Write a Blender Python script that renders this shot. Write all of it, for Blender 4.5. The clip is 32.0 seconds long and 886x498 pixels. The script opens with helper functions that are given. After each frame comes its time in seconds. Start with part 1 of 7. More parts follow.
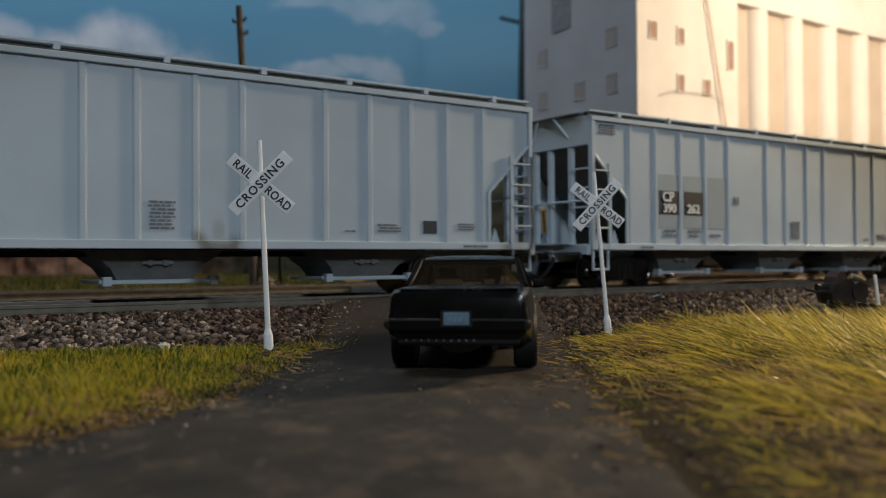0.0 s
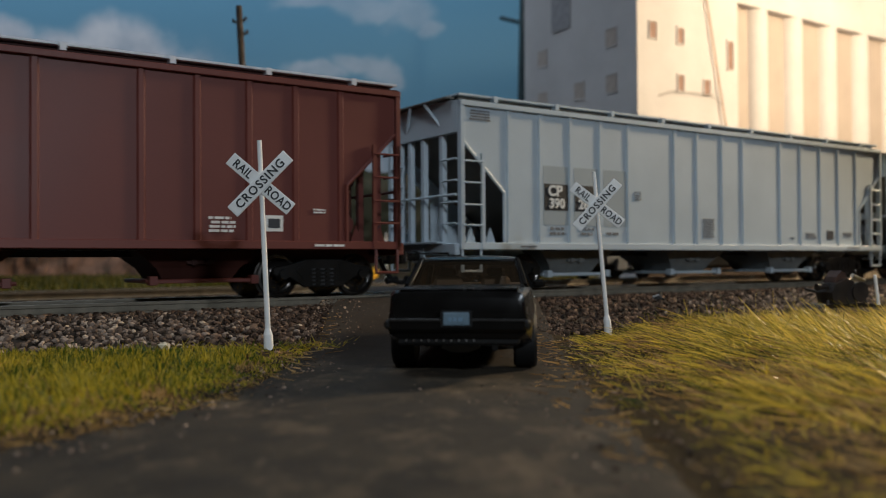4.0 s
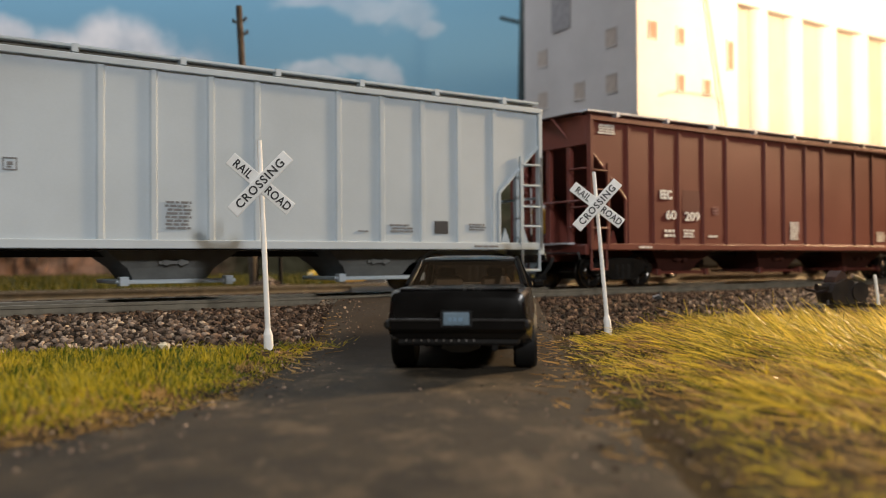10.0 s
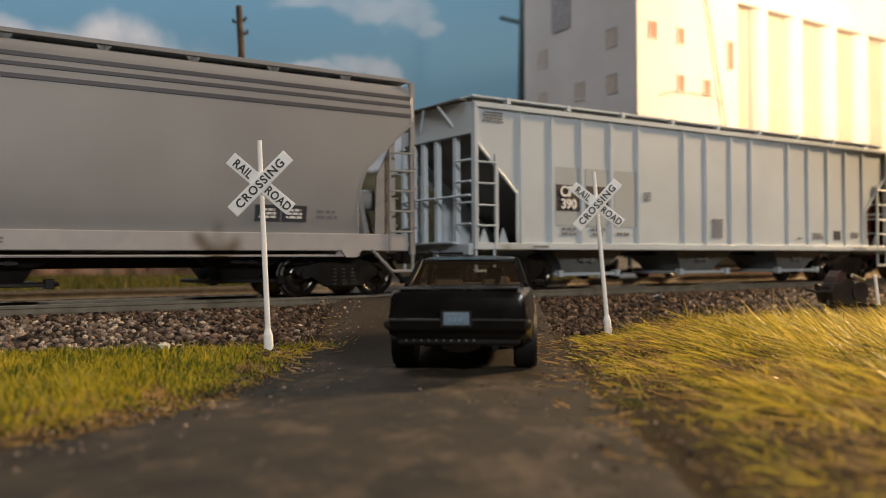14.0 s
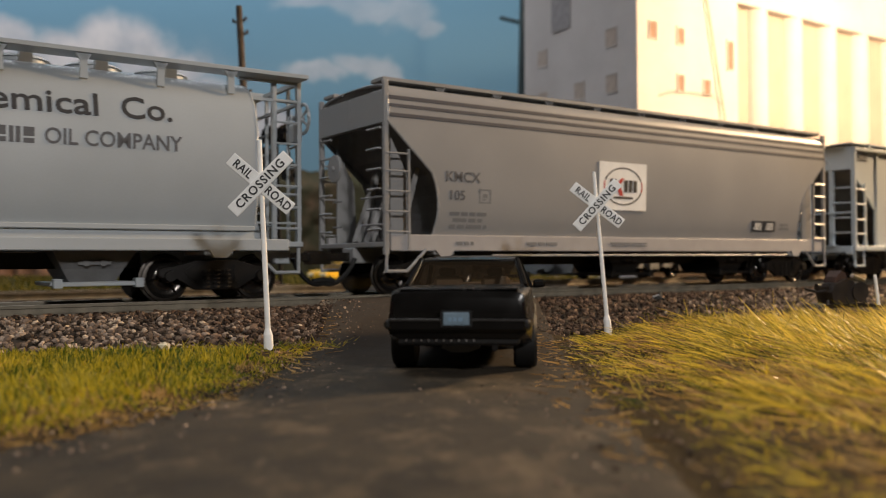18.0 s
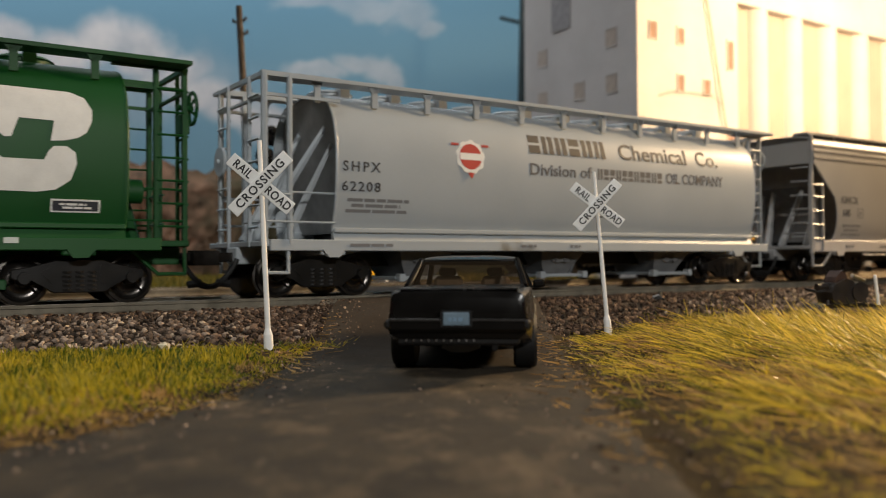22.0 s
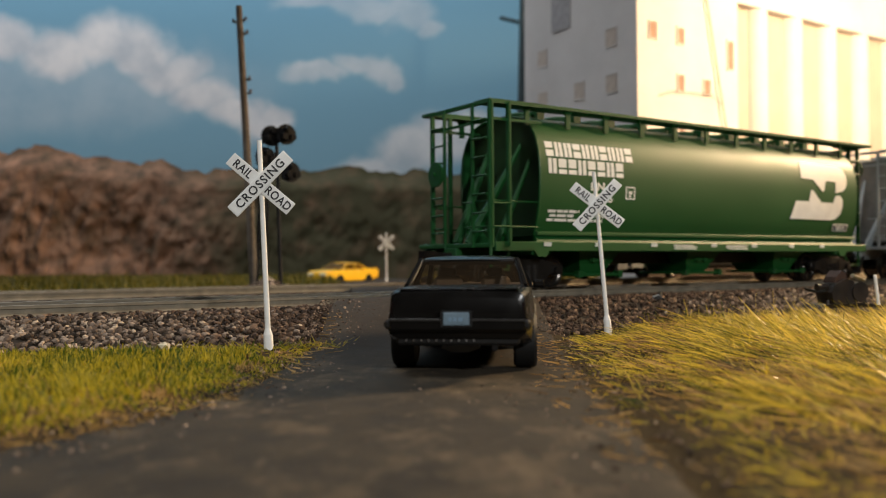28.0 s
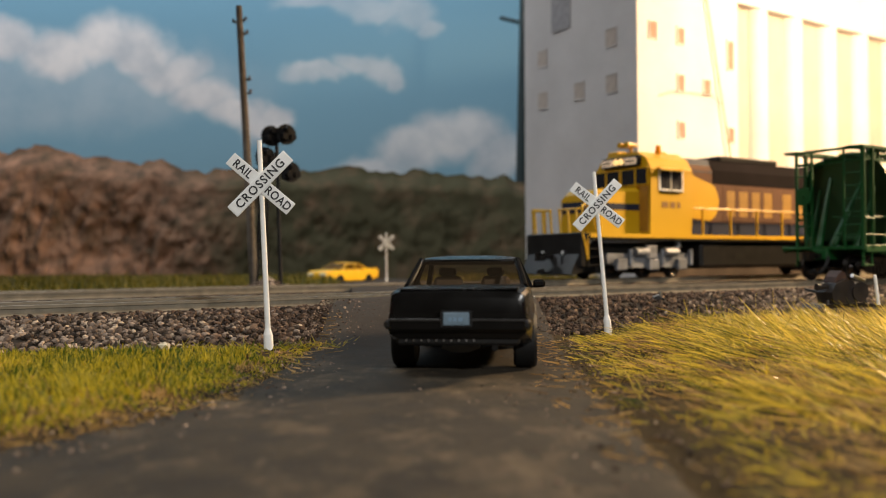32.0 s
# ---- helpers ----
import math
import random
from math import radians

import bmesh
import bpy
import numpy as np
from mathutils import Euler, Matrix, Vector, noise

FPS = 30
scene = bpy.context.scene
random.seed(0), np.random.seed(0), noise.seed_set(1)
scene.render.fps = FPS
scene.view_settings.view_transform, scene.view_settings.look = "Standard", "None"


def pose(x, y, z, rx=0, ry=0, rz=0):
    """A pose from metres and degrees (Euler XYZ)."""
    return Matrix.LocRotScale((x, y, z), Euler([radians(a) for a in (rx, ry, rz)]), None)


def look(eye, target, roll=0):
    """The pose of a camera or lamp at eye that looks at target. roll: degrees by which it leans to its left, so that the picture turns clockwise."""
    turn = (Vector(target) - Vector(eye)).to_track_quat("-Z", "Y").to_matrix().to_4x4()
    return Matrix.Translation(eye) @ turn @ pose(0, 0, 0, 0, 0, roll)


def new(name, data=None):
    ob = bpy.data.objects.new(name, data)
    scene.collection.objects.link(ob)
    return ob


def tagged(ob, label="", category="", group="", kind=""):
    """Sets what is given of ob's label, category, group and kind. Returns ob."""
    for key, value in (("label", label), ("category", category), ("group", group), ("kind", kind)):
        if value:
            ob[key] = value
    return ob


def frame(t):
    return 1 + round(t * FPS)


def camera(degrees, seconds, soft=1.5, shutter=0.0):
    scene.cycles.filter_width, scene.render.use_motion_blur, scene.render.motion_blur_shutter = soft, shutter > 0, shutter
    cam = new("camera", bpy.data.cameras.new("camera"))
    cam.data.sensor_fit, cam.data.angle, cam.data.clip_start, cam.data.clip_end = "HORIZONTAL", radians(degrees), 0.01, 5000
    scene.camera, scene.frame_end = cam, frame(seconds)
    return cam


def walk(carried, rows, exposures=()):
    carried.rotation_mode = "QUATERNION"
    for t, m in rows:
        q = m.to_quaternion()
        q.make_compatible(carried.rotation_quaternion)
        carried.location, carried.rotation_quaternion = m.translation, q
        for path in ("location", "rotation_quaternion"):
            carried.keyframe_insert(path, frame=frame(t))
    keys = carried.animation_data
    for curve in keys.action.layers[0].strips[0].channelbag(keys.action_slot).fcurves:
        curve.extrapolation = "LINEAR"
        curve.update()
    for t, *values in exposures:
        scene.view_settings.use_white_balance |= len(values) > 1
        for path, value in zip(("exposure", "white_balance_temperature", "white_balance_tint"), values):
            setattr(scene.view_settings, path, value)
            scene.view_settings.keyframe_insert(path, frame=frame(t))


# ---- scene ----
# A model railway in HO: all numbers below are in full-size metres and scaled by S when they are built.
S = 1 / 87.1
DEG = 33.942                      # the tracks' heading
DX, DY = math.cos(radians(DEG)), math.sin(radians(DEG))
EYE = 1.33
RAIL = 0.625


def P(x, y, z=0.0, rx=0, ry=0, rz=0):
    return pose(x * S, y * S, z * S, rx, ry, rz)


def along(s, pp, z=0.0, rz=0.0):
    """A pose s along the tracks and pp across them from the viewpoint's foot."""
    return P(s * DX - pp * DY, s * DY + pp * DX, z, 0, 0, DEG + rz)


# ---- camera ----
cam = camera(53.93, 32.0, soft=1.0, shutter=0.3)
cam.data.dof.use_dof = True
cam.data.dof.focus_distance = 13.6 * S
cam.data.dof.aperture_fstop = 34.0
STAND = look((0, 0, EYE * S), (0, 10 * S, (EYE + 0.1389) * S), -0.35)
EXPOSURES = [(0.0, -0.86, 5350, 6), (3.0, -0.92, 5350, 6), (3.6, -0.9, 5400, 6), (5.6, -0.2, 5450, 2), (6.5, -0.12, 5500, 2), (8.0, -0.03, 5600, 4), (9.5, 0.05, 6150, 10), (13.0, -0.08, 6500, 12), (17.5, -0.18, 6450, 13), (23.0, -0.24, 6400, 9), (27.5, -0.13, 6300, 9), (32.0, 0.03, 6400, 10)]
walk(cam, [(0.0, STAND), (32.0, STAND)], EXPOSURES)

# ---- light ----
world = bpy.data.worlds.new("room_light")
scene.world = world
world.use_nodes = True
world.node_tree.nodes["Background"].inputs[0].default_value = (0.62, 0.78, 1.0, 1)
world.node_tree.nodes["Background"].inputs[1].default_value = 0.3


def lamp(name, kind, eye, target, watts, color, size, size_y=None):
    data = bpy.data.lights.new(name, kind)
    data.energy, data.color = watts, color
    if kind == "AREA":
        data.shape, data.size = "DISK" if size_y is None else "RECTANGLE", size * S
        if size_y:
            data.size_y = size_y * S
    else:
        data.shadow_soft_size = size * S
    ob = new(name, data)
    ob.matrix_world = look(Vector(eye) * S, Vector(target) * S)
    return ob


lamp("warm_lamp", "POINT", (36.5, 34.5, 19.0), (10, 40, 5), 14.6, (1.0, 0.68, 0.37), 2.4)
# unseen spot added only to brighten the elevator's front
high = lamp("elevator_lamp", "SPOT", (44, 36, 30), (24, 60, 12), 5.0, (1.0, 0.72, 0.46), 2.0)
high.data.spot_size, high.data.spot_blend = radians(60), 0.4
key = lamp("desk_spot", "SPOT", (22.1, -42, 21.5), (3.3, 16, -8.1), 11.6, (1.0, 0.97, 0.92), 2.2)
key.data.spot_size, key.data.spot_blend = radians(31), 0.15
# unseen strip light added to brighten the painted sky
lamp("valance_light", "AREA", (-44, 68, 54), (-44, 86, 10), 4.6, (0.96, 0.98, 1.0), 130.0, 8.0)
# unseen soft light added overhead as fill
lamp("ceiling_light", "AREA", (-40, -10, 128), (0, 40, 5), 11.0, (1.0, 0.98, 0.95), 70.0)


# ---- materials ----
def mat(name, color, rough=0.6, metal=0.0, vary=0.25, scale=3.0, bump=0.15, fine=40.0, dark=None, spec=0.5, island=0.0, random_tint=0.0, coat=0.0):
    """A surface with blotches at one scale and grain at another; scale counts per full-size metre."""
    m = bpy.data.materials.new(name)
    m.use_nodes = True
    nt = m.node_tree
    b = nt.nodes["Principled BSDF"]
    b.inputs["Metallic"].default_value = metal
    b.inputs["Specular IOR Level"].default_value = spec
    b.inputs["Coat Weight"].default_value = coat
    co = nt.nodes.new("ShaderNodeTexCoord")
    big = nt.nodes.new("ShaderNodeTexNoise")
    big.inputs["Scale"].default_value = scale / S
    big.inputs["Detail"].default_value = 4
    small = nt.nodes.new("ShaderNodeTexNoise")
    small.inputs["Scale"].default_value = fine / S
    small.inputs["Detail"].default_value = 3
    nt.links.new(co.outputs["Object"], big.inputs["Vector"])
    nt.links.new(co.outputs["Object"], small.inputs["Vector"])
    add = nt.nodes.new("ShaderNodeMath")
    add.operation = "MULTIPLY_ADD"
    add.inputs[1].default_value = 0.35
    nt.links.new(small.outputs["Fac"], add.inputs[0])
    nt.links.new(big.outputs["Fac"], add.inputs[2])
    ramp = nt.nodes.new("ShaderNodeValToRGB")
    d = dark or tuple(c * (1 - vary) for c in color)
    l = tuple(min(1, c * (1 + vary * 0.5)) for c in color)
    ramp.color_ramp.elements[0].position, ramp.color_ramp.elements[0].color = 0.45, (*d, 1)
    ramp.color_ramp.elements[1].position, ramp.color_ramp.elements[1].color = 0.9, (*l, 1)
    nt.links.new(add.outputs[0], ramp.inputs[0])
    out = ramp.outputs[0]
    if island or random_tint:
        if island:
            info, sock = nt.nodes.new("ShaderNodeNewGeometry"), "Random Per Island"
        else:
            info, sock = nt.nodes.new("ShaderNodeObjectInfo"), "Random"
        hsv = nt.nodes.new("ShaderNodeHueSaturation")
        mr = nt.nodes.new("ShaderNodeMapRange")
        a = island or random_tint
        mr.inputs["To Min"].default_value, mr.inputs["To Max"].default_value = 1 - a, 1 + a
        nt.links.new(info.outputs[sock], mr.inputs["Value"])
        nt.links.new(mr.outputs[0], hsv.inputs["Value"])
        nt.links.new(out, hsv.inputs["Color"])
        out = hsv.outputs[0]
    nt.links.new(out, b.inputs["Base Color"])
    rr = nt.nodes.new("ShaderNodeMapRange")
    rr.inputs["To Min"].default_value, rr.inputs["To Max"].default_value = max(0.02, rough - 0.1), min(1, rough + 0.1)
    nt.links.new(big.outputs["Fac"], rr.inputs["Value"])
    nt.links.new(rr.outputs[0], b.inputs["Roughness"])
    if bump:
        bp = nt.nodes.new("ShaderNodeBump")
        bp.inputs["Strength"].default_value = bump
        bp.inputs["Distance"].default_value = 0.02 * S
        nt.links.new(add.outputs[0], bp.inputs["Height"])
        nt.links.new(bp.outputs[0], b.inputs["Normal"])
    return m


def glass(name, color, gloss=0.07, dust=0.0):
    """A thin clear sheet: tinted see-through with a little gloss."""
    m = bpy.data.materials.new(name)
    m.use_nodes = True
    nt = m.node_tree
    nt.nodes.remove(nt.nodes["Principled BSDF"])
    clear, shine, mix = nt.nodes.new("ShaderNodeBsdfTransparent"), nt.nodes.new("ShaderNodeBsdfGlossy"), nt.nodes.new("ShaderNodeMixShader")
    clear.inputs[0].default_value = (*color, 1)
    shine.inputs["Roughness"].default_value = 0.08
    mix.inputs[0].default_value = gloss
    nt.links.new(clear.outputs[0], mix.inputs[1])
    nt.links.new(shine.outputs[0], mix.inputs[2])
    out = mix.outputs[0]
    if dust:
        film, both = nt.nodes.new("ShaderNodeBsdfDiffuse"), nt.nodes.new("ShaderNodeMixShader")
        film.inputs[0].default_value = (0.13, 0.095, 0.06, 1)
        both.inputs[0].default_value = dust
        nt.links.new(out, both.inputs[1])
        nt.links.new(film.outputs[0], both.inputs[2])
        out = both.outputs[0]
    nt.links.new(out, nt.nodes["Material Output"].inputs[0])
    return m


def pebbles(name, source, sock, tint=(1.0, 1.0, 1.0)):
    """Crushed stone: dark brown, grey-brown and pale stones at random, with a fine grain."""
    m = mat(name, (0.2, 0.16, 0.13), 0.8, vary=0.3, scale=8, bump=0.3, fine=60, spec=0.25)
    nt = m.node_tree
    b = nt.nodes["Principled BSDF"]
    grain = b.inputs["Base Color"].links[0].from_socket
    g = nt.nodes.new(source)
    ramp = nt.nodes.new("ShaderNodeValToRGB")
    el = ramp.color_ramp.elements
    el[0].position, el[0].color = 0.0, (0.03, 0.023, 0.017, 1)
    el[1].position, el[1].color = 1.0, (0.74, 0.66, 0.58, 1)
    for pos, col in ((0.35, (0.11, 0.085, 0.07, 1)), (0.65, (0.25, 0.20, 0.17, 1)), (0.85, (0.38, 0.33, 0.30, 1))):
        e = el.new(pos)
        e.color = col
    nt.links.new(g.outputs[sock], ramp.inputs[0])
    mx = nt.nodes.new("ShaderNodeMix")
    mx.data_type, mx.blend_type = "RGBA", "OVERLAY"
    mx.inputs[0].default_value = 0.35
    nt.links.new(ramp.outputs[0], mx.inputs[6])
    nt.links.new(grain, mx.inputs[7])
    dust = nt.nodes.new("ShaderNodeMix")
    dust.data_type, dust.blend_type = "RGBA", "MULTIPLY"
    dust.inputs[0].default_value = 1.0
    nt.links.new(mx.outputs[2], dust.inputs[6])
    dust.inputs[7].default_value = (*tint, 1)
    nt.links.new(dust.outputs[2], b.inputs["Base Color"])
    return m


def leaf(name, a, b_, glow, rough=0.5):
    """Thin fibres: two colours over the fibres at random, part of the light going through."""
    m = bpy.data.materials.new(name)
    m.use_nodes = True
    nt = m.node_tree
    b = nt.nodes["Principled BSDF"]
    g = nt.nodes.new("ShaderNodeNewGeometry")
    ramp = nt.nodes.new("ShaderNodeValToRGB")
    ramp.color_ramp.elements[0].color, ramp.color_ramp.elements[1].color = (*a, 1), (*b_, 1)
    ramp.color_ramp.elements[0].position = 0.2
    co = nt.nodes.new("ShaderNodeTexCoord")
    big = nt.nodes.new("ShaderNodeTexNoise")
    big.inputs["Scale"].default_value = 0.8 / S
    nt.links.new(co.outputs["Object"], big.inputs["Vector"])
    mix = nt.nodes.new("ShaderNodeMath")
    mix.operation = "MULTIPLY_ADD"
    mix.inputs[1].default_value = 1.0
    sub = nt.nodes.new("ShaderNodeMath")
    sub.operation = "MULTIPLY_ADD"
    sub.inputs[1].default_value, sub.inputs[2].default_value = 1.5, -0.62
    nt.links.new(big.outputs["Fac"], sub.inputs[0])
    nt.links.new(g.outputs["Random Per Island"], mix.inputs[0])
    nt.links.new(sub.outputs[0], mix.inputs[2])
    nt.links.new(mix.outputs[0], ramp.inputs[0])
    nt.links.new(ramp.outputs[0], b.inputs["Base Color"])
    b.inputs["Roughness"].default_value = rough
    b.inputs["Specular IOR Level"].default_value = 0.4
    tr = nt.nodes.new("ShaderNodeBsdfTranslucent")
    nt.links.new(ramp.outputs[0], tr.inputs[0])
    sh = nt.nodes.new("ShaderNodeMixShader")
    sh.inputs[0].default_value = glow
    nt.links.new(b.outputs[0], sh.inputs[1])
    nt.links.new(tr.outputs[0], sh.inputs[2])
    nt.links.new(sh.outputs[0], nt.nodes["Material Output"].inputs[0])
    return m


WHITE = mat("white_paint", (0.80, 0.80, 0.78), 0.5, vary=0.1, bump=0.05)
BLACK_LET = mat("black_lettering", (0.02, 0.02, 0.022), 0.6, vary=0.1, bump=0)
WHITE_LET = mat("white_lettering", (0.75, 0.75, 0.72), 0.6, vary=0.1, bump=0)
GREY_LET = mat("dark_grey_lettering", (0.075, 0.077, 0.085), 0.6, vary=0.1, bump=0)
FAINT_LET = mat("faded_lettering", (0.15, 0.155, 0.165), 0.6, vary=0.1, bump=0)
ROAD = mat("worn_asphalt", (0.04, 0.031, 0.019), 0.85, vary=0.6, scale=1.6, bump=0.9, fine=34, spec=0.3)
EARTH = mat("dry_earth", (0.05, 0.037, 0.026), 0.95, vary=0.5, scale=0.8, bump=0.7, fine=14, spec=0.2)
TURF = mat("turf_base", (0.045, 0.03, 0.011), 0.95, vary=0.5, scale=1.6, bump=0.8, fine=20, spec=0.1)
STONE = pebbles("grey_brown_ballast", "ShaderNodeObjectInfo", "Random", (0.84, 0.78, 0.69))
STONES = pebbles("grey_brown_ballast_bed", "ShaderNodeNewGeometry", "Random Per Island", (0.84, 0.78, 0.69))
BROWNSTONES = pebbles("brown_dusty_ballast", "ShaderNodeNewGeometry", "Random Per Island", (0.42, 0.32, 0.24))
GRIT = pebbles("road_grit", "ShaderNodeNewGeometry", "Random Per Island", (0.8, 0.7, 0.58))
RAILSIDE = mat("weathered_rail", (0.37, 0.335, 0.27), 0.6, 0.3, vary=0.35, scale=1.5)


def paint_rail_light(m):
    """The light on the rails put into their paint: pale before the lane, brown past it."""
    nt = m.node_tree
    paint = nt.nodes["Principled BSDF"].inputs["Base Color"]
    co, sep, mr, mix = [nt.nodes.new("ShaderNode" + q) for q in ("TexCoord", "SeparateXYZ", "MapRange", "Mix")]
    nt.links.new(co.outputs["Object"], sep.inputs[0])
    nt.links.new(sep.outputs[0], mr.inputs["Value"])
    mr.inputs["From Min"].default_value, mr.inputs["From Max"].default_value = 2.5 * S, 8.5 * S
    mix.data_type = "RGBA"
    nt.links.new(mr.outputs[0], mix.inputs[0])
    nt.links.new(paint.links[0].from_socket, mix.inputs[6])
    mix.inputs[7].default_value = (0.075, 0.052, 0.034, 1)
    nt.links.new(mix.outputs[2], paint)


paint_rail_light(RAILSIDE)
# darker than the rail: shade below the railhead put into the paint
RAILWEB = mat("rusty_rail_web", (0.2, 0.175, 0.13), 0.8, vary=0.4, scale=3)
RAILTOP = mat("polished_railhead", (0.42, 0.38, 0.32), 0.36, 1.0, vary=0.15, bump=0.05)
TIE = mat("brown_plastic_tie", (0.085, 0.06, 0.042), 0.8, vary=0.4, scale=5)
ROCK = mat("carved_rock", (0.22, 0.12, 0.075), 0.95, vary=0.6, scale=0.8, bump=1.0, fine=5.5, dark=(0.055, 0.04, 0.026), spec=0.15)
POLEWOOD = mat("weathered_pole_wood", (0.12, 0.10, 0.08), 0.85, vary=0.4, scale=3, bump=0.4)
SIGNALBLACK = mat("signal_black", (0.008, 0.008, 0.009), 0.5, vary=0.3, spec=0.2)
ELEV = mat("pale_concrete_paint", (0.60, 0.58, 0.575), 0.75, vary=0.12, scale=0.3, bump=0.15, fine=6, spec=0.25)
ELEVDARK = mat("recessed_brown_opening", (0.30, 0.19, 0.145), 0.8, vary=0.3)
# this tan stands in for the shade between the silos
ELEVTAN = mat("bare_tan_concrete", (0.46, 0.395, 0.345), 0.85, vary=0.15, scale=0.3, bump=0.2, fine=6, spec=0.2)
ELEVSIDE = mat("pale_tan_opening", (0.50, 0.43, 0.375), 0.8, vary=0.2)
CP_GREY = mat("light_grey_car_paint", (0.445, 0.51, 0.56), 0.48, vary=0.08, scale=0.7, bump=0.05, fine=30)
CP_PATCH = mat("repainted_grey_patch", (0.33, 0.375, 0.40), 0.5, vary=0.08, scale=0.7, bump=0.03)
RED = mat("boxcar_red_paint", (0.13, 0.032, 0.023), 0.48, vary=0.12, scale=0.7, bump=0.05, fine=30)
# the car's red darkened by painted-in shade below sills and roof boards
SHADEDRED = mat("grimy_dark_red_paint", (0.045, 0.015, 0.011), 0.6, vary=0.4, scale=2, bump=0.1, spec=0.2)
RED_PATCH = mat("darker_red_patch", (0.095, 0.022, 0.02), 0.5, vary=0.12, scale=0.7, bump=0.03)
TAUPE = mat("warm_grey_car_paint", (0.258, 0.258, 0.258), 0.42, vary=0.08, scale=0.6, bump=0.04, fine=30)
TAUPE_LT = mat("pale_sill_paint", (0.335, 0.325, 0.325), 0.5, vary=0.1)
STRIPE = mat("dark_grey_roof_edge", (0.06, 0.062, 0.075), 0.5, vary=0.1)
SILVER = mat("pale_silver_grey_paint", (0.36, 0.395, 0.42), 0.4, vary=0.07, scale=0.6, bump=0.04, fine=30)
GREEN = mat("dark_green_car_paint", (0.006, 0.068, 0.013), 0.5, spec=0.35, vary=0.12, scale=0.6, bump=0.04, fine=30)
GALV = mat("galvanised_walkway", (0.62, 0.64, 0.68), 0.45, 0.2, vary=0.15)
# shade in the end openings and below roof boards is put into this colour
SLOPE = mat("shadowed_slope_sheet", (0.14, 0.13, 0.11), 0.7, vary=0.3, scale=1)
UNDER = mat("black_underframe", (0.012, 0.0112, 0.0105), 0.36, vary=0.35, scale=3, spec=0.25)
WHEEL = mat("blackened_wheel_metal", (0.08, 0.073, 0.067), 0.22, 0.9, vary=0.3, bump=0.05)
TREAD = mat("polished_tread", (0.06, 0.055, 0.05), 0.4, 1.0, vary=0.1, bump=0)
RED_LOGO = mat("red_emblem", (0.42, 0.03, 0.025), 0.5, vary=0.1, bump=0)
DARKPLATE = mat("dark_stencil_plate", (0.035, 0.04, 0.05), 0.5, vary=0.2, bump=0)
CARBLACK = mat("gloss_black_car_paint", (0.0055, 0.005, 0.0045), 0.24, vary=0.2, bump=0.03, spec=0.25)
TRIM = mat("satin_black_trim", (0.011, 0.0105, 0.010), 0.5, vary=0.2, spec=0.25)
PILLAR = mat("dull_black_pillar", (0.005, 0.005, 0.005), 0.75, vary=0.2, bump=0.03, spec=0.05)
RUBBER = mat("tyre_rubber", (0.007, 0.007, 0.007), 0.6, vary=0.2, spec=0.3)
CHROME = mat("dull_chrome", (0.6, 0.6, 0.6), 0.3, 1.0, vary=0.1, bump=0)
PLATE = mat("pale_blue_plate", (0.13, 0.19, 0.24), 0.5, vary=0.2, bump=0)
TAIL = mat("dark_red_tail_lens", (0.005, 0.002, 0.002), 0.3, vary=0.2, bump=0, spec=0.2)
SEAT = mat("tan_car_interior", (0.17, 0.135, 0.105), 0.8, vary=0.2)
WINDOW = glass("tinted_window", (0.84, 0.78, 0.7), 0.05, 0.12)
AMBERGLASS = mat("dark_amber_window", (0.22, 0.12, 0.015), 0.2, vary=0.3, bump=0)
YELLOW = mat("warm_yellow_paint", (0.58, 0.33, 0.004), 0.4, vary=0.08, scale=0.6, bump=0.04)
YELLOWCAR = mat("bright_yellow_paint", (0.85, 0.50, 0.014), 0.35, vary=0.08, scale=0.6, bump=0.04)
BLUE = mat("dark_blue_paint", (0.014, 0.018, 0.04), 0.6, vary=0.15, scale=0.6, bump=0.04, spec=0.2)
SILVERTRUCK = mat("silver_painted_truck", (0.19, 0.2, 0.22), 0.5, 0.2, vary=0.55, scale=2)
DARKGLASS = mat("dark_window", (0.02, 0.02, 0.025), 0.12, vary=0.2, bump=0)
LITLENS = mat("glowing_headlight", (0.9, 0.7, 0.4), 0.2, vary=0.05, bump=0)
LITLENS.node_tree.nodes["Principled BSDF"].inputs["Emission Color"].default_value = (1.0, 0.6, 0.2, 1)
LITLENS.node_tree.nodes["Principled BSDF"].inputs["Emission Strength"].default_value = 1.1
LITBOARD = mat("lit_number_board", (0.7, 0.55, 0.4), 0.4, vary=0.1, bump=0)
LITBOARD.node_tree.nodes["Principled BSDF"].inputs["Emission Color"].default_value = (1.0, 0.7, 0.45, 1)
LITBOARD.node_tree.nodes["Principled BSDF"].inputs["Emission Strength"].default_value = 0.3
LENS = mat("headlight_lens", (0.8, 0.72, 0.5), 0.15, vary=0.1, bump=0)
GRASS_SHORT = leaf("short_turf_fibres", (0.05, 0.092, 0.007), (0.56, 0.43, 0.026), 0.42)
DEAD = leaf("dead_brown_fibres", (0.06, 0.036, 0.014), (0.60, 0.37, 0.12), 0.4)
GRASS_LONG = leaf("long_straw_green_fibres", (0.045, 0.085, 0.006), (0.86, 0.62, 0.05), 0.5)
GRASS_MAT = leaf("matted_olive_fibres", (0.06, 0.075, 0.006), (0.82, 0.60, 0.07), 0.45)
STRAW = leaf("pale_straw_fibres", (0.26, 0.22, 0.018), (0.92, 0.70, 0.14), 0.55, 0.32)
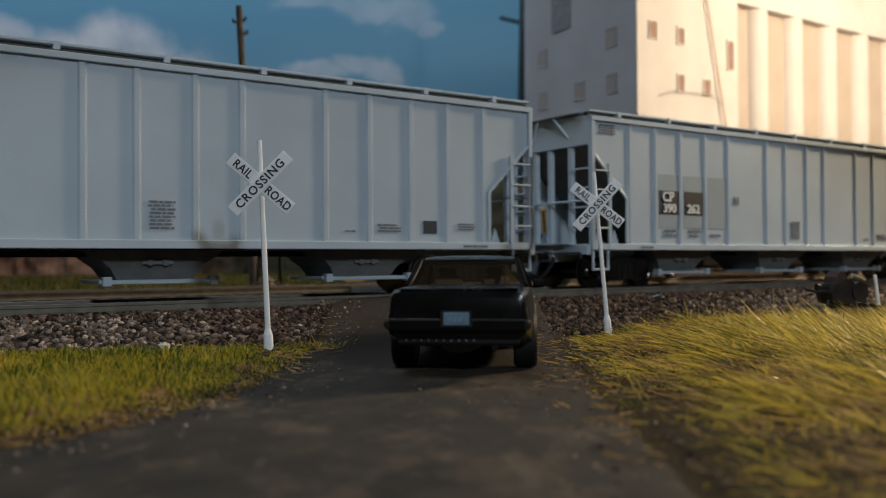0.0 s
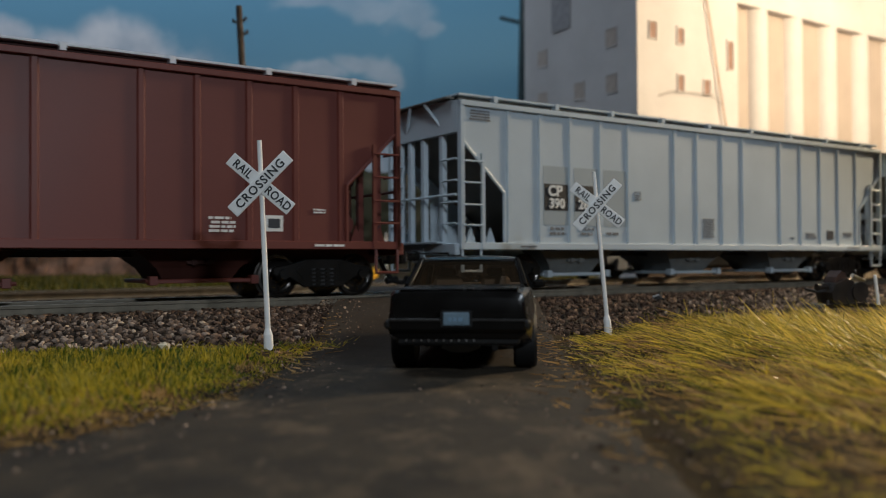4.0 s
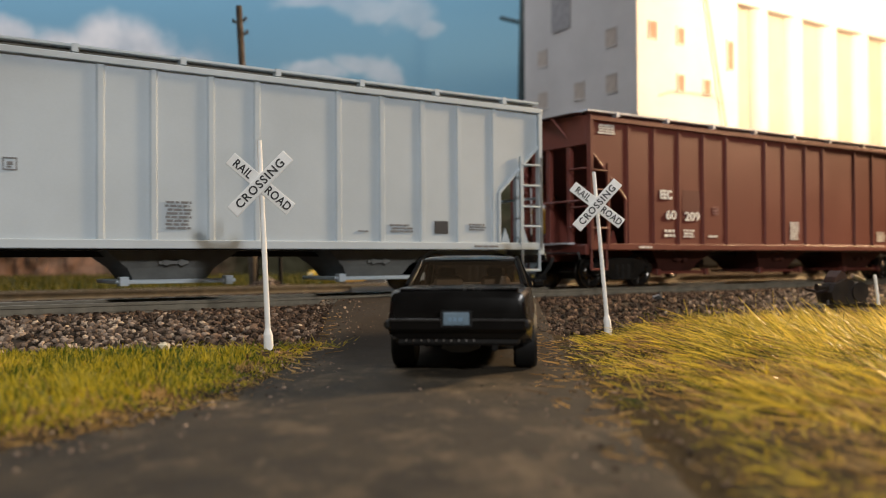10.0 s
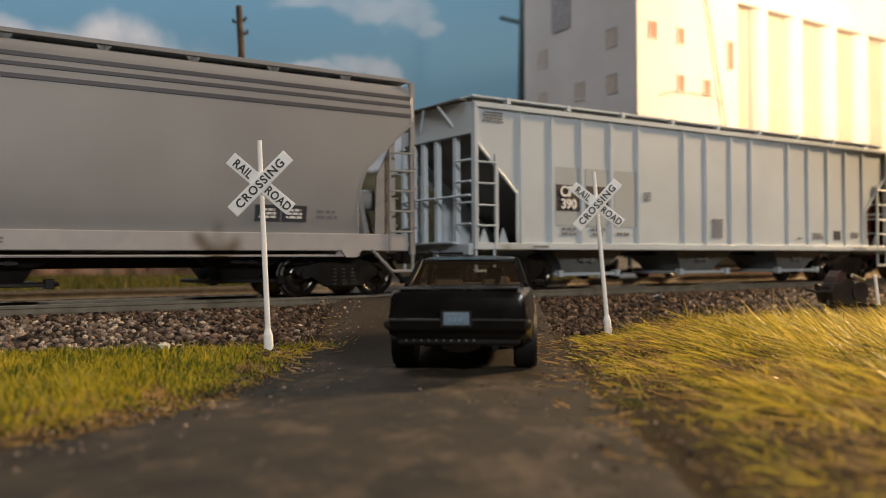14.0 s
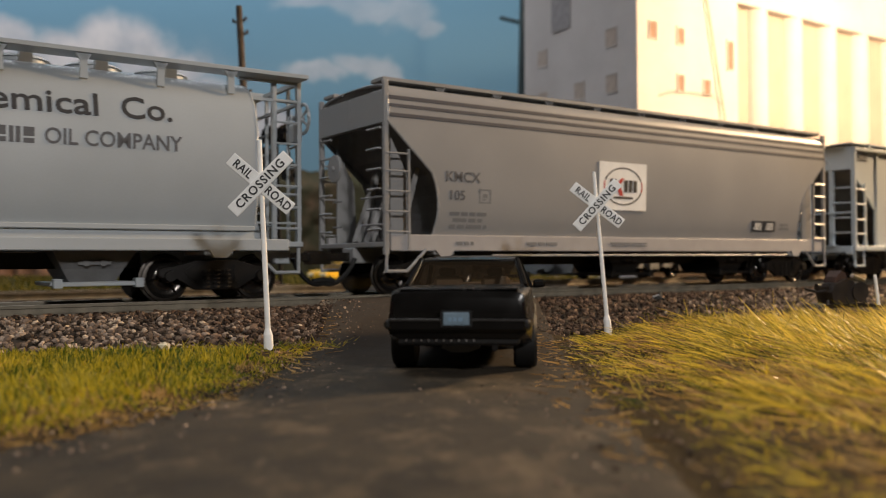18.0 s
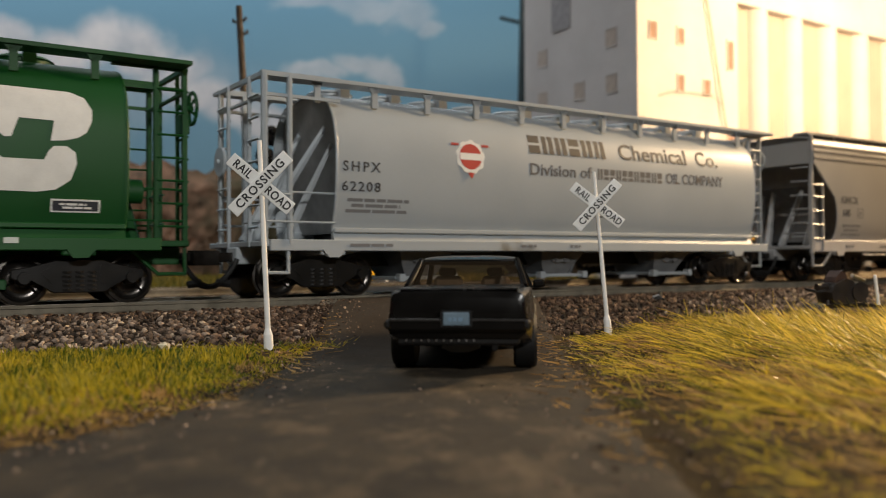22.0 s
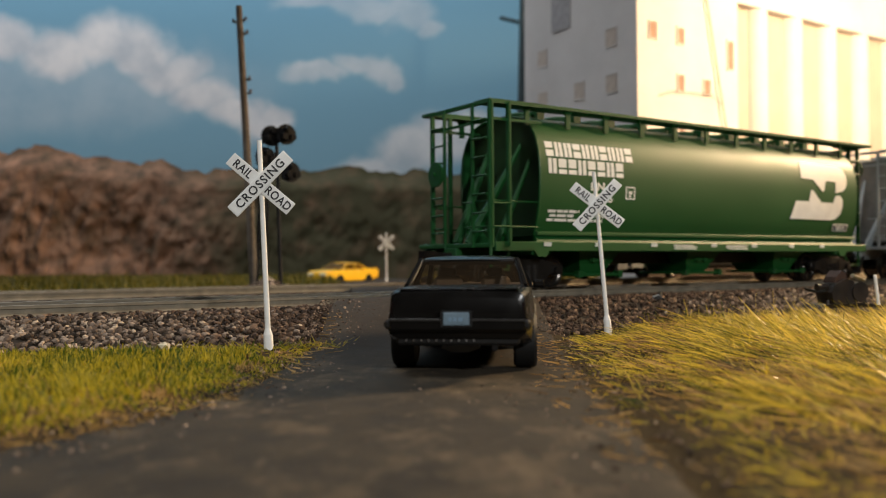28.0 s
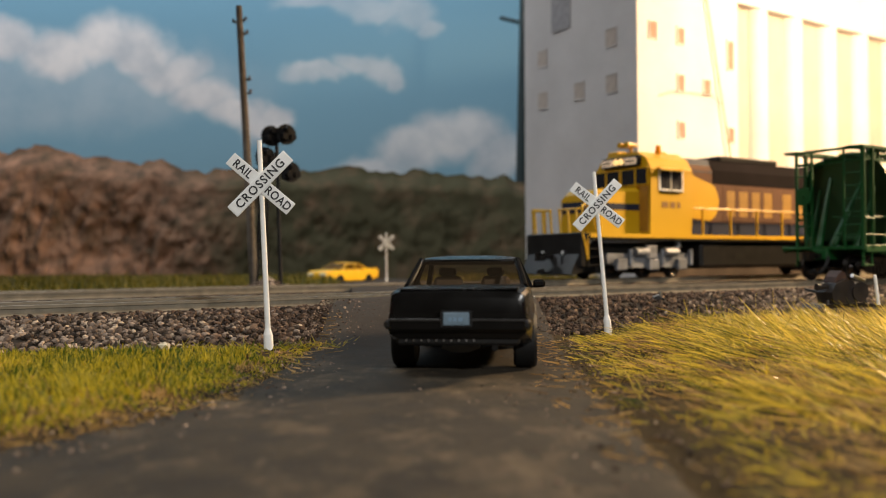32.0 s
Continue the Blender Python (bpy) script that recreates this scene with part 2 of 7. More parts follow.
# darker than the near grass: shade on the far strip is put in
GRASS_FAR = leaf("far_turf_fibres", (0.05, 0.06, 0.008), (0.2, 0.16, 0.02), 0.3)
WALLPAINT = mat("plain_room_wall", (0.06, 0.06, 0.06), 0.9, vary=0.06, scale=0.02, bump=0)


# ---- mesh helpers ----
def thing(name, m, label, category, group="", kind=""):
    ob = new(name)
    ob.empty_display_size = 0.005
    ob.matrix_basis = m
    return tagged(ob, label, category, group, kind)


def finish(name, bm, mats, smooth=0.0):
    bmesh.ops.recalc_face_normals(bm, faces=bm.faces)
    bm.transform(Matrix.Scale(S, 4))
    me = bpy.data.meshes.new(name)
    bm.to_mesh(me)
    bm.free()
    for m in (mats if isinstance(mats, (list, tuple)) else [mats]):
        me.materials.append(m)
    if smooth:
        me.shade_smooth()
        me.set_sharp_from_angle(angle=radians(smooth))
    return me


def part(name, bm, mats, parent, label="", smooth=0.0, m=None, kind=""):
    """Links a bmesh as one mesh object under a thing or a part."""
    ob = new(name, finish(name, bm, mats, smooth))
    ob.parent = parent
    if m is not None:
        ob.matrix_basis = m
    return tagged(ob, label, kind=kind)


def again(ob, m, parent=None):
    """One more of a part, on the same mesh."""
    o = new(ob.name.split(".")[0], ob.data)
    o.parent = parent or ob.parent
    o.matrix_basis = m
    return o


def solid(name, bm, mats, label, category, m=None, kind="", group="", smooth=0.0):
    ob = new(name, finish(name, bm, mats, smooth))
    if m is not None:
        ob.matrix_basis = m
    return tagged(ob, label, category, group, kind)


def box(bm, x0, x1, y0, y1, z0, z1, mi=0, bev=0.0):
    vs = [bm.verts.new((x, y, z)) for z in (z0, z1) for y in (y0, y1) for x in (x0, x1)]
    fs = [bm.faces.new([vs[i] for i in q]) for q in ((0, 2, 3, 1), (4, 5, 7, 6), (0, 1, 5, 4), (2, 6, 7, 3), (0, 4, 6, 2), (1, 3, 7, 5))]
    for f in fs:
        f.material_index = mi
    if bev:
        es = list({e for f in fs for e in f.edges})
        bmesh.ops.bevel(bm, geom=es, offset=bev, segments=1, affect="EDGES")
    return bm


def cube(x0, x1, y0, y1, z0, z1, bev=0.0):
    return box(bmesh.new(), x0, x1, y0, y1, z0, z1, 0, bev)


def rod(bm, p0, p1, r0, r1=None, seg=8, mi=0):
    r1 = r0 if r1 is None else r1
    p0, p1 = Vector(p0), Vector(p1)
    q = (p1 - p0).to_track_quat("Z", "Y")
    rings = []
    for p, r in ((p0, r0), (p1, r1)):
        rings.append([bm.verts.new(p + q @ Vector((r * math.cos(a), r * math.sin(a), 0))) for a in [2 * math.pi * i / seg for i in range(seg)]])
    fs = [bm.faces.new((rings[0][i], rings[0][(i + 1) % seg], rings[1][(i + 1) % seg], rings[1][i])) for i in range(seg)]
    fs += [bm.faces.new(rings[0][::-1]), bm.faces.new(rings[1])]
    for f in fs:
        f.material_index = mi
    return bm


def path(bm, pts, r, seg=6):
    """A round bar bent along the points, in one piece."""
    pts = [Vector(p) for p in pts]
    rings = []
    for i, p in enumerate(pts):
        a = (p - pts[i - 1]).normalized() if i else (pts[1] - p).normalized()
        b = (pts[i + 1] - p).normalized() if i + 1 < len(pts) else a
        t = (a + b).normalized() if (a + b).length > 1e-4 else a
        k = 1.0 / max(0.5, t.dot(a))
        u = t.cross(Vector((0.13, 0.31, 0.94))).normalized()
        v = t.cross(u)
        rings.append([p + (u * math.cos(2 * math.pi * q / seg) + v * math.sin(2 * math.pi * q / seg)) * r * k for q in range(seg)])
    return loft(bm, rings)


def prism(bm, pts, plane, a, b, mi=0):
    """A polygon in the plane xz, yz or xy, drawn out from a to b along the third axis."""
    def v(p, d):
        return {"xz": (p[0], d, p[1]), "yz": (d, p[0], p[1]), "xy": (p[0], p[1], d)}[plane]
    lo, hi = [bm.verts.new(v(p, a)) for p in pts], [bm.verts.new(v(p, b)) for p in pts]
    n = len(pts)
    fs = [bm.faces.new((lo[i], lo[(i + 1) % n], hi[(i + 1) % n], hi[i])) for i in range(n)]
    fs += [bm.faces.new(lo[::-1]), bm.faces.new(hi)]
    for f in fs:
        f.material_index = mi
    return bm


def loft(bm, rings, cap=True, mi=0, closed=True):
    vs = [[bm.verts.new(p) for p in r] for r in rings]
    n = len(vs[0])
    fs = []
    for a, b in zip(vs, vs[1:]):
        for i in range(n if closed else n - 1):
            fs.append(bm.faces.new((a[i], a[(i + 1) % n], b[(i + 1) % n], b[i])))
    if cap:
        fs += [bm.faces.new(vs[0][::-1]), bm.faces.new(vs[-1])]
    for f in fs:
        f.material_index = mi
    return bm


def arc_pts(cx, cy, r, a0, a1, n):
    return [(cx + r * math.cos(radians(a0 + (a1 - a0) * i / n)), cy + r * math.sin(radians(a0 + (a1 - a0) * i / n))) for i in range(n + 1)]


def letter_mesh(name, body, size, material, thick=0.012, spacing=1.0, bold=0.02):
    """Raised letters in the built-in font, lying in the xz plane and read from -y, their middle at the origin."""
    cu = bpy.data.curves.new(name, "FONT")
    cu.body, cu.size, cu.extrude, cu.space_character, cu.offset = body, size, thick, spacing, size * bold
    cu.align_x, cu.align_y, cu.resolution_u = "CENTER", "CENTER", 3
    tmp = bpy.data.objects.new(name, cu)
    scene.collection.objects.link(tmp)
    me = bpy.data.meshes.new_from_object(tmp.evaluated_get(bpy.context.evaluated_depsgraph_get()))
    bpy.data.objects.remove(tmp)
    bpy.data.curves.remove(cu)
    me.name = name
    me.transform(Matrix.Scale(S, 4) @ Matrix.Rotation(radians(90), 4, "X"))
    me.materials.clear()
    me.materials.append(material)
    return me


def letters(body, size, material, parent, x, y, z, label="", width=1.0, m=None, name="lettering", spacing=1.0, bold=0.02):
    ob = new(name, letter_mesh(name, body, size, material, spacing=spacing, bold=bold))
    ob.parent = parent
    if width != 1.0:
        ob.data.transform(Matrix.Diagonal((width, 1, 1, 1)))
    ob.matrix_basis = m if m is not None else P(x, y, z)
    return tagged(ob, label)


def bars(parent, material, x, y, z, w, h, rows, name="stencil_mark", label="", seed=1, m=None):
    """Small writing as plain bars: rows of words of uneven width."""
    rnd = random.Random(seed)
    bm = bmesh.new()
    step = h / rows
    for i in range(rows):
        zc = h / 2 - step * (i + 0.5)
        xx = -w / 2 + rnd.uniform(0, 0.12) * w
        end = w / 2 - rnd.uniform(0, 0.2) * w
        while xx < end:
            ww = min(rnd.uniform(0.12, 0.4) * w, end - xx)
            box(bm, xx, xx + ww, -0.006, 0.006, zc - step * 0.3, zc + step * 0.3)
            xx += ww + step * 0.35
    return part(name, bm, material, parent, label, m=m if m is not None else P(x, y, z), kind="stuff")


def smooth01(a, b, v):
    t = min(1.0, max(0.0, (v - a) / (b - a)))
    return t * t * (3 - 2 * t)


def stretch(c, kx, kz, bz):
    """Stretches a car's body to fit the camera's view; the trucks keep their shape."""
    seen = set()
    for o in c.children_recursive:
        top = o.parent == c
        if o.name.startswith(("truck", "wheelset", "side_frame")):
            if top:
                o.location.x *= kx
            continue
        o.location = (o.location.x * kx, o.location.y, o.location.z * kz + (bz * S if top else 0))
        if o.data.name not in seen:
            seen.add(o.data.name)
            o.data.transform(Matrix.Diagonal((kx, 1, kz, 1)))


# ---- the setting ----
def across(x, y):
    return -DY * x + DX * y


def lie(x, y):
    """The lie of the land."""
    pp = across(x, y)
    z = 0.33 * smooth01(14.0, 15.5, pp) - 0.25 * smooth01(29.0, 40.0, pp)
    return z + 0.05 * noise.noise(Vector((x * 0.35, y * 0.35, 3.1)))


ROAD_EDGES = ((-12, -11.0, 2.2), (0, -6.4, 1.6), (5, -3.75, 1.44), (6.4, -3.16, 1.48), (7.4, -2.55, 1.5), (9.3, -2.05, 1.54), (11.7, -2.02, 1.65), (13.9, -1.98, 1.8), (17, -2.1, 2.0), (22, -2.3, 2.0), (34, -3.6, 0.8), (52, -6.2, -1.6), (60, -7.6, -2.6))


def road_edge(y):
    for (y0, l0, r0), (y1, l1, r1) in zip(ROAD_EDGES, ROAD_EDGES[1:]):
        if y <= y1:
            t = (y - y0) / (y1 - y0)
            return l0 + (l1 - l0) * t, r0 + (r1 - r0) * t
    return ROAD_EDGES[-1][1:]


def road_z(x, y):
    pp = across(x, y)
    return 0.02 + 0.57 * smooth01(11.0, 15.6, pp) - 0.45 * smooth01(27.5, 38.0, pp) + 0.012 * noise.noise(Vector((x * 0.9, y * 0.9, 0)))


def grid_sheet(name, mats, xs, ys, z, label, category, kind="structure"):
    bm = bmesh.new()
    rows = [[bm.verts.new((x, y, z(x, y))) for x in xs] for y in ys]
    for a, b in zip(rows, rows[1:]):
        for i in range(len(xs) - 1):
            bm.faces.new((a[i], a[i + 1], b[i + 1], b[i]))
    return solid(name, bm, mats, label, category, kind=kind, smooth=60)


def build_ground():
    xs = [-130, -90, -60, -45, -34] + [-26 + 0.8 * i for i in range(66)] + [30, 40, 60, 90, 130, 152]
    ys = [-60, -30, -12] + [-4 + 0.7 * i for i in range(60)] + [40, 44, 48, 52, 56, 60, 66, 74, 86, 110, 130]

    def z(x, y):
        l, r = road_edge(y)
        d = max(l - x, x - r)
        dip = 0.3 * (1 - smooth01(-0.3, 0.5, d))
        return lie(x, y) - dip - 0.06
    grid_sheet("ground", EARTH, xs, ys, z, "brown earth scenery base of a model railway", "ground")

    bm = bmesh.new()
    ys = [-12 + 0.4 * i for i in range(181)]
    rows = []
    for y in ys:
        l, r = road_edge(y)
        l += 0.10 * noise.noise(Vector((0, y * 1.7, 1)))
        r += 0.10 * noise.noise(Vector((5, y * 1.7, 1)))
        row = [bm.verts.new((l - 0.12, y, road_z(l, y) - 0.5))]
        for k in range(13):
            x = l + (r - l) * k / 12
            crown = -0.035 * (2 * k / 12 - 1) ** 4
            row.append(bm.verts.new((x, y, road_z(x, y) + crown)))
        row.append(bm.verts.new((r + 0.12, y, road_z(r, y) - 0.5)))
        rows.append(row)
    for a, b in zip(rows, rows[1:]):
        for i in range(len(a) - 1):
            bm.faces.new((a[i], a[i + 1], b[i + 1], b[i]))
    nt = ROAD.node_tree
    b = nt.nodes["Principled BSDF"]
    co = nt.nodes.new("ShaderNodeTexCoord")
    col = b.inputs["Base Color"].links[0].from_socket
    for scale, stretch_y, lo, hi, tone, most in ((1.5, 0.55, 0.52, 0.67, (0.132, 0.096, 0.056, 1), 0.8), (5.5, 0.8, 0.60, 0.72, (0.155, 0.117, 0.072, 1), 0.6), (0.9, 0.8, 0.52, 0.68, (0.027, 0.022, 0.016, 1), 0.7)):
        mp = nt.nodes.new("ShaderNodeMapping")
        mp.inputs["Scale"].default_value = (1, stretch_y, 1)
        mp.inputs["Location"].default_value = (scale * 0.013, 0, 0)
        nt.links.new(co.outputs["Object"], mp.inputs["Vector"])
        ns = nt.nodes.new("ShaderNodeTexNoise")
        ns.inputs["Scale"].default_value, ns.inputs["Detail"].default_value, ns.inputs["Roughness"].default_value = scale / S, 6, 0.62
        nt.links.new(mp.outputs[0], ns.inputs["Vector"])
        mr = nt.nodes.new("ShaderNodeMapRange")
        mr.inputs["From Min"].default_value, mr.inputs["From Max"].default_value, mr.inputs["To Max"].default_value = lo, hi, most
        nt.links.new(ns.outputs["Fac"], mr.inputs["Value"])
        mix = nt.nodes.new("ShaderNodeMix")
        mix.data_type = "RGBA"
        nt.links.new(mr.outputs[0], mix.inputs[0])
        nt.links.new(col, mix.inputs[6])
        mix.inputs[7].default_value = tone
        col = mix.outputs[2]
    # the train's shade on the crossing is put into the asphalt colour here
    sep = nt.nodes.new("ShaderNodeSeparateXYZ")
    nt.links.new(co.outputs["Object"], sep.inputs[0])
    wob = nt.nodes.new("ShaderNodeTexNoise")
    wob.inputs["Scale"].default_value, wob.inputs["Detail"].default_value = 1.2 / S, 5
    nt.links.new(co.outputs["Object"], wob.inputs["Vector"])
    ad = nt.nodes.new("ShaderNodeMath")
    ad.operation = "MULTIPLY_ADD"
    ad.inputs[1].default_value = 3.0 * S
    nt.links.new(wob.outputs["Fac"], ad.inputs[0])
    nt.links.new(sep.outputs[1], ad.inputs[2])
    mr = nt.nodes.new("ShaderNodeMapRange")
    mr.inputs["From Min"].default_value, mr.inputs["From Max"].default_value, mr.inputs["To Max"].default_value = 12.0 * S, 14.2 * S, 0.85
    nt.links.new(ad.outputs[0], mr.inputs["Value"])
    mix = nt.nodes.new("ShaderNodeMix")
    mix.data_type = "RGBA"
    nt.links.new(mr.outputs[0], mix.inputs[0])
    nt.links.new(col, mix.inputs[6])
    mix.inputs[7].default_value = (0.026, 0.019, 0.013, 1)
    nt.links.new(mix.outputs[2], b.inputs["Base Color"])
    solid("road", bm, ROAD, "worn grey-brown asphalt lane over the level crossing", "road", kind="structure", smooth=60)


def foot(x):
    """Where the shoulder's foot lies across the track: it spreads out beside the lane."""
    if x < 0:
        return min(13.5, 11.75 + 0.6 * max(0.0, -2.6 - x))
    return min(13.9, 11.55 + 0.46 * max(0.0, x - 2.1))


def bed_z(s, pp):
    return 0.42 * smooth01(foot(s * DX - pp * DY), 15.55, pp) if pp < 17 else 0.42 - 0.12 * smooth01(18.7, 20.0, pp)


def build_track(name, center, s0, s1, label, r0, r1):
    t = thing(name, P(0, 0, 0), label, "railway track", "parallel tracks", "structure")
    for side in (-0.7625, 0.7625):
        pp = center + side
        bm = bmesh.new()
        prof = [(-0.09, -0.2), (0.09, -0.2), (0.09, -0.18), (0.02, -0.15), (0.02, -0.07), (0.05, -0.055), (0.05, -0.006), (-0.05, -0.006), (-0.05, -0.055), (-0.02, -0.07), (-0.02, -0.15), (-0.09, -0.18)]
        prism(bm, prof, "yz", r0, r1)
        for f in bm.faces:
            if -0.17 < f.calc_center_median().z < -0.03 and abs(f.calc_center_median().y) < 0.06:
                f.material_index = 1
        rail = part("rail", bm, [RAILSIDE, RAILWEB], t, m=along(0, pp, RAIL))
        part("railhead", cube(r0, r1, -0.044, 0.044, -0.006, 0.0), RAILTOP, rail, "bright worn running surface")
    tie = None
    n = int((s1 - s0) / 0.56)
    for i in range(n):
        s = s0 + 0.56 * i
        x, y = s * DX - center * DY, s * DY + center * DX
        l, r = road_edge(y)
        if l - 1.2 < x < r + 1.2:
            continue
        if tie is None:
            tie = part("tie", cube(-0.115, 0.115, -1.25, 1.25, -0.15, 0.0, 0.015), TIE, t, m=along(s, center, 0.43))
        else:
            again(tie, along(s, center, 0.43))
    # the ties along the far ends of the line lie in one piece
    bm = bmesh.new()
    for a, b in ((r0, s0), (s0 + 0.56 * n, r1)):
        for i in range(int((b - a) / 0.56)):
            s = a + 0.56 * i
            box(bm, s - 0.115, s + 0.115, -1.25, 1.25, -0.15, 0.0)
    if bm.faces:
        part("far_ties", bm, TIE, t, m=along(0, center, 0.43), kind="stuff")
    return t


def ballast_ground():
    """Bed under the stones of the nearer track."""
    bm = bmesh.new()
    pps = [11.5 + 0.25 * i for i in range(36)]
    ss = [-14 + 0.6 * i for i in range(100)]
    rows = []
    for s in ss:
        rows.append([bm.verts.new((s, pp, bed_z(s, pp) - (0.05 if pp > foot(s * DX - pp * DY) else 0.2) + 0.03 * noise.noise(Vector((s * 2, pp * 2, 0))))) for pp in pps])
    for a, b in zip(rows, rows[1:]):
        for i in range(len(pps) - 1):
            y = (a[i].co.x + 0.3) * DY + a[i].co.y * DX
            x = (a[i].co.x + 0.3) * DX - a[i].co.y * DY
            l, r = road_edge(y)
            if l + 0.1 < x < r - 0.1:
                continue
            bm.faces.new((a[i], a[i + 1], b[i + 1], b[i]))
    # the shade between the stones is put into the bed's dark colour
    solid("ballast_bed", bm, mat("dark_ballast_dust", (0.06, 0.048, 0.037), 0.95, vary=0.5, scale=6, bump=0.8, fine=25, spec=0.1), "gritty bed below the ballast, dark for the shade between stones", "ballast bed", m=along(0, 0, 0), kind="structure", smooth=60)


def stone_points(seed):
    rnd = random.Random(seed)
    bm = bmesh.new()
    bmesh.ops.create_icosphere(bm, subdivisions=1, radius=1.0)
    sx, sy, sz = rnd.uniform(0.8, 1.3), rnd.uniform(0.7, 1.1), rnd.uniform(0.6, 0.9)
    for v in bm.verts:
        k = rnd.uniform(0.78, 1.15)
        v.co = Vector((v.co.x * sx * k, v.co.y * sy * k, v.co.z * sz * k))
    return bm


def build_ballast():
    rnd = random.Random(11)
    shapes = []
    for i in range(8):
        bm = stone_points(i)
        bm.verts.ensure_lookup_table()
        for j, v in enumerate(bm.verts):
            v.index = j
        shapes.append(([v.co.copy() for v in bm.verts], [[v.index for v in f.verts] for f in bm.faces]))
        bm.free()
    places = []
    for s0, s1, count in ((-5.0, 10.6, 15500), (9.5, 34.0, 11000)):
        for _ in range(count):
            s, pp = rnd.uniform(s0, s1), (rnd.uniform(11.8, 16.0) if rnd.random() < 0.8 else rnd.uniform(16.0, 19.6))
            x, y = s * DX - pp * DY, s * DY + pp * DX
            l, r = road_edge(y)
            if l + 0.06 < x < r - 0.06 or abs(pp - 16.98 + 0.7625) < 0.13 or abs(pp - 16.98 - 0.7625) < 0.13:
                continue
            if pp < foot(x) + rnd.uniform(-0.15, 0.25):
                continue
            places.append((s, pp, bed_z(s, pp) + rnd.uniform(-0.035, 0.025), rnd.uniform(0.03, 0.068)))
    # the stones along the shoulder beside the lane stand singly
    near = [p for p in places if 2.2 < p[0] < 7.4 and 12.6 < p[1] < 15.6 and p[3] > 0.053][:300]
    rest = [p for p in places if p not in set(near)]
    heap = thing("ballast", along(0, 0, 0), "grey and brown crushed stone ballast heaped beside the rails", "ballast", kind="stuff")
    meshes = []
    for i, (vs, fs) in enumerate(shapes):
        me = bpy.data.meshes.new("stone")
        me.from_pydata([v * 0.074 * S for v in vs], [], fs)
        me.materials.append(STONE)
        meshes.append(me)
    for s, pp, z, r in near:
        o = new("stone", meshes[rnd.randrange(8)])
        o.parent = heap
        o.matrix_basis = P(s, pp, z, rnd.uniform(-40, 40), rnd.uniform(-40, 40), rnd.uniform(0, 360)) @ Matrix.Scale(r / 0.074, 4)
    # browner beside the lane; past the near rail the cars' shade is painted in
    clean, dark_places = [], []
    for p in rest:
        x, y = p[0] * DX - p[1] * DY, p[0] * DY + p[1] * DX
        l, r = road_edge(y)
        d = max(l - x, x - r)
        wide = 2.0 if x < l else 5.5
        (dark_places if d < wide * rnd.uniform(0.5, 1.5) or p[1] > 15.4 + rnd.uniform(-0.3, 0.6) else clean).append(p)

    def heap_of(name, places, material, parent, label=""):
        V, F = [], []
        for s, pp, z, r in places:
            vs, fs = shapes[rnd.randrange(8)]
            e = Euler((rnd.uniform(-0.7, 0.7), rnd.uniform(-0.7, 0.7), rnd.uniform(0, 6.28))).to_matrix()
            base = len(V)
            V += [((e @ v) * r + Vector((s, pp, z))) * S for v in vs]
            F += [[base + i for i in f] for f in fs]
        me = bpy.data.meshes.new(name)
        me.from_pydata(V, [], F)
        me.materials.append(material)
        o = new(name, me)
        if parent:
            o.parent = parent
        return tagged(o, label, "" if parent else "grit", kind="stuff")
    heap_of("loose_stones", clean, STONES, heap)
    heap_of("dusty_stones", dark_places, BROWNSTONES, heap)
    # grit strewn over the lane, thicker along its edges and by the rails
    grit = []
    while len(grit) < 2600:
        y = rnd.uniform(5.0, 17.5)
        l, r = road_edge(y)
        f = rnd.random()
        if rnd.random() < 0.55:
            f = f ** 3 if rnd.random() < 0.5 else 1 - f ** 3
        x = l - 0.25 + (r - l + 0.5) * f
        pp = across(x, y)
        if pp > 15.9 or (pp < 12.0 and rnd.random() < 0.5):
            continue
        grit.append((x, y, road_z(x, y) - 0.012, rnd.uniform(0.006, 0.022) * (1.5 if rnd.random() < 0.06 else 1)))
    heap_of("road_grit", grit, GRIT, None, "loose grit and small stones strewn on the lane")


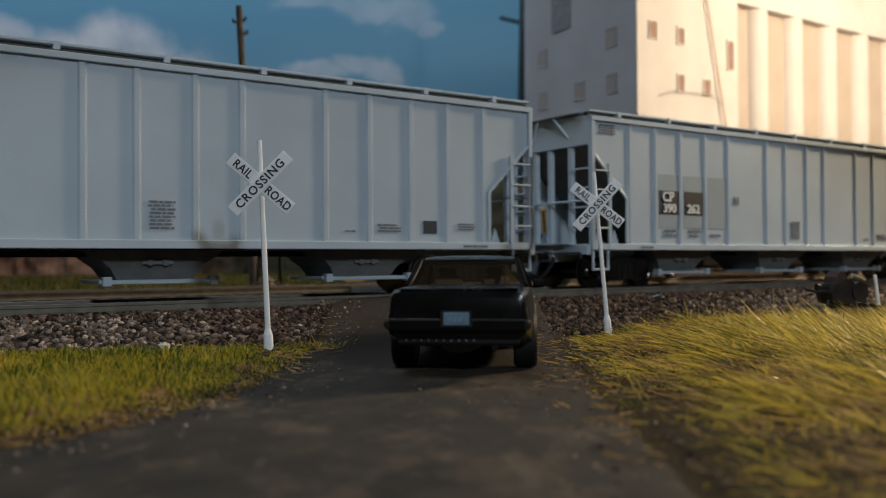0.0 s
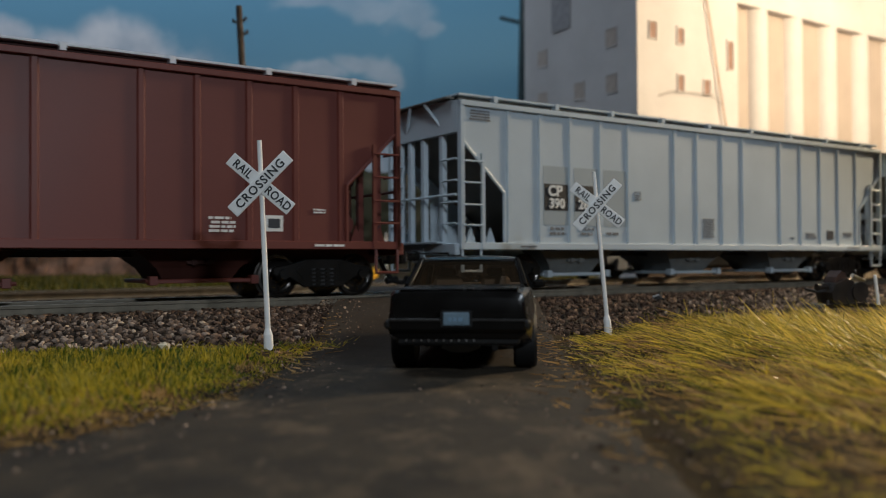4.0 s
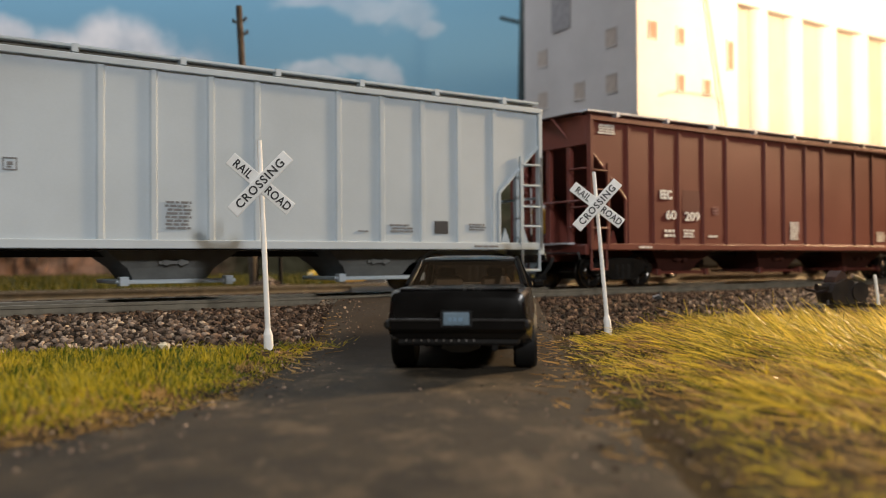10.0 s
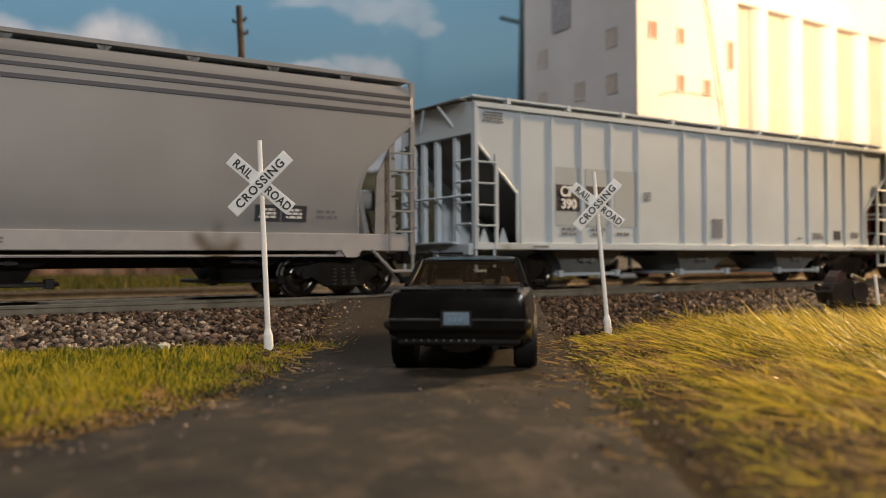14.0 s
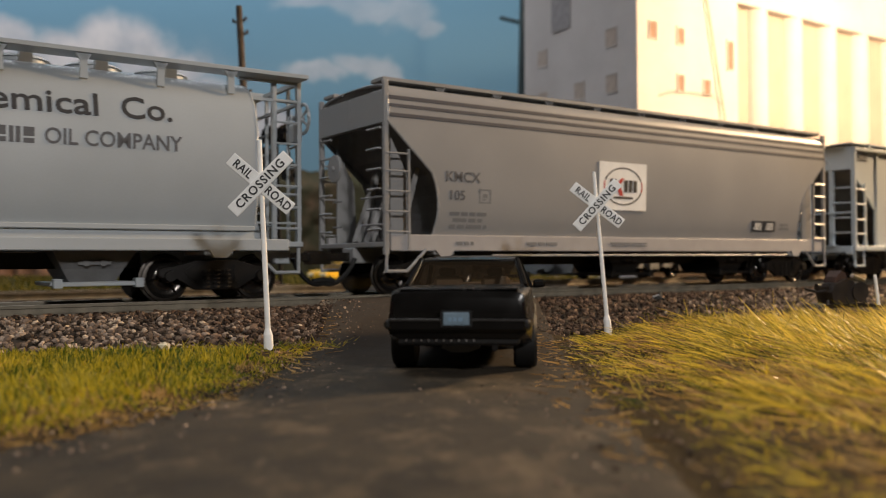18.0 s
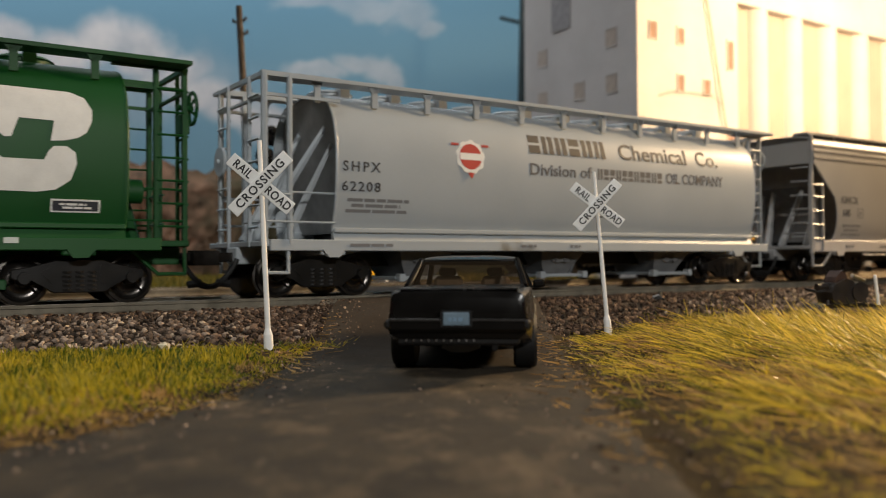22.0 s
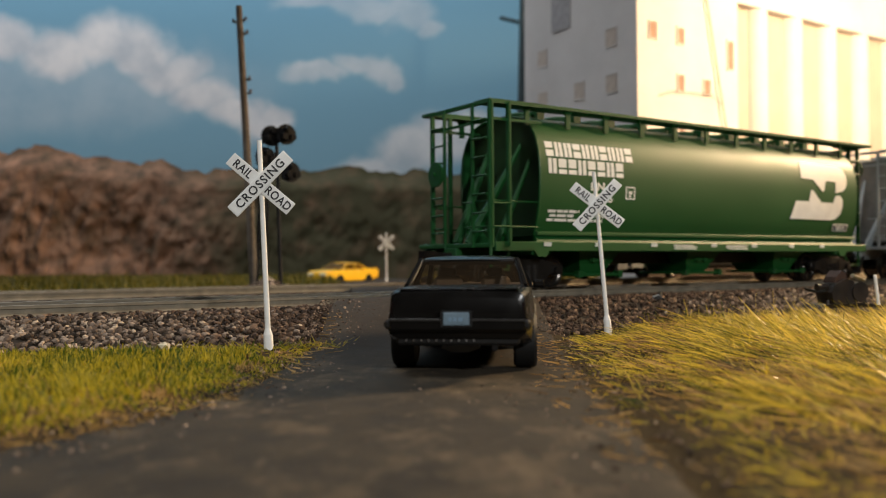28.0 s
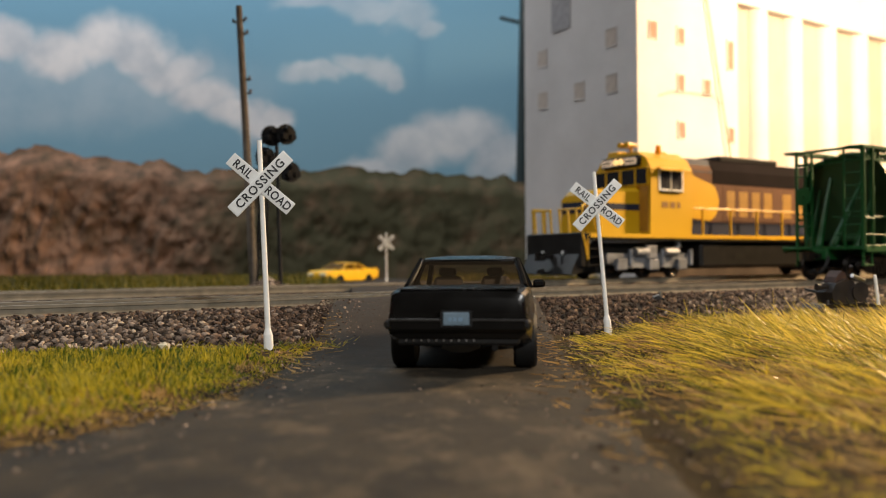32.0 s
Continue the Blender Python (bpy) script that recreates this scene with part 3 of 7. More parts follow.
def build_cliff():
    bm = bmesh.new()
    nx, nz = 560, 70
    rows = []
    for j in range(nz + 1):
        v = j / nz
        row = []
        for i in range(nx + 1):
            x = -95 + 112 * i / nx
            top = 10.9 - 1.9 * smooth01(-36, -18, x) - 1.0 * smooth01(-8, 8, x) + 0.55 * noise.noise(Vector((x * 0.32, 0, 5))) + 0.35 * noise.noise(Vector((x * 1.1, 0, 2)))
            p = Vector((x * 0.23, v * 1.6, 0.0))
            d = 2.2 * noise.fractal(p, 0.8, 2.1, 4) + 1.3 * abs(noise.noise(Vector((x * 0.55, v * 2.2, 4)))) + 0.8 * abs(noise.noise(Vector((x * 1.3, v * 3.5, 8)))) + 0.5 * noise.noise(Vector((x * 2.6, v * 9, 1))) + 0.3 * noise.noise(Vector((x * 5.5, v * 19, 3)))
            back = 3.2 * v + 1.6 * smooth01(0.8, 1.0, v)
            row.append(bm.verts.new((x, 67 + back + d * (0.48 - 0.25 * smooth01(-24, -12, x)) * (0.25 + 0.75 * math.sin(math.pi * min(1, v + 0.15))), -0.3 + (top + 0.3) * v + 0.25 * noise.noise(Vector((x * 0.7, v * 5, 7))) * v)))
        rows.append(row)
    crest = [bm.verts.new((v.co.x, v.co.y + 9, v.co.z - 0.6)) for v in rows[-1]]
    rows.append(crest)
    for a, b in zip(rows, rows[1:]):
        for i in range(nx):
            bm.faces.new((a[i], a[i + 1], b[i + 1], b[i]))
    m = ROCK
    nt = m.node_tree
    b = nt.nodes["Principled BSDF"]
    # dry moss over the rock towards the cutting's far end
    co = nt.nodes.new("ShaderNodeTexCoord")
    sep = nt.nodes.new("ShaderNodeSeparateXYZ")
    nt.links.new(co.outputs["Object"], sep.inputs[0])
    mr = nt.nodes.new("ShaderNodeMapRange")
    mr.interpolation_type = "SMOOTHSTEP"
    mr.inputs["From Min"].default_value, mr.inputs["From Max"].default_value = -24 * S, -13 * S
    nt.links.new(sep.outputs[0], mr.inputs["Value"])
    ns = nt.nodes.new("ShaderNodeTexNoise")
    ns.inputs["Scale"].default_value, ns.inputs["Detail"].default_value = 0.5 / S, 5
    nt.links.new(co.outputs["Object"], ns.inputs["Vector"])
    ad = nt.nodes.new("ShaderNodeMath")
    ad.operation = "MULTIPLY_ADD"
    ad.inputs[1].default_value, ad.inputs[2].default_value = 1.6, -0.85
    nt.links.new(ns.outputs["Fac"], ad.inputs[0])
    sm = nt.nodes.new("ShaderNodeMath")
    sm.use_clamp = True
    nt.links.new(ad.outputs[0], sm.inputs[0])
    nt.links.new(mr.outputs[0], sm.inputs[1])
    mix = nt.nodes.new("ShaderNodeMix")
    mix.data_type = "RGBA"
    old = b.inputs["Base Color"].links[0].from_socket
    nt.links.new(sm.outputs[0], mix.inputs[0])
    nt.links.new(old, mix.inputs[6])
    mix.inputs[7].default_value = (0.055, 0.05, 0.026, 1)
    nt.links.new(mix.outputs[2], b.inputs["Base Color"])
    solid("rock_cutting", bm, m, "brown and mossy carved rock face behind the railway", "rock face", kind="structure", smooth=40)


CLOUDS = ((130, 150, 300, 75, 0.3), (0, 68, 70, 34, 1.0), (95, 88, 85, 46, 1.0), (190, 74, 70, 44, 1.0), (250, 84, 52, 48, 1.0), (305, 128, 60, 42, 1.0), (365, 168, 58, 36, 1.0), (425, 198, 52, 30, 1.0), (470, 212, 38, 26, 1.0), (560, 126, 60, 14, 0.6), (640, 108, 52, 22, 0.6), (684, 124, 40, 26, 0.6), (706, 146, 22, 17, 0.6), (560, 4, 70, 12, 0.45), (655, 8, 75, 20, 0.45), (722, 20, 42, 28, 0.45), (752, 44, 20, 18, 0.45), (650, 292, 62, 20, 0.85), (730, 264, 70, 34, 0.85), (800, 246, 66, 40, 0.85), (850, 236, 56, 38, 0.85), (885, 280, 46, 42, 0.85), (-300, 150, 180, 60, 1.0), (1150, 60, 160, 60, 1.0), (1500, 180, 190, 70, 1.0))


def build_backdrop():
    m = bpy.data.materials.new("painted_sky")
    m.use_nodes = True
    nt = m.node_tree
    b = nt.nodes["Principled BSDF"]
    b.inputs["Roughness"].default_value = 0.9
    b.inputs["Specular IOR Level"].default_value = 0.1
    co = nt.nodes.new("ShaderNodeTexCoord")
    warp = nt.nodes.new("ShaderNodeTexNoise")
    warp.inputs["Scale"].default_value, warp.inputs["Detail"].default_value = 0.16 / S, 5
    nt.links.new(co.outputs["Object"], warp.inputs["Vector"])
    wv = nt.nodes.new("ShaderNodeVectorMath")
    wv.operation = "MULTIPLY_ADD"
    wv.inputs[1].default_value = (7.0 * S, 0, 5.0 * S)
    nt.links.new(warp.outputs["Color"], wv.inputs[0])
    off = nt.nodes.new("ShaderNodeVectorMath")
    off.operation = "SUBTRACT"
    off.inputs[1].default_value = (3.5 * S, 0, 2.5 * S)
    nt.links.new(co.outputs["Object"], off.inputs[0])
    nt.links.new(off.outputs[0], wv.inputs[2])
    total = None
    k = 86 / 1541
    for px, py, rx, ry, white in CLOUDS:
        sub = nt.nodes.new("ShaderNodeVectorMath")
        sub.operation = "SUBTRACT"
        sub.inputs[1].default_value = ((px - 784) * k * S, 0, ((462 - py) * k + EYE) * S)
        nt.links.new(wv.outputs[0], sub.inputs[0])
        sc = nt.nodes.new("ShaderNodeVectorMath")
        sc.operation = "MULTIPLY"
        sc.inputs[1].default_value = (1 / (rx * k * S), 0, 1 / (ry * k * S))
        nt.links.new(sub.outputs[0], sc.inputs[0])
        ln = nt.nodes.new("ShaderNodeVectorMath")
        ln.operation = "LENGTH"
        nt.links.new(sc.outputs[0], ln.inputs[0])
        mr = nt.nodes.new("ShaderNodeMapRange")
        mr.interpolation_type = "SMOOTHSTEP"
        mr.inputs["From Min"].default_value, mr.inputs["From Max"].default_value, mr.inputs["To Max"].default_value = 1.45, 0.55, white
        nt.links.new(ln.outputs["Value"], mr.inputs["Value"])
        if total is None:
            total = mr.outputs[0]
        else:
            mx = nt.nodes.new("ShaderNodeMath")
            mx.operation = "MAXIMUM"
            nt.links.new(total, mx.inputs[0])
            nt.links.new(mr.outputs[0], mx.inputs[1])
            total = mx.outputs[0]
    sep = nt.nodes.new("ShaderNodeSeparateXYZ")
    nt.links.new(co.outputs["Object"], sep.inputs[0])
    hz = nt.nodes.new("ShaderNodeMapRange")
    hz.inputs["From Min"].default_value, hz.inputs["From Max"].default_value = 4 * S, 26 * S
    nt.links.new(sep.outputs[2], hz.inputs["Value"])
    blue = nt.nodes.new("ShaderNodeValToRGB")
    blue.color_ramp.elements[0].color, blue.color_ramp.elements[1].color = (0.215, 0.365, 0.45, 1), (0.16, 0.315, 0.425, 1)
    nt.links.new(hz.outputs[0], blue.inputs[0])
    soft = nt.nodes.new("ShaderNodeTexNoise")
    soft.inputs["Scale"].default_value, soft.inputs["Detail"].default_value = 0.3 / S, 6
    nt.links.new(co.outputs["Object"], soft.inputs["Vector"])
    white = nt.nodes.new("ShaderNodeValToRGB")
    white.color_ramp.elements[0].position, white.color_ramp.elements[1].position = 0.3, 0.65
    white.color_ramp.elements[0].color, white.color_ramp.elements[1].color = (0.48, 0.49, 0.52, 1), (0.76, 0.71, 0.69, 1)
    nt.links.new(soft.outputs["Fac"], white.inputs[0])
    fade = nt.nodes.new("ShaderNodeMath")
    fade.operation = "MULTIPLY"
    fade.inputs[1].default_value = 0.85
    nt.links.new(total, fade.inputs[0])
    mix = nt.nodes.new("ShaderNodeMix")
    mix.data_type = "RGBA"
    nt.links.new(fade.outputs[0], mix.inputs[0])
    nt.links.new(blue.outputs[0], mix.inputs[6])
    nt.links.new(white.outputs[0], mix.inputs[7])
    nt.links.new(mix.outputs[2], b.inputs["Base Color"])
    solid("backdrop", cube(-120, 62, 86, 86.5, -4, 62), m, "painted blue sky backdrop with soft white clouds", "backdrop", kind="structure")
    # plain room round the layout
    room = ((-130, 150, -150, -149, -70, 140, "wall_south"), (-130, 150, 130, 131, -70, 140, "wall_north"), (-131, -130, -150, 131, -70, 140, "wall_west"), (150, 151, -150, 131, -70, 140, "wall_east"))
    for x0, x1, y0, y1, z0, z1, nm in room:
        solid(nm, cube(x0, x1, y0, y1, z0, z1), WALLPAINT, "plain grey wall of the layout room", "wall", kind="structure")
    solid("ceiling", cube(-131, 151, -150, 131, 140, 141), WALLPAINT, "plain grey ceiling of the layout room", "ceiling", kind="structure")
    solid("floor", cube(-131, 151, -150, 131, -71, -70), WALLPAINT, "plain grey floor of the layout room", "floor", kind="structure")


def build_elevator():
    pp, s = 34.0, 35.99
    e = thing("grain_elevator", along(s, pp, 0.0), "tall pale concrete grain elevator with small brown openings", "grain elevator")
    w, ln, h = 9.85, 8.75, 26.0
    # window openings: (along the face, height, width, height of opening)
    front = [(1.22, 14.3, 0.55, 0.9), (3.52, 14.28, 0.5, 0.9), (7.98, 13.7, 0.5, 1.7), (3.52, 11.54, 0.5, 0.9), (5.8, 11.55, 0.5, 0.85), (3.52, 8.83, 0.5, 0.9), (7.98, 8.84, 0.5, 0.9)]
    side = [(2.0, 14.16, 0.85, 1.0), (8.04, 14.11, 0.85, 1.0), (2.0, 11.5, 0.85, 1.0), (4.68, 11.5, 0.85, 1.0), (8.04, 11.44, 0.85, 1.0)]
    bm = cube(0, ln, 0.0, w, -0.2, h)
    part("wall", bm, ELEV, e, "pale painted concrete headhouse")
    part("parapet", cube(-0.15, ln + 0.15, -0.15, w + 0.15, h, h + 0.5, 0.04), ELEV, e)
    fr = ELEVDARK
    for x, z, ww, hh in front:
        wd = part("window", cube(-ww / 2, ww / 2, -0.03, 0.06, -hh / 2, hh / 2), fr, e, "small brown opening", m=P(x, 0, z))
        part("frame", prism(prism(prism(prism(bmesh.new(), [(-ww / 2 - .07, -hh / 2 - .07), (ww / 2 + .07, -hh / 2 - .07), (ww / 2 + .07, -hh / 2), (-ww / 2 - .07, -hh / 2)], "xz", -0.09, 0.0), [(-ww / 2 - .07, hh / 2), (ww / 2 + .07, hh / 2), (ww / 2 + .07, hh / 2 + .07), (-ww / 2 - .07, hh / 2 + .07)], "xz", -0.09, 0.0), [(-ww / 2 - .07, -hh / 2), (-ww / 2, -hh / 2), (-ww / 2, hh / 2), (-ww / 2 - .07, hh / 2)], "xz", -0.09, 0.0), [(ww / 2, -hh / 2), (ww / 2 + .07, -hh / 2), (ww / 2 + .07, hh / 2), (ww / 2, hh / 2)], "xz", -0.09, 0.0), ELEV, wd)
    for y, z, ww, hh in side:
        wd = part("window", cube(-0.03, 0.06, -ww / 2, ww / 2, -hh / 2, hh / 2), ELEVSIDE, e, "small tan opening", m=P(0, y, z))
        b2 = bmesh.new()
        box(b2, -0.05, 0, -ww / 2 - .06, ww / 2 + .06, -hh / 2 - .06, -hh / 2)
        box(b2, -0.05, 0, -ww / 2 - .06, ww / 2 + .06, hh / 2, hh / 2 + .06)
        part("frame", b2, ELEV, wd)
    part("loading_door", cube(-0.05, 0.05, -0.85, 0.85, -1.6, 1.6), mat("grey_door", (0.33, 0.32, 0.33), 0.7), e, "dull grey loading door", m=P(0, 6.28, 17.1))
    # a row of half-round silos; the shade between them is put into tan panels
    silo = panel = None
    for i in range(9):
        x = 11.45 if i == 0 else 15.15 + 3.9 * (i - 1)
        if silo is None:
            bm = bmesh.new()
            rod(bm, (0, 0, 0), (0, 0, 17.3), 0.97, seg=40)
            silo = part("silo", bm, ELEV, e, "white-painted half-round concrete silo", smooth=40, m=P(x, 0.99, -0.2))
            panel = part("recessed_panel", cube(-1.2, 1.2, 0.0, 0.3, 0, 17.3), ELEVTAN, e, "recessed panel between two silos, shade put into its tan", m=P(9.95, 0.62, -0.2))
        else:
            again(silo, P(x, 0.99, -0.2))
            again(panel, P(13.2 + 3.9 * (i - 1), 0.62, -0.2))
    part("upper_house", cube(ln + 0.002, ln + 36, 0.02, 6.0, 17.1, 24.5), ELEV, e, "plain white upper house over the silos")
    part("rear_wall", cube(ln + 0.002, ln + 36, 1.2, 6.0, -0.2, 17.1), ELEV, e)
    # unseen strip added so the wall's foot stays dark below the locomotive
    part("plinth", cube(-0.2, ln + 36, -0.2, 0.0, -0.2, 2.3, 0.03), mat("stained_dark_plinth", (0.055, 0.042, 0.032), 0.9, vary=0.4, scale=0.8, bump=0.4, spec=0.15), e, "unseen dark strip added along the foot")
    bm = bmesh.new()
    path(bm, [(5.2, -0.15, 19.0), (7.6, -0.25, 7.6), (8.3, -0.2, 4.0)], 0.05, 8)
    part("spout", bm, mat("rusty_spout", (0.36, 0.2, 0.09), 0.6, 0.3), e, "thin rusty loading spout")
    # dark line added where a wire's shadow curves over the wall
    bm = bmesh.new()
    path(bm, [(1.54, -0.12, 10.6), (2.6, -0.2, 10.95), (3.67, -0.22, 11.0), (6.15, -0.22, 11.05), (7.0, -0.15, 10.6)], 0.02, 6)
    part("cable", bm, POLEWOOD, e)


def crossbuck(m, lean, label, group, k=1.0):
    c = thing("crossbuck_sign", m, label, "railroad crossing sign", group)
    tilt = pose(0, 0, 0, 0, lean, 0)
    bm = bmesh.new()
    rod(bm, (0, 0, -0.05), (0, 0, 0.06), 0.062, 0.072, 14)
    rod(bm, (0, 0, 0.06), (0, 0, 0.27), 0.072, 0.068, 14)
    rod(bm, (0, 0, 0.27), (0, 0, 0.37), 0.068, 0.04, 14)
    part("base_collar", bm, WHITE, c, smooth=40, m=tilt)
    bm = bmesh.new()
    rod(bm, (0, 0, 0.3), (0, 0, 3.06 * k), 0.042, 0.036, 14)
    part("post", bm, WHITE, c, smooth=40, m=tilt)
    for ang, words, front in ((43, (("CROSSING", 0.0),), 0.02), (-43, (("RAIL", -0.335), ("ROAD", 0.335)), 0.0)):
        mm = tilt @ P(0, -0.055 - front, 2.43 * k) @ pose(0, 0, 0, 0, -ang, 0)
        board = part("blade", cube(-0.58, 0.58, -0.012, 0.012, -0.104, 0.104, 0.008), WHITE, c, "white crossed blade with black lettering", m=mm)
        for w, x in words:
            letters(w, 0.178, BLACK_LET, board, x, -0.014, -0.003, width=0.98 if w == "CROSSING" else 0.86, spacing=1.16 if w == "CROSSING" else 1.06, bold=0.014)
    return c


def build_posts():
    crossbuck(P(-2.56, 12.78, 0.0, 0, 0, 2), -2.4, "white crossbuck sign on a thin leaning post by the ballast", "crossbuck signs", 1.02)
    crossbuck(P(3.09, 16.35, -0.06, 0, 0, -3), -4.6, "white crossbuck sign leaning in long grass", "crossbuck signs")
    crossbuck(P(-3.38, 52.0, 0.02, 0, 0, 0), 0.0, "far white crossbuck sign beyond the tracks", "crossbuck signs")
    # telegraph pole
    p = thing("telegraph_pole", P(-6.93, 32.0, 0.3), "weathered brown wooden telegraph pole with short pegs", "telegraph pole")
    tilt = pose(0, 0, 0, 0, -3.0, 0)
    bm = bmesh.new()
    rod(bm, (0, 0, -0.2), (0, 0, 10.5), 0.17, 0.115, 14)
    part("pole", bm, POLEWOOD, p, smooth=40, m=tilt)
    peg = None
    for x, z, ang in ((0.11, 9.95, 20), (0.12, 9.45, 20), (-0.12, 9.9, -25), (0.13, 7.75, 20), (0.13, 7.25, 15)):
        bm = bmesh.new()
        rod(bm, (0, 0, 0), (0.13 if x > 0 else -0.11, 0, 0.04), 0.05, 0.04, 8)
        rod(bm, (0.13 if x > 0 else -0.11, 0, 0.0), (0.13 if x > 0 else -0.11, 0, 0.15), 0.05, 0.04, 8)
        part("insulator_peg", bm, POLEWOOD, p, m=tilt @ P(x, 0, z))
    # added pole standing in for the dark band beside the elevator
    p = thing("dark_utility_pole", P(7.7, 76.0, -0.3), "added dark leaning pole with a stub arm, standing in for a dark band", "utility pole")
    tilt = pose(0, 0, 0, 0, 0.75, 0)
    bm = bmesh.new()
    rod(bm, (-0.9, 0, 0), (-0.9, 0, 27), 0.66, 0.22, 14)
    dk = mat("dark_teal_stain", (0.016, 0.032, 0.036), 0.8, vary=0.3)
    part("pole", bm, dk, p, smooth=40, m=tilt)
    part("stub_arm", rod(bmesh.new(), (-2.9, 0, 22.9), (-0.8, 0, 22.4), 0.17, 0.17), dk, p, m=tilt)


def build_signal():
    s = thing("railway_signal", P(-5.62, 30.2, 0.25), "black railway signal mast with round target heads and ladder", "railway signal")
    bm = bmesh.new()
    rod(bm, (0, 0, 0), (0, 0, 5.75), 0.075, 0.06, 10)
    part("mast", bm, SIGNALBLACK, s, smooth=40, m=pose(0, 0, 0, 0, -1.5, 0))
    for x, z in ((-0.3, 5.45), (0.22, 5.5), (-0.5, 4.72), (0.36, 4.2)):
        hd = part("signal_head", rod(bmesh.new(), (0, 0.06, 0), (0, -0.02, 0), 0.36, seg=20), SIGNALBLACK, s, m=P(x, -0.1, z, 0, 0, 35))
        bm = bmesh.new()
        for a, (lx, lz) in enumerate(((0, 0.17), (-0.15, -0.09), (0.15, -0.09))):
            rod(bm, (lx, -0.02, lz), (lx, -0.3, lz - 0.03), 0.1, 0.11, 10)
        part("lens_hoods", bm, SIGNALBLACK, hd)
        part("case", cube(-0.2, 0.2, 0.06, 0.4, -0.25, 0.25, 0.04), SIGNALBLACK, hd)
    bm = bmesh.new()
    for x in (-0.85, -0.55):
        rod(bm, (x, 0.1, 0), (x + 0.1, 0.1, 4.2), 0.045, seg=6)
    for i in range(13):
        rod(bm, (-0.85, 0.1, 0.3 + 0.3 * i), (-0.45, 0.1, 0.45 + 0.3 * i), 0.03, seg=6)
    part("ladder", bm, SIGNALBLACK, s)
    rnd = random.Random(4)
    rocks = thing("rubble_heap", P(-6.1, 30.2, 0.22), "low heap of grey rubble round the signal's foot", "rubble", kind="stuff")
    bm = bmesh.new()
    for _ in range(260):
        r = rnd.uniform(0.05, 0.16)
        a, d = rnd.uniform(0, 6.28), abs(rnd.gauss(0, 0.5))
        mm = Matrix.Translation((d * math.cos(a) * 1.2, d * math.sin(a), max(0, 0.5 - 0.5 * d))) @ Euler((rnd.random() * 6, rnd.random() * 6, 0)).to_matrix().to_4x4() @ Matrix.Diagonal((r, r * 0.8, r * 0.7, 1))
        bmesh.ops.create_icosphere(bm, subdivisions=1, radius=1, matrix=mm)
    part("stones", bm, STONES, rocks, kind="stuff")


def blades(name, label, material, spots, lo, hi, width, rise, bend, seed, toward=None, spread=3.2):
    """Grass as thin bent fibres, each a strip of three faces. rise: the least and most slope in degrees.
    A spot is a place and the share of the full length that grows there."""
    rng = np.random.default_rng(seed)
    n = len(spots)
    base = np.array([q[:3] for q in spots])
    ln = (lo + (hi - lo) * rng.random(n) ** 1.6) * np.array([q[3] if len(q) > 3 else 1.0 for q in spots])
    ang = (rng.uniform(-1, 1, n) * spread) + (0.0 if toward is None else np.radians(toward))
    el = np.radians(rng.uniform(rise[0], rise[1], n))
    el2 = el * (1 - bend * rng.random(n))
    w = rng.uniform(0.6, 1.3, n) * width
    wx, wy = np.cos(rng.uniform(-0.9, 0.9, n)) * w, np.sin(rng.uniform(-0.9, 0.9, n)) * w
    wz = np.where(el < 0.5, w * 0.8, 0)
    side = np.stack([wx, wy, wz], 1)
    turn = rng.uniform(-0.5, 0.5, n) * bend
    pts, p = [base], base
    for k, share in enumerate((0.4, 0.33, 0.27)):
        e = el + (el2 - el) * k / 2
        a = ang + turn * k
        p = p + np.stack([np.cos(a) * np.cos(e), np.sin(a) * np.cos(e), np.sin(e)], 1) * (ln * share)[:, None]
        pts.append(p)
    V = np.stack([pts[0] - side, pts[0] + side, pts[1] - side * 0.9, pts[1] + side * 0.9, pts[2] - side * 0.65, pts[2] + side * 0.65, pts[3]], 1)
    idx = np.arange(n)[:, None] * 7
    F = (idx + np.array([0, 1, 3, 2])).tolist() + (idx + np.array([2, 3, 5, 4])).tolist() + (idx + np.array([4, 5, 6])).tolist()
    me = bpy.data.meshes.new(name)
    me.from_pydata((V.reshape(-1, 3) * S).tolist(), [], F)
    me.materials.append(material)
    ob = new(name, me)
    return tagged(ob, label, "grass", kind="stuff")


def lump(x, y, f=1.5, seed=1.0):
    return noise.noise(Vector((x * f, y * f, seed))) + 0.5 * noise.noise(Vector((x * f * 2.3, y * f * 2.3, seed + 7)))


def turf_z(x, y):
    """The lie of the turf beside the lane."""
    l, r = road_edge(y)
    d = max(l - x, x - r)
    swell = 0.0 if x < l else 0.07 * smooth01(1.6, 4.5, d) - 0.1 * smooth01(2.0, 4.5, d) * smooth01(11.0, 15.0, y)
    edge = smooth01(0.0, 0.7, d)
    base = lie(x, y) + (0.05 if x < l else 0.01)
    # hollows round the two sign posts
    base -= 0.09 * math.exp(-((x - 3.1) / 1.0) ** 2 - ((y - 15.6) / 1.3) ** 2) + 0.025 * math.exp(-((x + 2.6) / 0.7) ** 2 - ((y - 12.5) / 0.7) ** 2)
    hummock = 0.0 if x < l else 0.05 * smooth01(0.2, 1.0, d) * lump(x, y, 1.5, 1) * (1 - 0.7 * smooth01(9, 13, y))
    return base * edge + (road_z(x, y) - 0.035) * (1 - edge) + swell + hummock


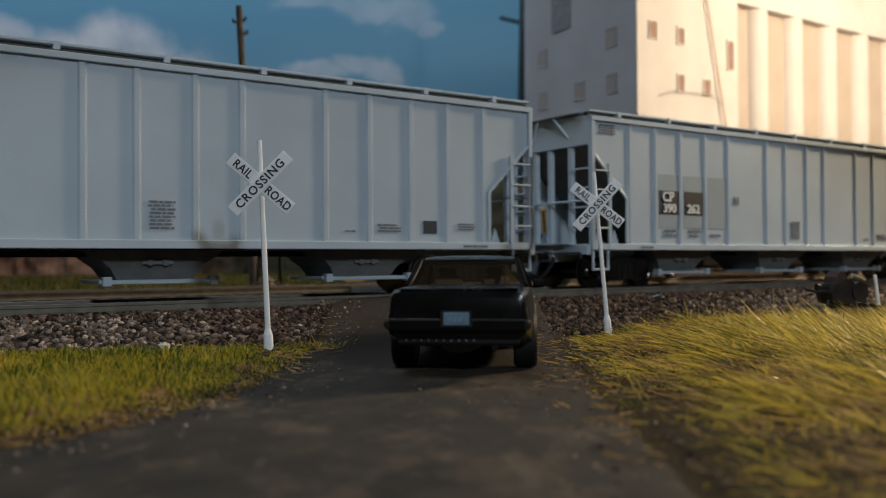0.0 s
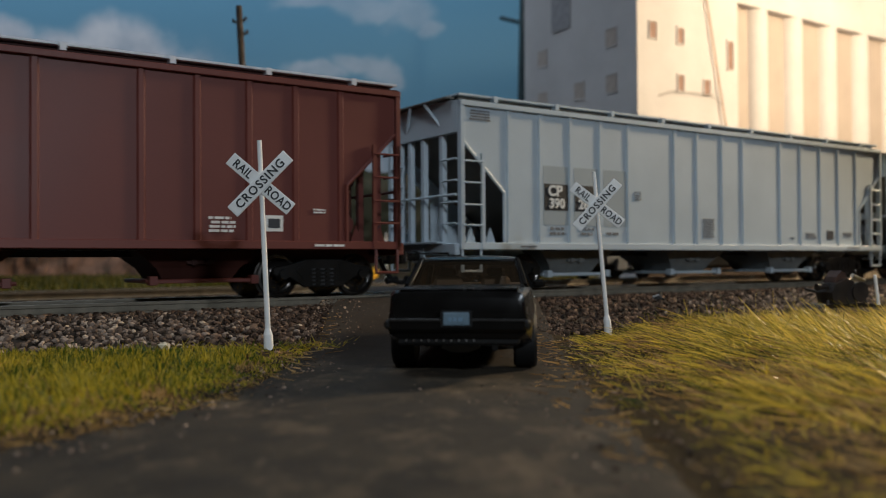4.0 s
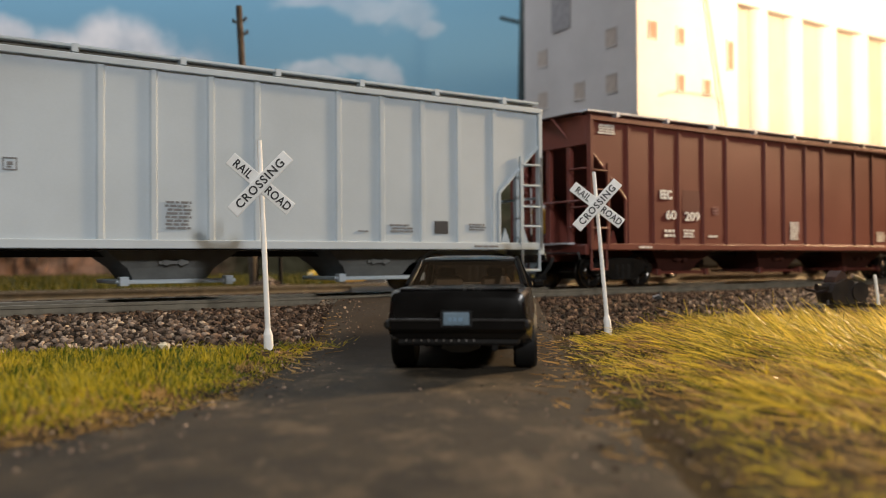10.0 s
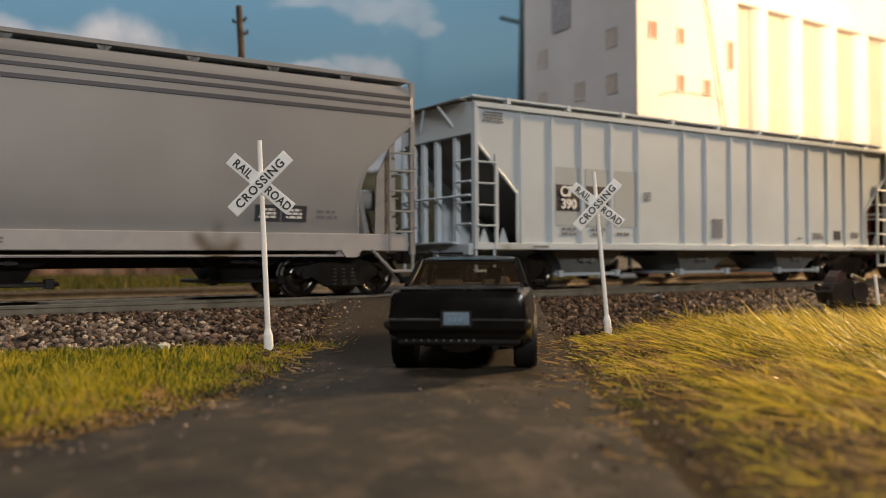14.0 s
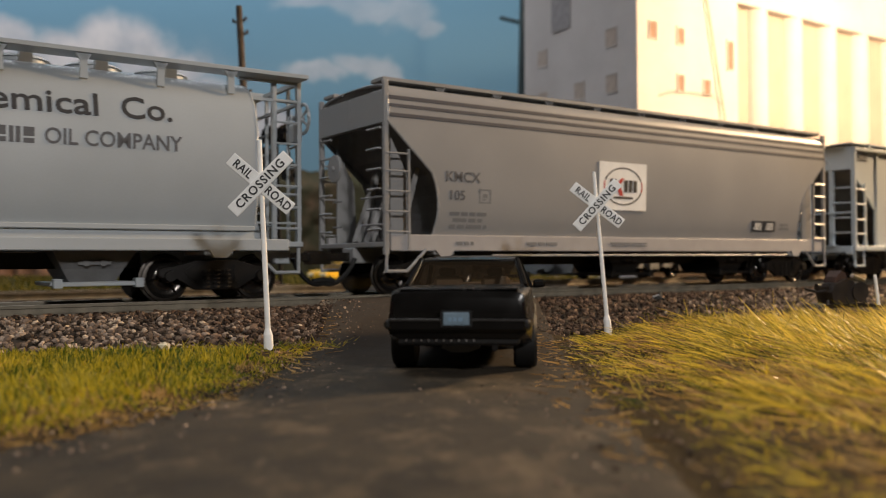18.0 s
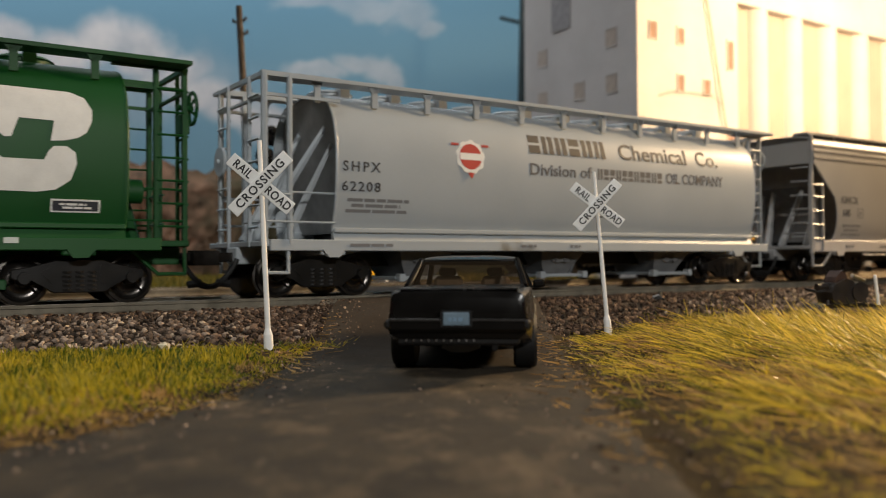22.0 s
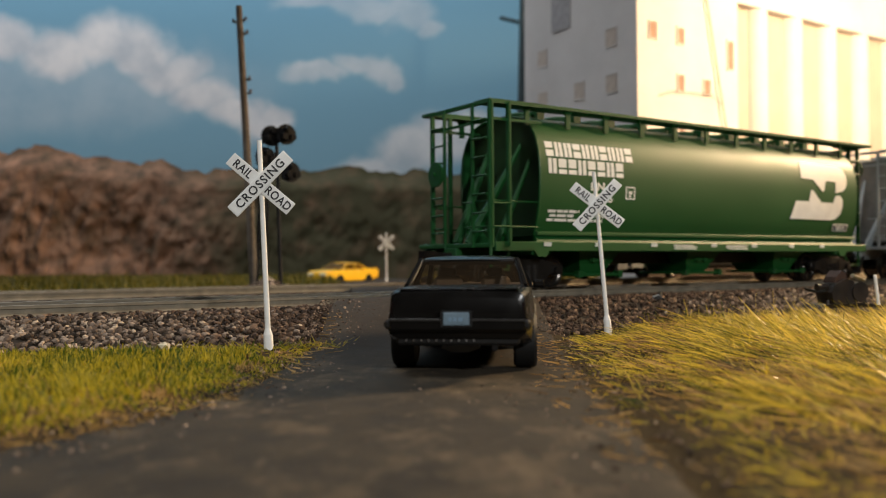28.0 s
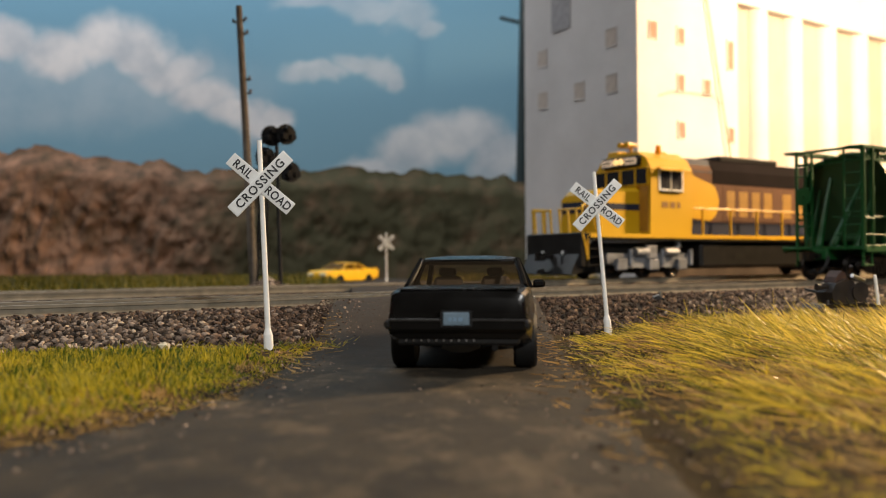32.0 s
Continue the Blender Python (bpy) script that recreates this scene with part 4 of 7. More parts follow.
def build_grass():
    # turf sheets on both sides
    for nm, x0, x1, test, label in (("turf_verge", -26, -1.6, -1, "mossy base of the short turf"), ("rough_verge", 1.2, 26, 1, "brown matted base of the rough grass")):
        bm = bmesh.new()
        n = 120
        xs = [x0 + (x1 - x0) * i / n for i in range(n + 1)]
        ys = [-6 + 0.25 * i for i in range(128)]
        rows = [[bm.verts.new((x, y, turf_z(x, y) - 0.01)) for x in xs] for y in ys]
        for a, b in zip(rows, rows[1:]):
            for i in range(n):
                cx, cy = (a[i].co.x + a[i + 1].co.x) / 2, (a[i].co.y + b[i].co.y) / 2
                l, r = road_edge(cy)
                ok = cx < l + 0.4 if test < 0 else cx > r - 0.4
                if ok and across(cx, cy) < (foot(cx) + 0.15):
                    bm.faces.new((a[i], a[i + 1], b[i + 1], b[i]))
        bmesh.ops.delete(bm, geom=[v for v in bm.verts if not v.link_faces], context="VERTS")
        solid(nm, bm, TURF, label, "turf", kind="structure", smooth=60)
    rnd = random.Random(5)

    def scatter(n, x0, x1, y0, y1, side, limit):
        out = []
        while len(out) < n:
            x, y = rnd.uniform(x0, x1), rnd.uniform(y0, y1)
            l, r = road_edge(y)
            j = 0.25 * noise.noise(Vector((x * 1.3, y * 1.3, 9))) + rnd.gauss(0, 0.07)
            if not (-0.16 < x - 3.05 < 0.16 and 14.9 < y < 16.5) and not (-0.13 < x + 2.55 < 0.13 and 12.0 < y < 12.9) and (x < l + 0.02 + j * 0.8 if side < 0 else x > r + 0.02 + j) and across(x, y) < foot(x) + limit + 0.35 * noise.noise(Vector((x * 1.5, y * 1.5, 4))) and abs(x) < 0.62 * y + 2.0:
                out.append((x, y, turf_z(x, y) - 0.02))
        return out

    def thin_back(x, y):
        return 0.3 + 0.7 * smooth01(0.4, 3.6, foot(x) - across(x, y))

    def edge_of(x, y):
        l, r = road_edge(y)
        return max(l - x, x - r)

    # short turf: thin and brown towards the lane, thickest before the ballast
    short, dead = [], []
    for x, y, z in scatter(62000, -9.5, -1.7, 4.5, 14.5, -1, 0.0):
        d = edge_of(x, y)
        far = foot(x) - across(x, y)
        k = (0.3 + 0.7 * smooth01(0.0, 1.0, d)) * (0.75 + 0.25 * smooth01(0.0, 0.7, far)) * (1.0 + 0.8 * lump(x, y, 2.0, 3))
        brown = smooth01(0.9, 0.0, d) * 0.9 + 0.8 * smooth01(0.0, 0.4, lump(x, y, 2.2, 6)) + 0.5 * smooth01(10.0, 6.5, y)
        (dead if rnd.random() < 0.75 * brown else short).append((x, y, z, max(0.3, k)))
    blades("short_grass", "short yellow-green turf beside the lane", GRASS_SHORT, short, 0.05, 0.21, 0.010, (25, 95), 0.6, 1)
    blades("withered_grass", "short brown withered fibres along the lane's edge", DEAD, dead, 0.04, 0.13, 0.009, (5, 80), 0.4, 11)

    # rough grass: tufts of green between brown matted hollows
    green, brown, mat_green, mat_brown = [], [], [], []
    for x, y, z in scatter(48000, 1.4, 15, 3.0, 20.5, 1, 0.0):
        d = edge_of(x, y)
        g = lump(x, y, 1.6, 12) + rnd.uniform(-0.2, 0.2) + 0.25 * smooth01(12.0, 15.0, y)
        near_post = 1 - smooth01(0.7, 1.8, math.hypot((x - 3.1) * 0.7, y - 15.6))
        low = (0.25 + 0.75 * smooth01(0.2, 1.8, d)) * (1 - 0.75 * near_post) * thin_back(x, y)
        g -= 0.35 * smooth01(12.0, 7.5, y) + 0.5 * near_post
        if g > 0.1:
            green.append((x, y, z, low * (0.6 + 0.8 * min(1.0, g))))
        elif g > -0.2 and rnd.random() < 0.6 or rnd.random() < 0.2:
            (brown if rnd.random() < 0.55 else green).append((x, y, z, low * 0.6))
    blades("rough_grass", "rough yellow-green grass standing in tufts", GRASS_LONG, green, 0.05, 0.25, 0.0075, (10, 88), 0.6, 2)
    blades("dead_grass", "brown dead fibres between the grass tufts", DEAD, brown, 0.05, 0.22, 0.010, (0, 55), 0.6, 12)
    # long strands lying over one another, mostly along the lane's slope
    for x, y, z in scatter(9000, 1.45, 14, 3.0, 19.5, 1, -0.3) + scatter(3600, 1.45, 4.6, 7.0, 16.5, 1, -0.1):
        g = lump(x, y, 1.3, 21) + rnd.uniform(-0.3, 0.3)
        d = edge_of(x, y)
        q = (x + 0.25, y, z + 0.01 + 0.09 * rnd.random() * smooth01(0.1, 1.2, d), 0.4 + 0.6 * smooth01(0.3, 1.8, d))
        g -= 0.2 * smooth01(11.0, 6.5, y)
        if g > 0.0:
            mat_green.append(q)
        elif g > -0.45:
            mat_brown.append(q)
    blades("flattened_grass", "flattened green and straw fibres lying over the turf", GRASS_MAT, mat_green, 0.2, 0.95, 0.0055, (-3, 26), 1.0, 3, 170, 1.35)
    blades("flattened_straw", "flattened brown straw lying over the turf", DEAD, mat_brown, 0.2, 0.8, 0.0055, (-3, 20), 1.0, 13, 172, 1.4)
    # sheaves of golden blades leaning towards the lane, thicker away from it
    lean, stray = [], []
    for x, y, z in scatter(420, 2.6, 14, 3.6, 18.5, 1, -0.2):
        d = edge_of(x, y)
        if rnd.random() > (0.1 + 0.9 * smooth01(1.2, 4.5, d)) * (1.6 * thin_back(x, y) - 0.6):
            continue
        size = rnd.uniform(0.55, 1.0) * (0.55 + 0.45 * smooth01(1.5, 4.5, d)) * thin_back(x, y)
        for _ in range(rnd.randrange(8, 30)):
            a, b = x + rnd.gauss(0, 0.16), y + rnd.gauss(0, 0.16)
            lean.append((a, b, turf_z(a, b) - 0.02, size * rnd.uniform(0.6, 1.15)))
    blades("leaning_grass", "sheaves of long leaning straw-yellow grass", STRAW, lean, 0.35, 1.05, 0.0085, (18, 58), 0.4, 4, 168, 0.42)
    stray = [q + ((0.5 + 0.5 * smooth01(1.0, 4.0, edge_of(q[0], q[1]))) * thin_back(q[0], q[1]),) for q in scatter(3600, 1.8, 15, 3.5, 20.0, 1, -0.1) if rnd.random() < 0.15 + 0.85 * smooth01(0.8, 4.0, edge_of(q[0], q[1]))]
    blades("loose_straw", "single thin straw-yellow blades among the grass", STRAW, stray, 0.15, 0.75, 0.006, (5, 70), 0.6, 24, 172, 0.9)
    tall = [q for q in scatter(300, 2.6, 15, 9.0, 20.0, 1, 0.1) if q[0] > 3.6]
    blades("tall_stems", "tall thin green stems standing in the grass", GRASS_LONG, tall, 0.3, 0.75, 0.006, (55, 105), 0.35, 8)
    far = []
    while len(far) < 16000:
        x, y = rnd.uniform(-34, 8), rnd.uniform(36, 67)
        l, r = road_edge(y)
        if l - 0.3 < x < r + 0.3 or abs(x) > 0.56 * y or across(x, y) < 31:
            continue
        far.append((x, y, lie(x, y) - 0.06))
    blades("far_grass", "yellow-green grass below the rock face, shade put into its colour", GRASS_FAR, far, 0.25, 0.7, 0.035, (50, 90), 0.3, 6)
    tuft = []
    for _ in range(1100):
        t = rnd.random()
        x, y = -4.0 + 2.4 * t + rnd.gauss(0, 0.16), 12.5 + 0.75 * t + rnd.gauss(0, 0.16)
        tuft.append((x, y, lie(x, y) + 0.02, 0.5 + 0.5 * rnd.random()))
    blades("straw_tufts", "olive and straw tufts at the foot of the ballast", GRASS_SHORT, tuft, 0.08, 0.4, 0.007, (0, 45), 0.4, 7)
    strewn = []
    for _ in range(380):
        y = rnd.uniform(5.5, 15.5)
        l, r = road_edge(y)
        x = l + abs(rnd.gauss(0, 0.18)) if rnd.random() < 0.45 else r - abs(rnd.gauss(0, 0.22))
        strewn.append((x, y, road_z(x, y) + 0.01))
    blades("strewn_straw", "loose bits of straw strewn along the lane's edges", DEAD, strewn, 0.05, 0.3, 0.007, (-3, 12), 0.3, 14)


# ---- rolling stock ----
TURNING = []       # (wheelset, its pose at rest)
MOVING = []        # (car, place along the train)


def wheelset_mesh():
    bm = bmesh.new()
    rod(bm, (0, -1.0, 0), (0, 1.0, 0), 0.07, seg=10)
    for sg in (-1, 1):
        prof = ((0.70, 0.455, 1), (0.735, 0.455, 1), (0.74, 0.425, 1), (0.83, 0.418, 1), (0.838, 0.37, 0), (0.81, 0.345, 0), (0.785, 0.29, 0), (0.775, 0.22, 0), (0.79, 0.16, 0), (0.84, 0.12, 0), (0.86, 0.0, 0))
        rings = [[(r * math.cos(2 * math.pi * i / 28), sg * y, r * math.sin(2 * math.pi * i / 28)) for i in range(28)] for y, r, _ in prof[:-1]]
        vs = [[bm.verts.new(p) for p in r] for r in rings]
        for (a, b, q) in zip(vs, vs[1:], prof):
            for i in range(28):
                f = bm.faces.new((a[i], a[(i + 1) % 28], b[(i + 1) % 28], b[i]))
                f.material_index = q[2]
        bm.faces.new(vs[0])
        bm.faces.new(vs[-1])
        # three cast ribs on the outer face
        for k in range(3):
            a = 2 * math.pi * k / 3
            rod(bm, (0.17 * math.cos(a), sg * 0.80, 0.17 * math.sin(a)), (0.32 * math.cos(a), sg * 0.805, 0.32 * math.sin(a)), 0.02, seg=4)
    return finish("wheelset", bm, [WHEEL, TREAD], 50)


WHEELSET = wheelset_mesh()


def truck(parent, x):
    bm = bmesh.new()
    box(bm, -0.28, 0.28, -0.95, 0.95, 0.42, 0.72, bev=0.03)
    t = part("truck", bm, UNDER, parent, "black two-axle freight truck", m=P(x, 0, 0))
    prof = [(-1.08, 0.58), (-1.02, 0.62), (-0.76, 0.62), (-0.40, 0.76), (0.40, 0.76), (0.76, 0.62), (1.02, 0.62), (1.08, 0.58), (1.08, 0.46), (0.98, 0.42), (0.74, 0.44), (0.42, 0.2), (-0.42, 0.2), (-0.74, 0.44), (-0.98, 0.42), (-1.08, 0.46)]
    hole = [(-0.62, 0.55), (-0.42, 0.68), (-0.34, 0.68), (-0.34, 0.36), (-0.42, 0.34)]
    for sg in (-1, 1):
        bm = bmesh.new()
        prism(bm, prof, "xz", sg * 0.98, sg * 1.10)
        bmesh.ops.bevel(bm, geom=list(bm.edges), offset=0.02, segments=1, affect="EDGES")
        for hx in (-1, 1):
            prism(bm, [(hx * a, b) for a, b in hole], "xz", sg * 1.095, sg * 1.115)
            rod(bm, (hx * 0.87, sg * 0.95, 0.46), (hx * 0.87, sg * 1.17, 0.46), 0.13, 0.1, 12)
        for sx in (-0.2, 0.0, 0.2):
            for k in range(5):
                rod(bm, (sx, sg * 1.06, 0.24 + 0.075 * k), (sx, sg * 1.06, 0.275 + 0.075 * k), 0.085, 0.085, 8)
        part("side_frame", bm, UNDER, t, smooth=30)
    for ax in (-0.875, 0.875):
        w = new("wheelset", WHEELSET)
        w.parent = t
        w.matrix_basis = P(ax, 0, 0.418)
        TURNING.append((w, P(ax, 0, 0.418)))
    return t


def coupler(parent, x, sg):
    bm = bmesh.new()
    box(bm, min(x, x + sg * 0.55), max(x, x + sg * 0.55), -0.09, 0.09, 0.72, 0.9, bev=0.02)
    prism(bm, [(x + sg * 0.5, -0.16), (x + sg * 0.8, -0.16), (x + sg * 0.88, -0.02), (x + sg * 0.7, 0.0), (x + sg * 0.7, 0.17), (x + sg * 0.5, 0.17)], "xy", 0.66, 0.94)
    part("coupler", bm, WHEEL, parent, "blackened metal knuckle coupler")
    bm = bmesh.new()
    pts = [(x + sg * (0.05 + 0.78 * t), -0.34 + 0.06 * t, 0.78 - 0.52 * math.sin(math.pi * min(1, t * 0.72)) ** 0.8) for t in [i / 10 for i in range(11)]]
    path(bm, pts, 0.05, 6)
    rod(bm, (x + sg * 0.7, -0.28, pts[-1][2] - 0.02), (x + sg * 0.95, -0.28, pts[-1][2] - 0.05), 0.07, seg=8)
    part("air_hose", bm, RUBBER, parent)


def ladder(parent, x0, x1, y, z0, z1, rungs, paint, post=0.05):
    """A side ladder of two stiles, its rungs parts of their own."""
    bm = bmesh.new()
    box(bm, x0 - post / 2, x0 + post / 2, y - 0.03, y + 0.03, z0, z1)
    box(bm, x1 - post / 2, x1 + post / 2, y - 0.03, y + 0.03, z0, z1)
    ld = part("ladder", bm, paint, parent)
    rg = None
    for z in rungs:
        if rg is None:
            rg = part("rung", rod(bmesh.new(), (x0, 0, 0), (x1, 0, 0), 0.022, seg=6), paint, ld, m=P(0, y - 0.03, z))
        else:
            again(rg, P(0, y - 0.03, z))
    return ld


def stirrup(parent, x0, x1, y, z0, z1, paint):
    bm = bmesh.new()
    path(bm, [(x0, y, z1), (x0, y, z0), (x1, y, z0), (x1, y, z1)], 0.03, 6)
    part("stirrup_step", bm, paint, parent)


def bay(parent, x, paint, half_top, half_bot, ztop, zbot, gate):
    rings = []
    for z, hx, hy in ((ztop, half_top, 0.98), (0.62, half_bot + 0.12, 0.76), (zbot, half_bot, 0.66)):
        rings.append([(x - hx, -hy, z), (x + hx, -hy, z), (x + hx, hy, z), (x - hx, hy, z)])
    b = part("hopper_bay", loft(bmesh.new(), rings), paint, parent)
    bm = bmesh.new()
    box(bm, x - half_bot - 0.28, x + half_bot + 0.28, -0.86, 0.86, zbot - 0.07, zbot, bev=0.012)
    rod(bm, (x - half_bot - 0.3, -0.75, zbot - 0.03), (x + half_bot + 0.5, -0.75, zbot - 0.03), 0.035, seg=8)
    for dx in (-half_bot - 0.2, half_bot + 0.34):
        box(bm, x + dx - 0.07, x + dx + 0.07, -0.92, -0.72, zbot - 0.1, zbot + 0.06, bev=0.01)
    part("outlet_gate", bm, gate, b, "pale sliding outlet gate")
    bm = bmesh.new()
    for dx in (-0.13, 0.13):
        rod(bm, (x + dx, -0.9, 0.72), (x + dx, -0.78, 0.72), 0.06, seg=10)
    box(bm, x - 0.25, x + 0.25, -0.88, -0.78, 0.69, 0.75)
    part("gate_lug", bm, paint, b)


RIBS = tuple(q / 1.088 for q in (1.377, 2.303, 3.247, 4.226, 5.188, 6.895, 7.785, 8.817, 9.701, 11.407, 12.398, 13.382, 14.321, 15.289))


def ribbed_hopper(place, paint, patch, label, writing):
    h = 7.65
    c = thing("hopper_car", P(0, 0, 0), label, "hopper car", "freight train cars")
    MOVING.append((c, place))
    for sg in (-1, 1):
        y0, y1 = (sg * 1.44, sg * 1.475)
        prof = [(-h + 0.02, 4.0), (h - 0.02, 4.0), (h - 0.02, 3.26), (h - 1.13, 2.18), (h - 1.13, 1.0), (-h + 1.13, 1.0), (-h + 1.13, 2.18), (-h + 0.02, 3.26)]
        part("side_sheet", prism(bmesh.new(), prof, "xz", y0, y1), paint, c)
        part("side_sill", cube(-h, h, min(sg * 1.40, sg * 1.55), max(sg * 1.40, sg * 1.55), 0.95, 1.1, 0.012), paint, c)
        part("top_chord", cube(-h, h, min(sg * 1.42, sg * 1.57), max(sg * 1.42, sg * 1.535), 3.95, 4.06, 0.012), paint, c)
        rib = None
        for x in RIBS:
            w = 0.068
            if rib is None:
                bm = bmesh.new()
                prism(bm, [(-w, 0), (w, 0), (w * 0.6, sg * 0.04), (-w * 0.6, sg * 0.04)], "xy", 1.1, 3.95)
                rib = part("rib", bm, paint, c, m=P(x - h, sg * 1.475, 0))
            else:
                again(rib, P(x - h, sg * 1.475, 0))
        for e in (-1, 1):
            bm = cube(min(e * h, e * (h - 0.1)), max(e * h, e * (h - 0.1)), min(sg * 1.42, sg * 1.56), max(sg * 1.42, sg * 1.56), 0.95, 4.05, 0.01)
            part("corner_post", bm, paint, c)
            bm = bmesh.new()
            rod(bm, (e * (h - 0.06), sg * 1.5, 3.24), (e * (h - 1.13), sg * 1.5, 2.16), 0.035, seg=6)
            rod(bm, (e * (h - 1.13), sg * 1.5, 2.18), (e * (h - 1.13), sg * 1.5, 1.05), 0.04, seg=6)
            part("opening_edge", bm, paint, c)
            xs = sorted((e * (h - 0.05), e * (h - 0.56)))
            ladder(c, xs[0], xs[1], sg * 1.53, 0.97, 2.98, (1.46, 1.89, 2.35, 2.8), paint, 0.08)
            stirrup(c, e * (h - 0.06), e * (h - 0.52), sg * 1.5, 0.5, 0.97, paint)
            # jacking pad and gusset plates behind the opening
            bm = bmesh.new()
            for gx in (0.35, 0.85):
                prism(bm, [(e * (h - gx - 0.14), 1.1), (e * (h - gx + 0.1), 1.1), (e * (h - gx - 0.02), 1.42)], "xz", sg * 1.30, sg * 1.36)
            part("gusset", bm, paint, c)
    for e in (-1, 1):
        bm = bmesh.new()
        loft(bm, [[(e * (h - 0.12), y, 3.55), (e * (h - 0.12), y, 3.45), (e * (h - 3.1), y, 0.95), (e * (h - 3.1), y, 1.05)] for y in (-1.43, 1.43)])
        part("slope_sheet", bm, SLOPE if paint is not RED else mat("shadowed_red_slope_sheet", (0.09, 0.026, 0.02), 0.7), c, "sloping end sheet with shade put into its colour")
        part("end_header", cube(min(e * h, e * (h - 0.1)), max(e * h, e * (h - 0.1)), -1.42, 1.42, 3.4, 4.05, 0.012), paint, c)
        for y in (-0.72, 0.05, 0.62, 1.05):
            part("end_post", cube(min(e * (h - 0.03), e * (h - 0.15)), max(e * (h - 0.03), e * (h - 0.15)), y - 0.07, y + 0.07, 1.08, 3.42, 0.01), paint, c)
        part("end_platform", cube(min(e * h, e * (h - 1.3)), max(e * h, e * (h - 1.3)), -1.4, 1.4, 1.0, 1.09, 0.01), paint, c)
        grab = part("grab_iron", rod(bmesh.new(), (0, -0.3, 0), (0, 0.3, 0), 0.025, seg=6), paint, c, m=P(e * (h + 0.02), 1.08, 1.5))
        for k in range(4):
            if k:
                again(grab, P(e * (h + 0.02), 1.08, 1.5 + 0.45 * k))
            again(grab, P(e * (h + 0.02), -1.12, 1.5 + 0.45 * k))
        bm = bmesh.new()
        rod(bm, (e * (h - 0.02), -0.72, 3.6), (e * (h + 0.12), -0.3, 4.12), 0.035, seg=6)
        rod(bm, (e * (h - 0.02), 0.72, 3.6), (e * (h + 0.12), 0.3, 4.12), 0.035, seg=6)
        part("roof_walk_brace", bm, paint, c)
        part("end_cross_rail", rod(bmesh.new(), (e * (h + 0.03), -1.42, 2.1), (e * (h + 0.03), 1.42, 2.1), 0.03, seg=6), paint, c)
        part("end_sill", cube(min(e * (h - 0.02), e * (h + 0.1)), max(e * (h - 0.02), e * (h + 0.1)), -1.48, 1.48, 0.84, 1.08, 0.015), paint, c)
        part("crossover_step", cube(min(e * (h + 0.02), e * (h + 0.24)), max(e * (h + 0.02), e * (h + 0.24)), -1.0, 1.0, 1.085, 1.125, 0.006), GALV if paint is RED else paint, c)
        part("roof_end_walk", cube(min(e * (h - 0.3), e * (h + 0.16)), max(e * (h - 0.3), e * (h + 0.16)), -1.2, 1.2, 4.12, 4.16, 0.006), SHADEDRED if paint is RED else SLOPE, c)
        part("uncoupling_lever", path(bmesh.new(), [(e * (h + 0.2), -1.4, 0.72), (e * (h + 0.2), -1.35, 0.88), (e * (h + 0.22), -0.3, 0.88), (e * (h + 0.32), -0.1, 0.95)], 0.022), UNDER, c)
        part("draft_sill", cube(min(e * (h + 0.12), e * (h - 3.4)), max(e * (h + 0.12), e * (h - 3.4)), -0.24, 0.24, 0.68, 1.0, 0.015), paint, c)
        coupler(c, e * (h + 0.1), e)
        truck(c, e * (h - 1.42))
        if e > 0:
            bm = bmesh.new()
            rod(bm, (h + 0.03, 0.9, 2.6), (h + 0.09, 0.9, 2.6), 0.28, seg=20)
            rod(bm, (h - 0.1, 0.9, 2.6), (h + 0.14, 0.9, 2.6), 0.05, seg=8)
            part("brake_wheel", bm, paint, c)
            part("air_reservoir", rod(bmesh.new(), (h - 0.9, -0.9, 1.45), (h - 0.9, 0.3, 1.45), 0.2, seg=16), paint, c, smooth=40)
    part("center_sill", cube(-h + 3.0, h - 3.0, -0.2, 0.2, 0.82, 1.0), UNDER, c)
    for x in (-4.0, 0.0, 4.0):
        # shade under the side sill is put into the bay's colour
        bay(c, x, SHADEDRED if paint is RED else mat("dull_grey_bay", (0.13, 0.135, 0.13), 0.6), 1.15, 0.62, 0.96, 0.42, paint)
    part("bay_floor", cube(-h + 2.6, h - 2.6, -1.38, 1.38, 0.93, 0.99), UNDER, c)
    # roof, trough hatches and running boards
    bm = bmesh.new()
    prism(bm, [(-1.5, 4.06), (-1.1, 4.1), (0, 4.13), (1.1, 4.1), (1.5, 4.06), (1.5, 4.0), (-1.5, 4.0)], "yz", -h, h)
    part("roof", bm, paint, c)
    part("trough_hatch", cube(-h + 0.5, h - 0.5, -0.35, 0.35, 4.12, 4.24, 0.02), paint, c)
    for sg in (-1, 1):
        board = part("running_board", cube(-h + 0.02, h - 0.02, min(sg * 0.72, sg * 1.46), max(sg * 0.72, sg * 1.46), 4.175, 4.22, 0.006), GALV if paint is RED else paint, c, "expanded-metal running board")
        # dark strip added in place of the shade under the running board
        part("board_support", cube(-h + 0.1, h - 0.1, min(sg * 1.24, sg * 1.32), max(sg * 1.24, sg * 1.32), 4.06, 4.163), SLOPE if paint is not RED else SHADEDRED, c)
        br = None
        for i in range(9):
            x = -h + 0.95 + i * (2 * h - 1.9) / 8
            if br is None:
                br = part("board_bracket", cube(-0.05, 0.05, min(sg * 1.0, sg * 1.475), max(sg * 1.0, sg * 1.475), 4.1, 4.23), GALV if paint is RED else paint, c, m=P(x, 0, 0))
            else:
                again(br, P(x, 0, 0))
    # lettering on the viewed side
    y = -1.482
    writing(c, h, y, patch)
    stretch(c, 1.088, 1.05, -0.045)
    return c


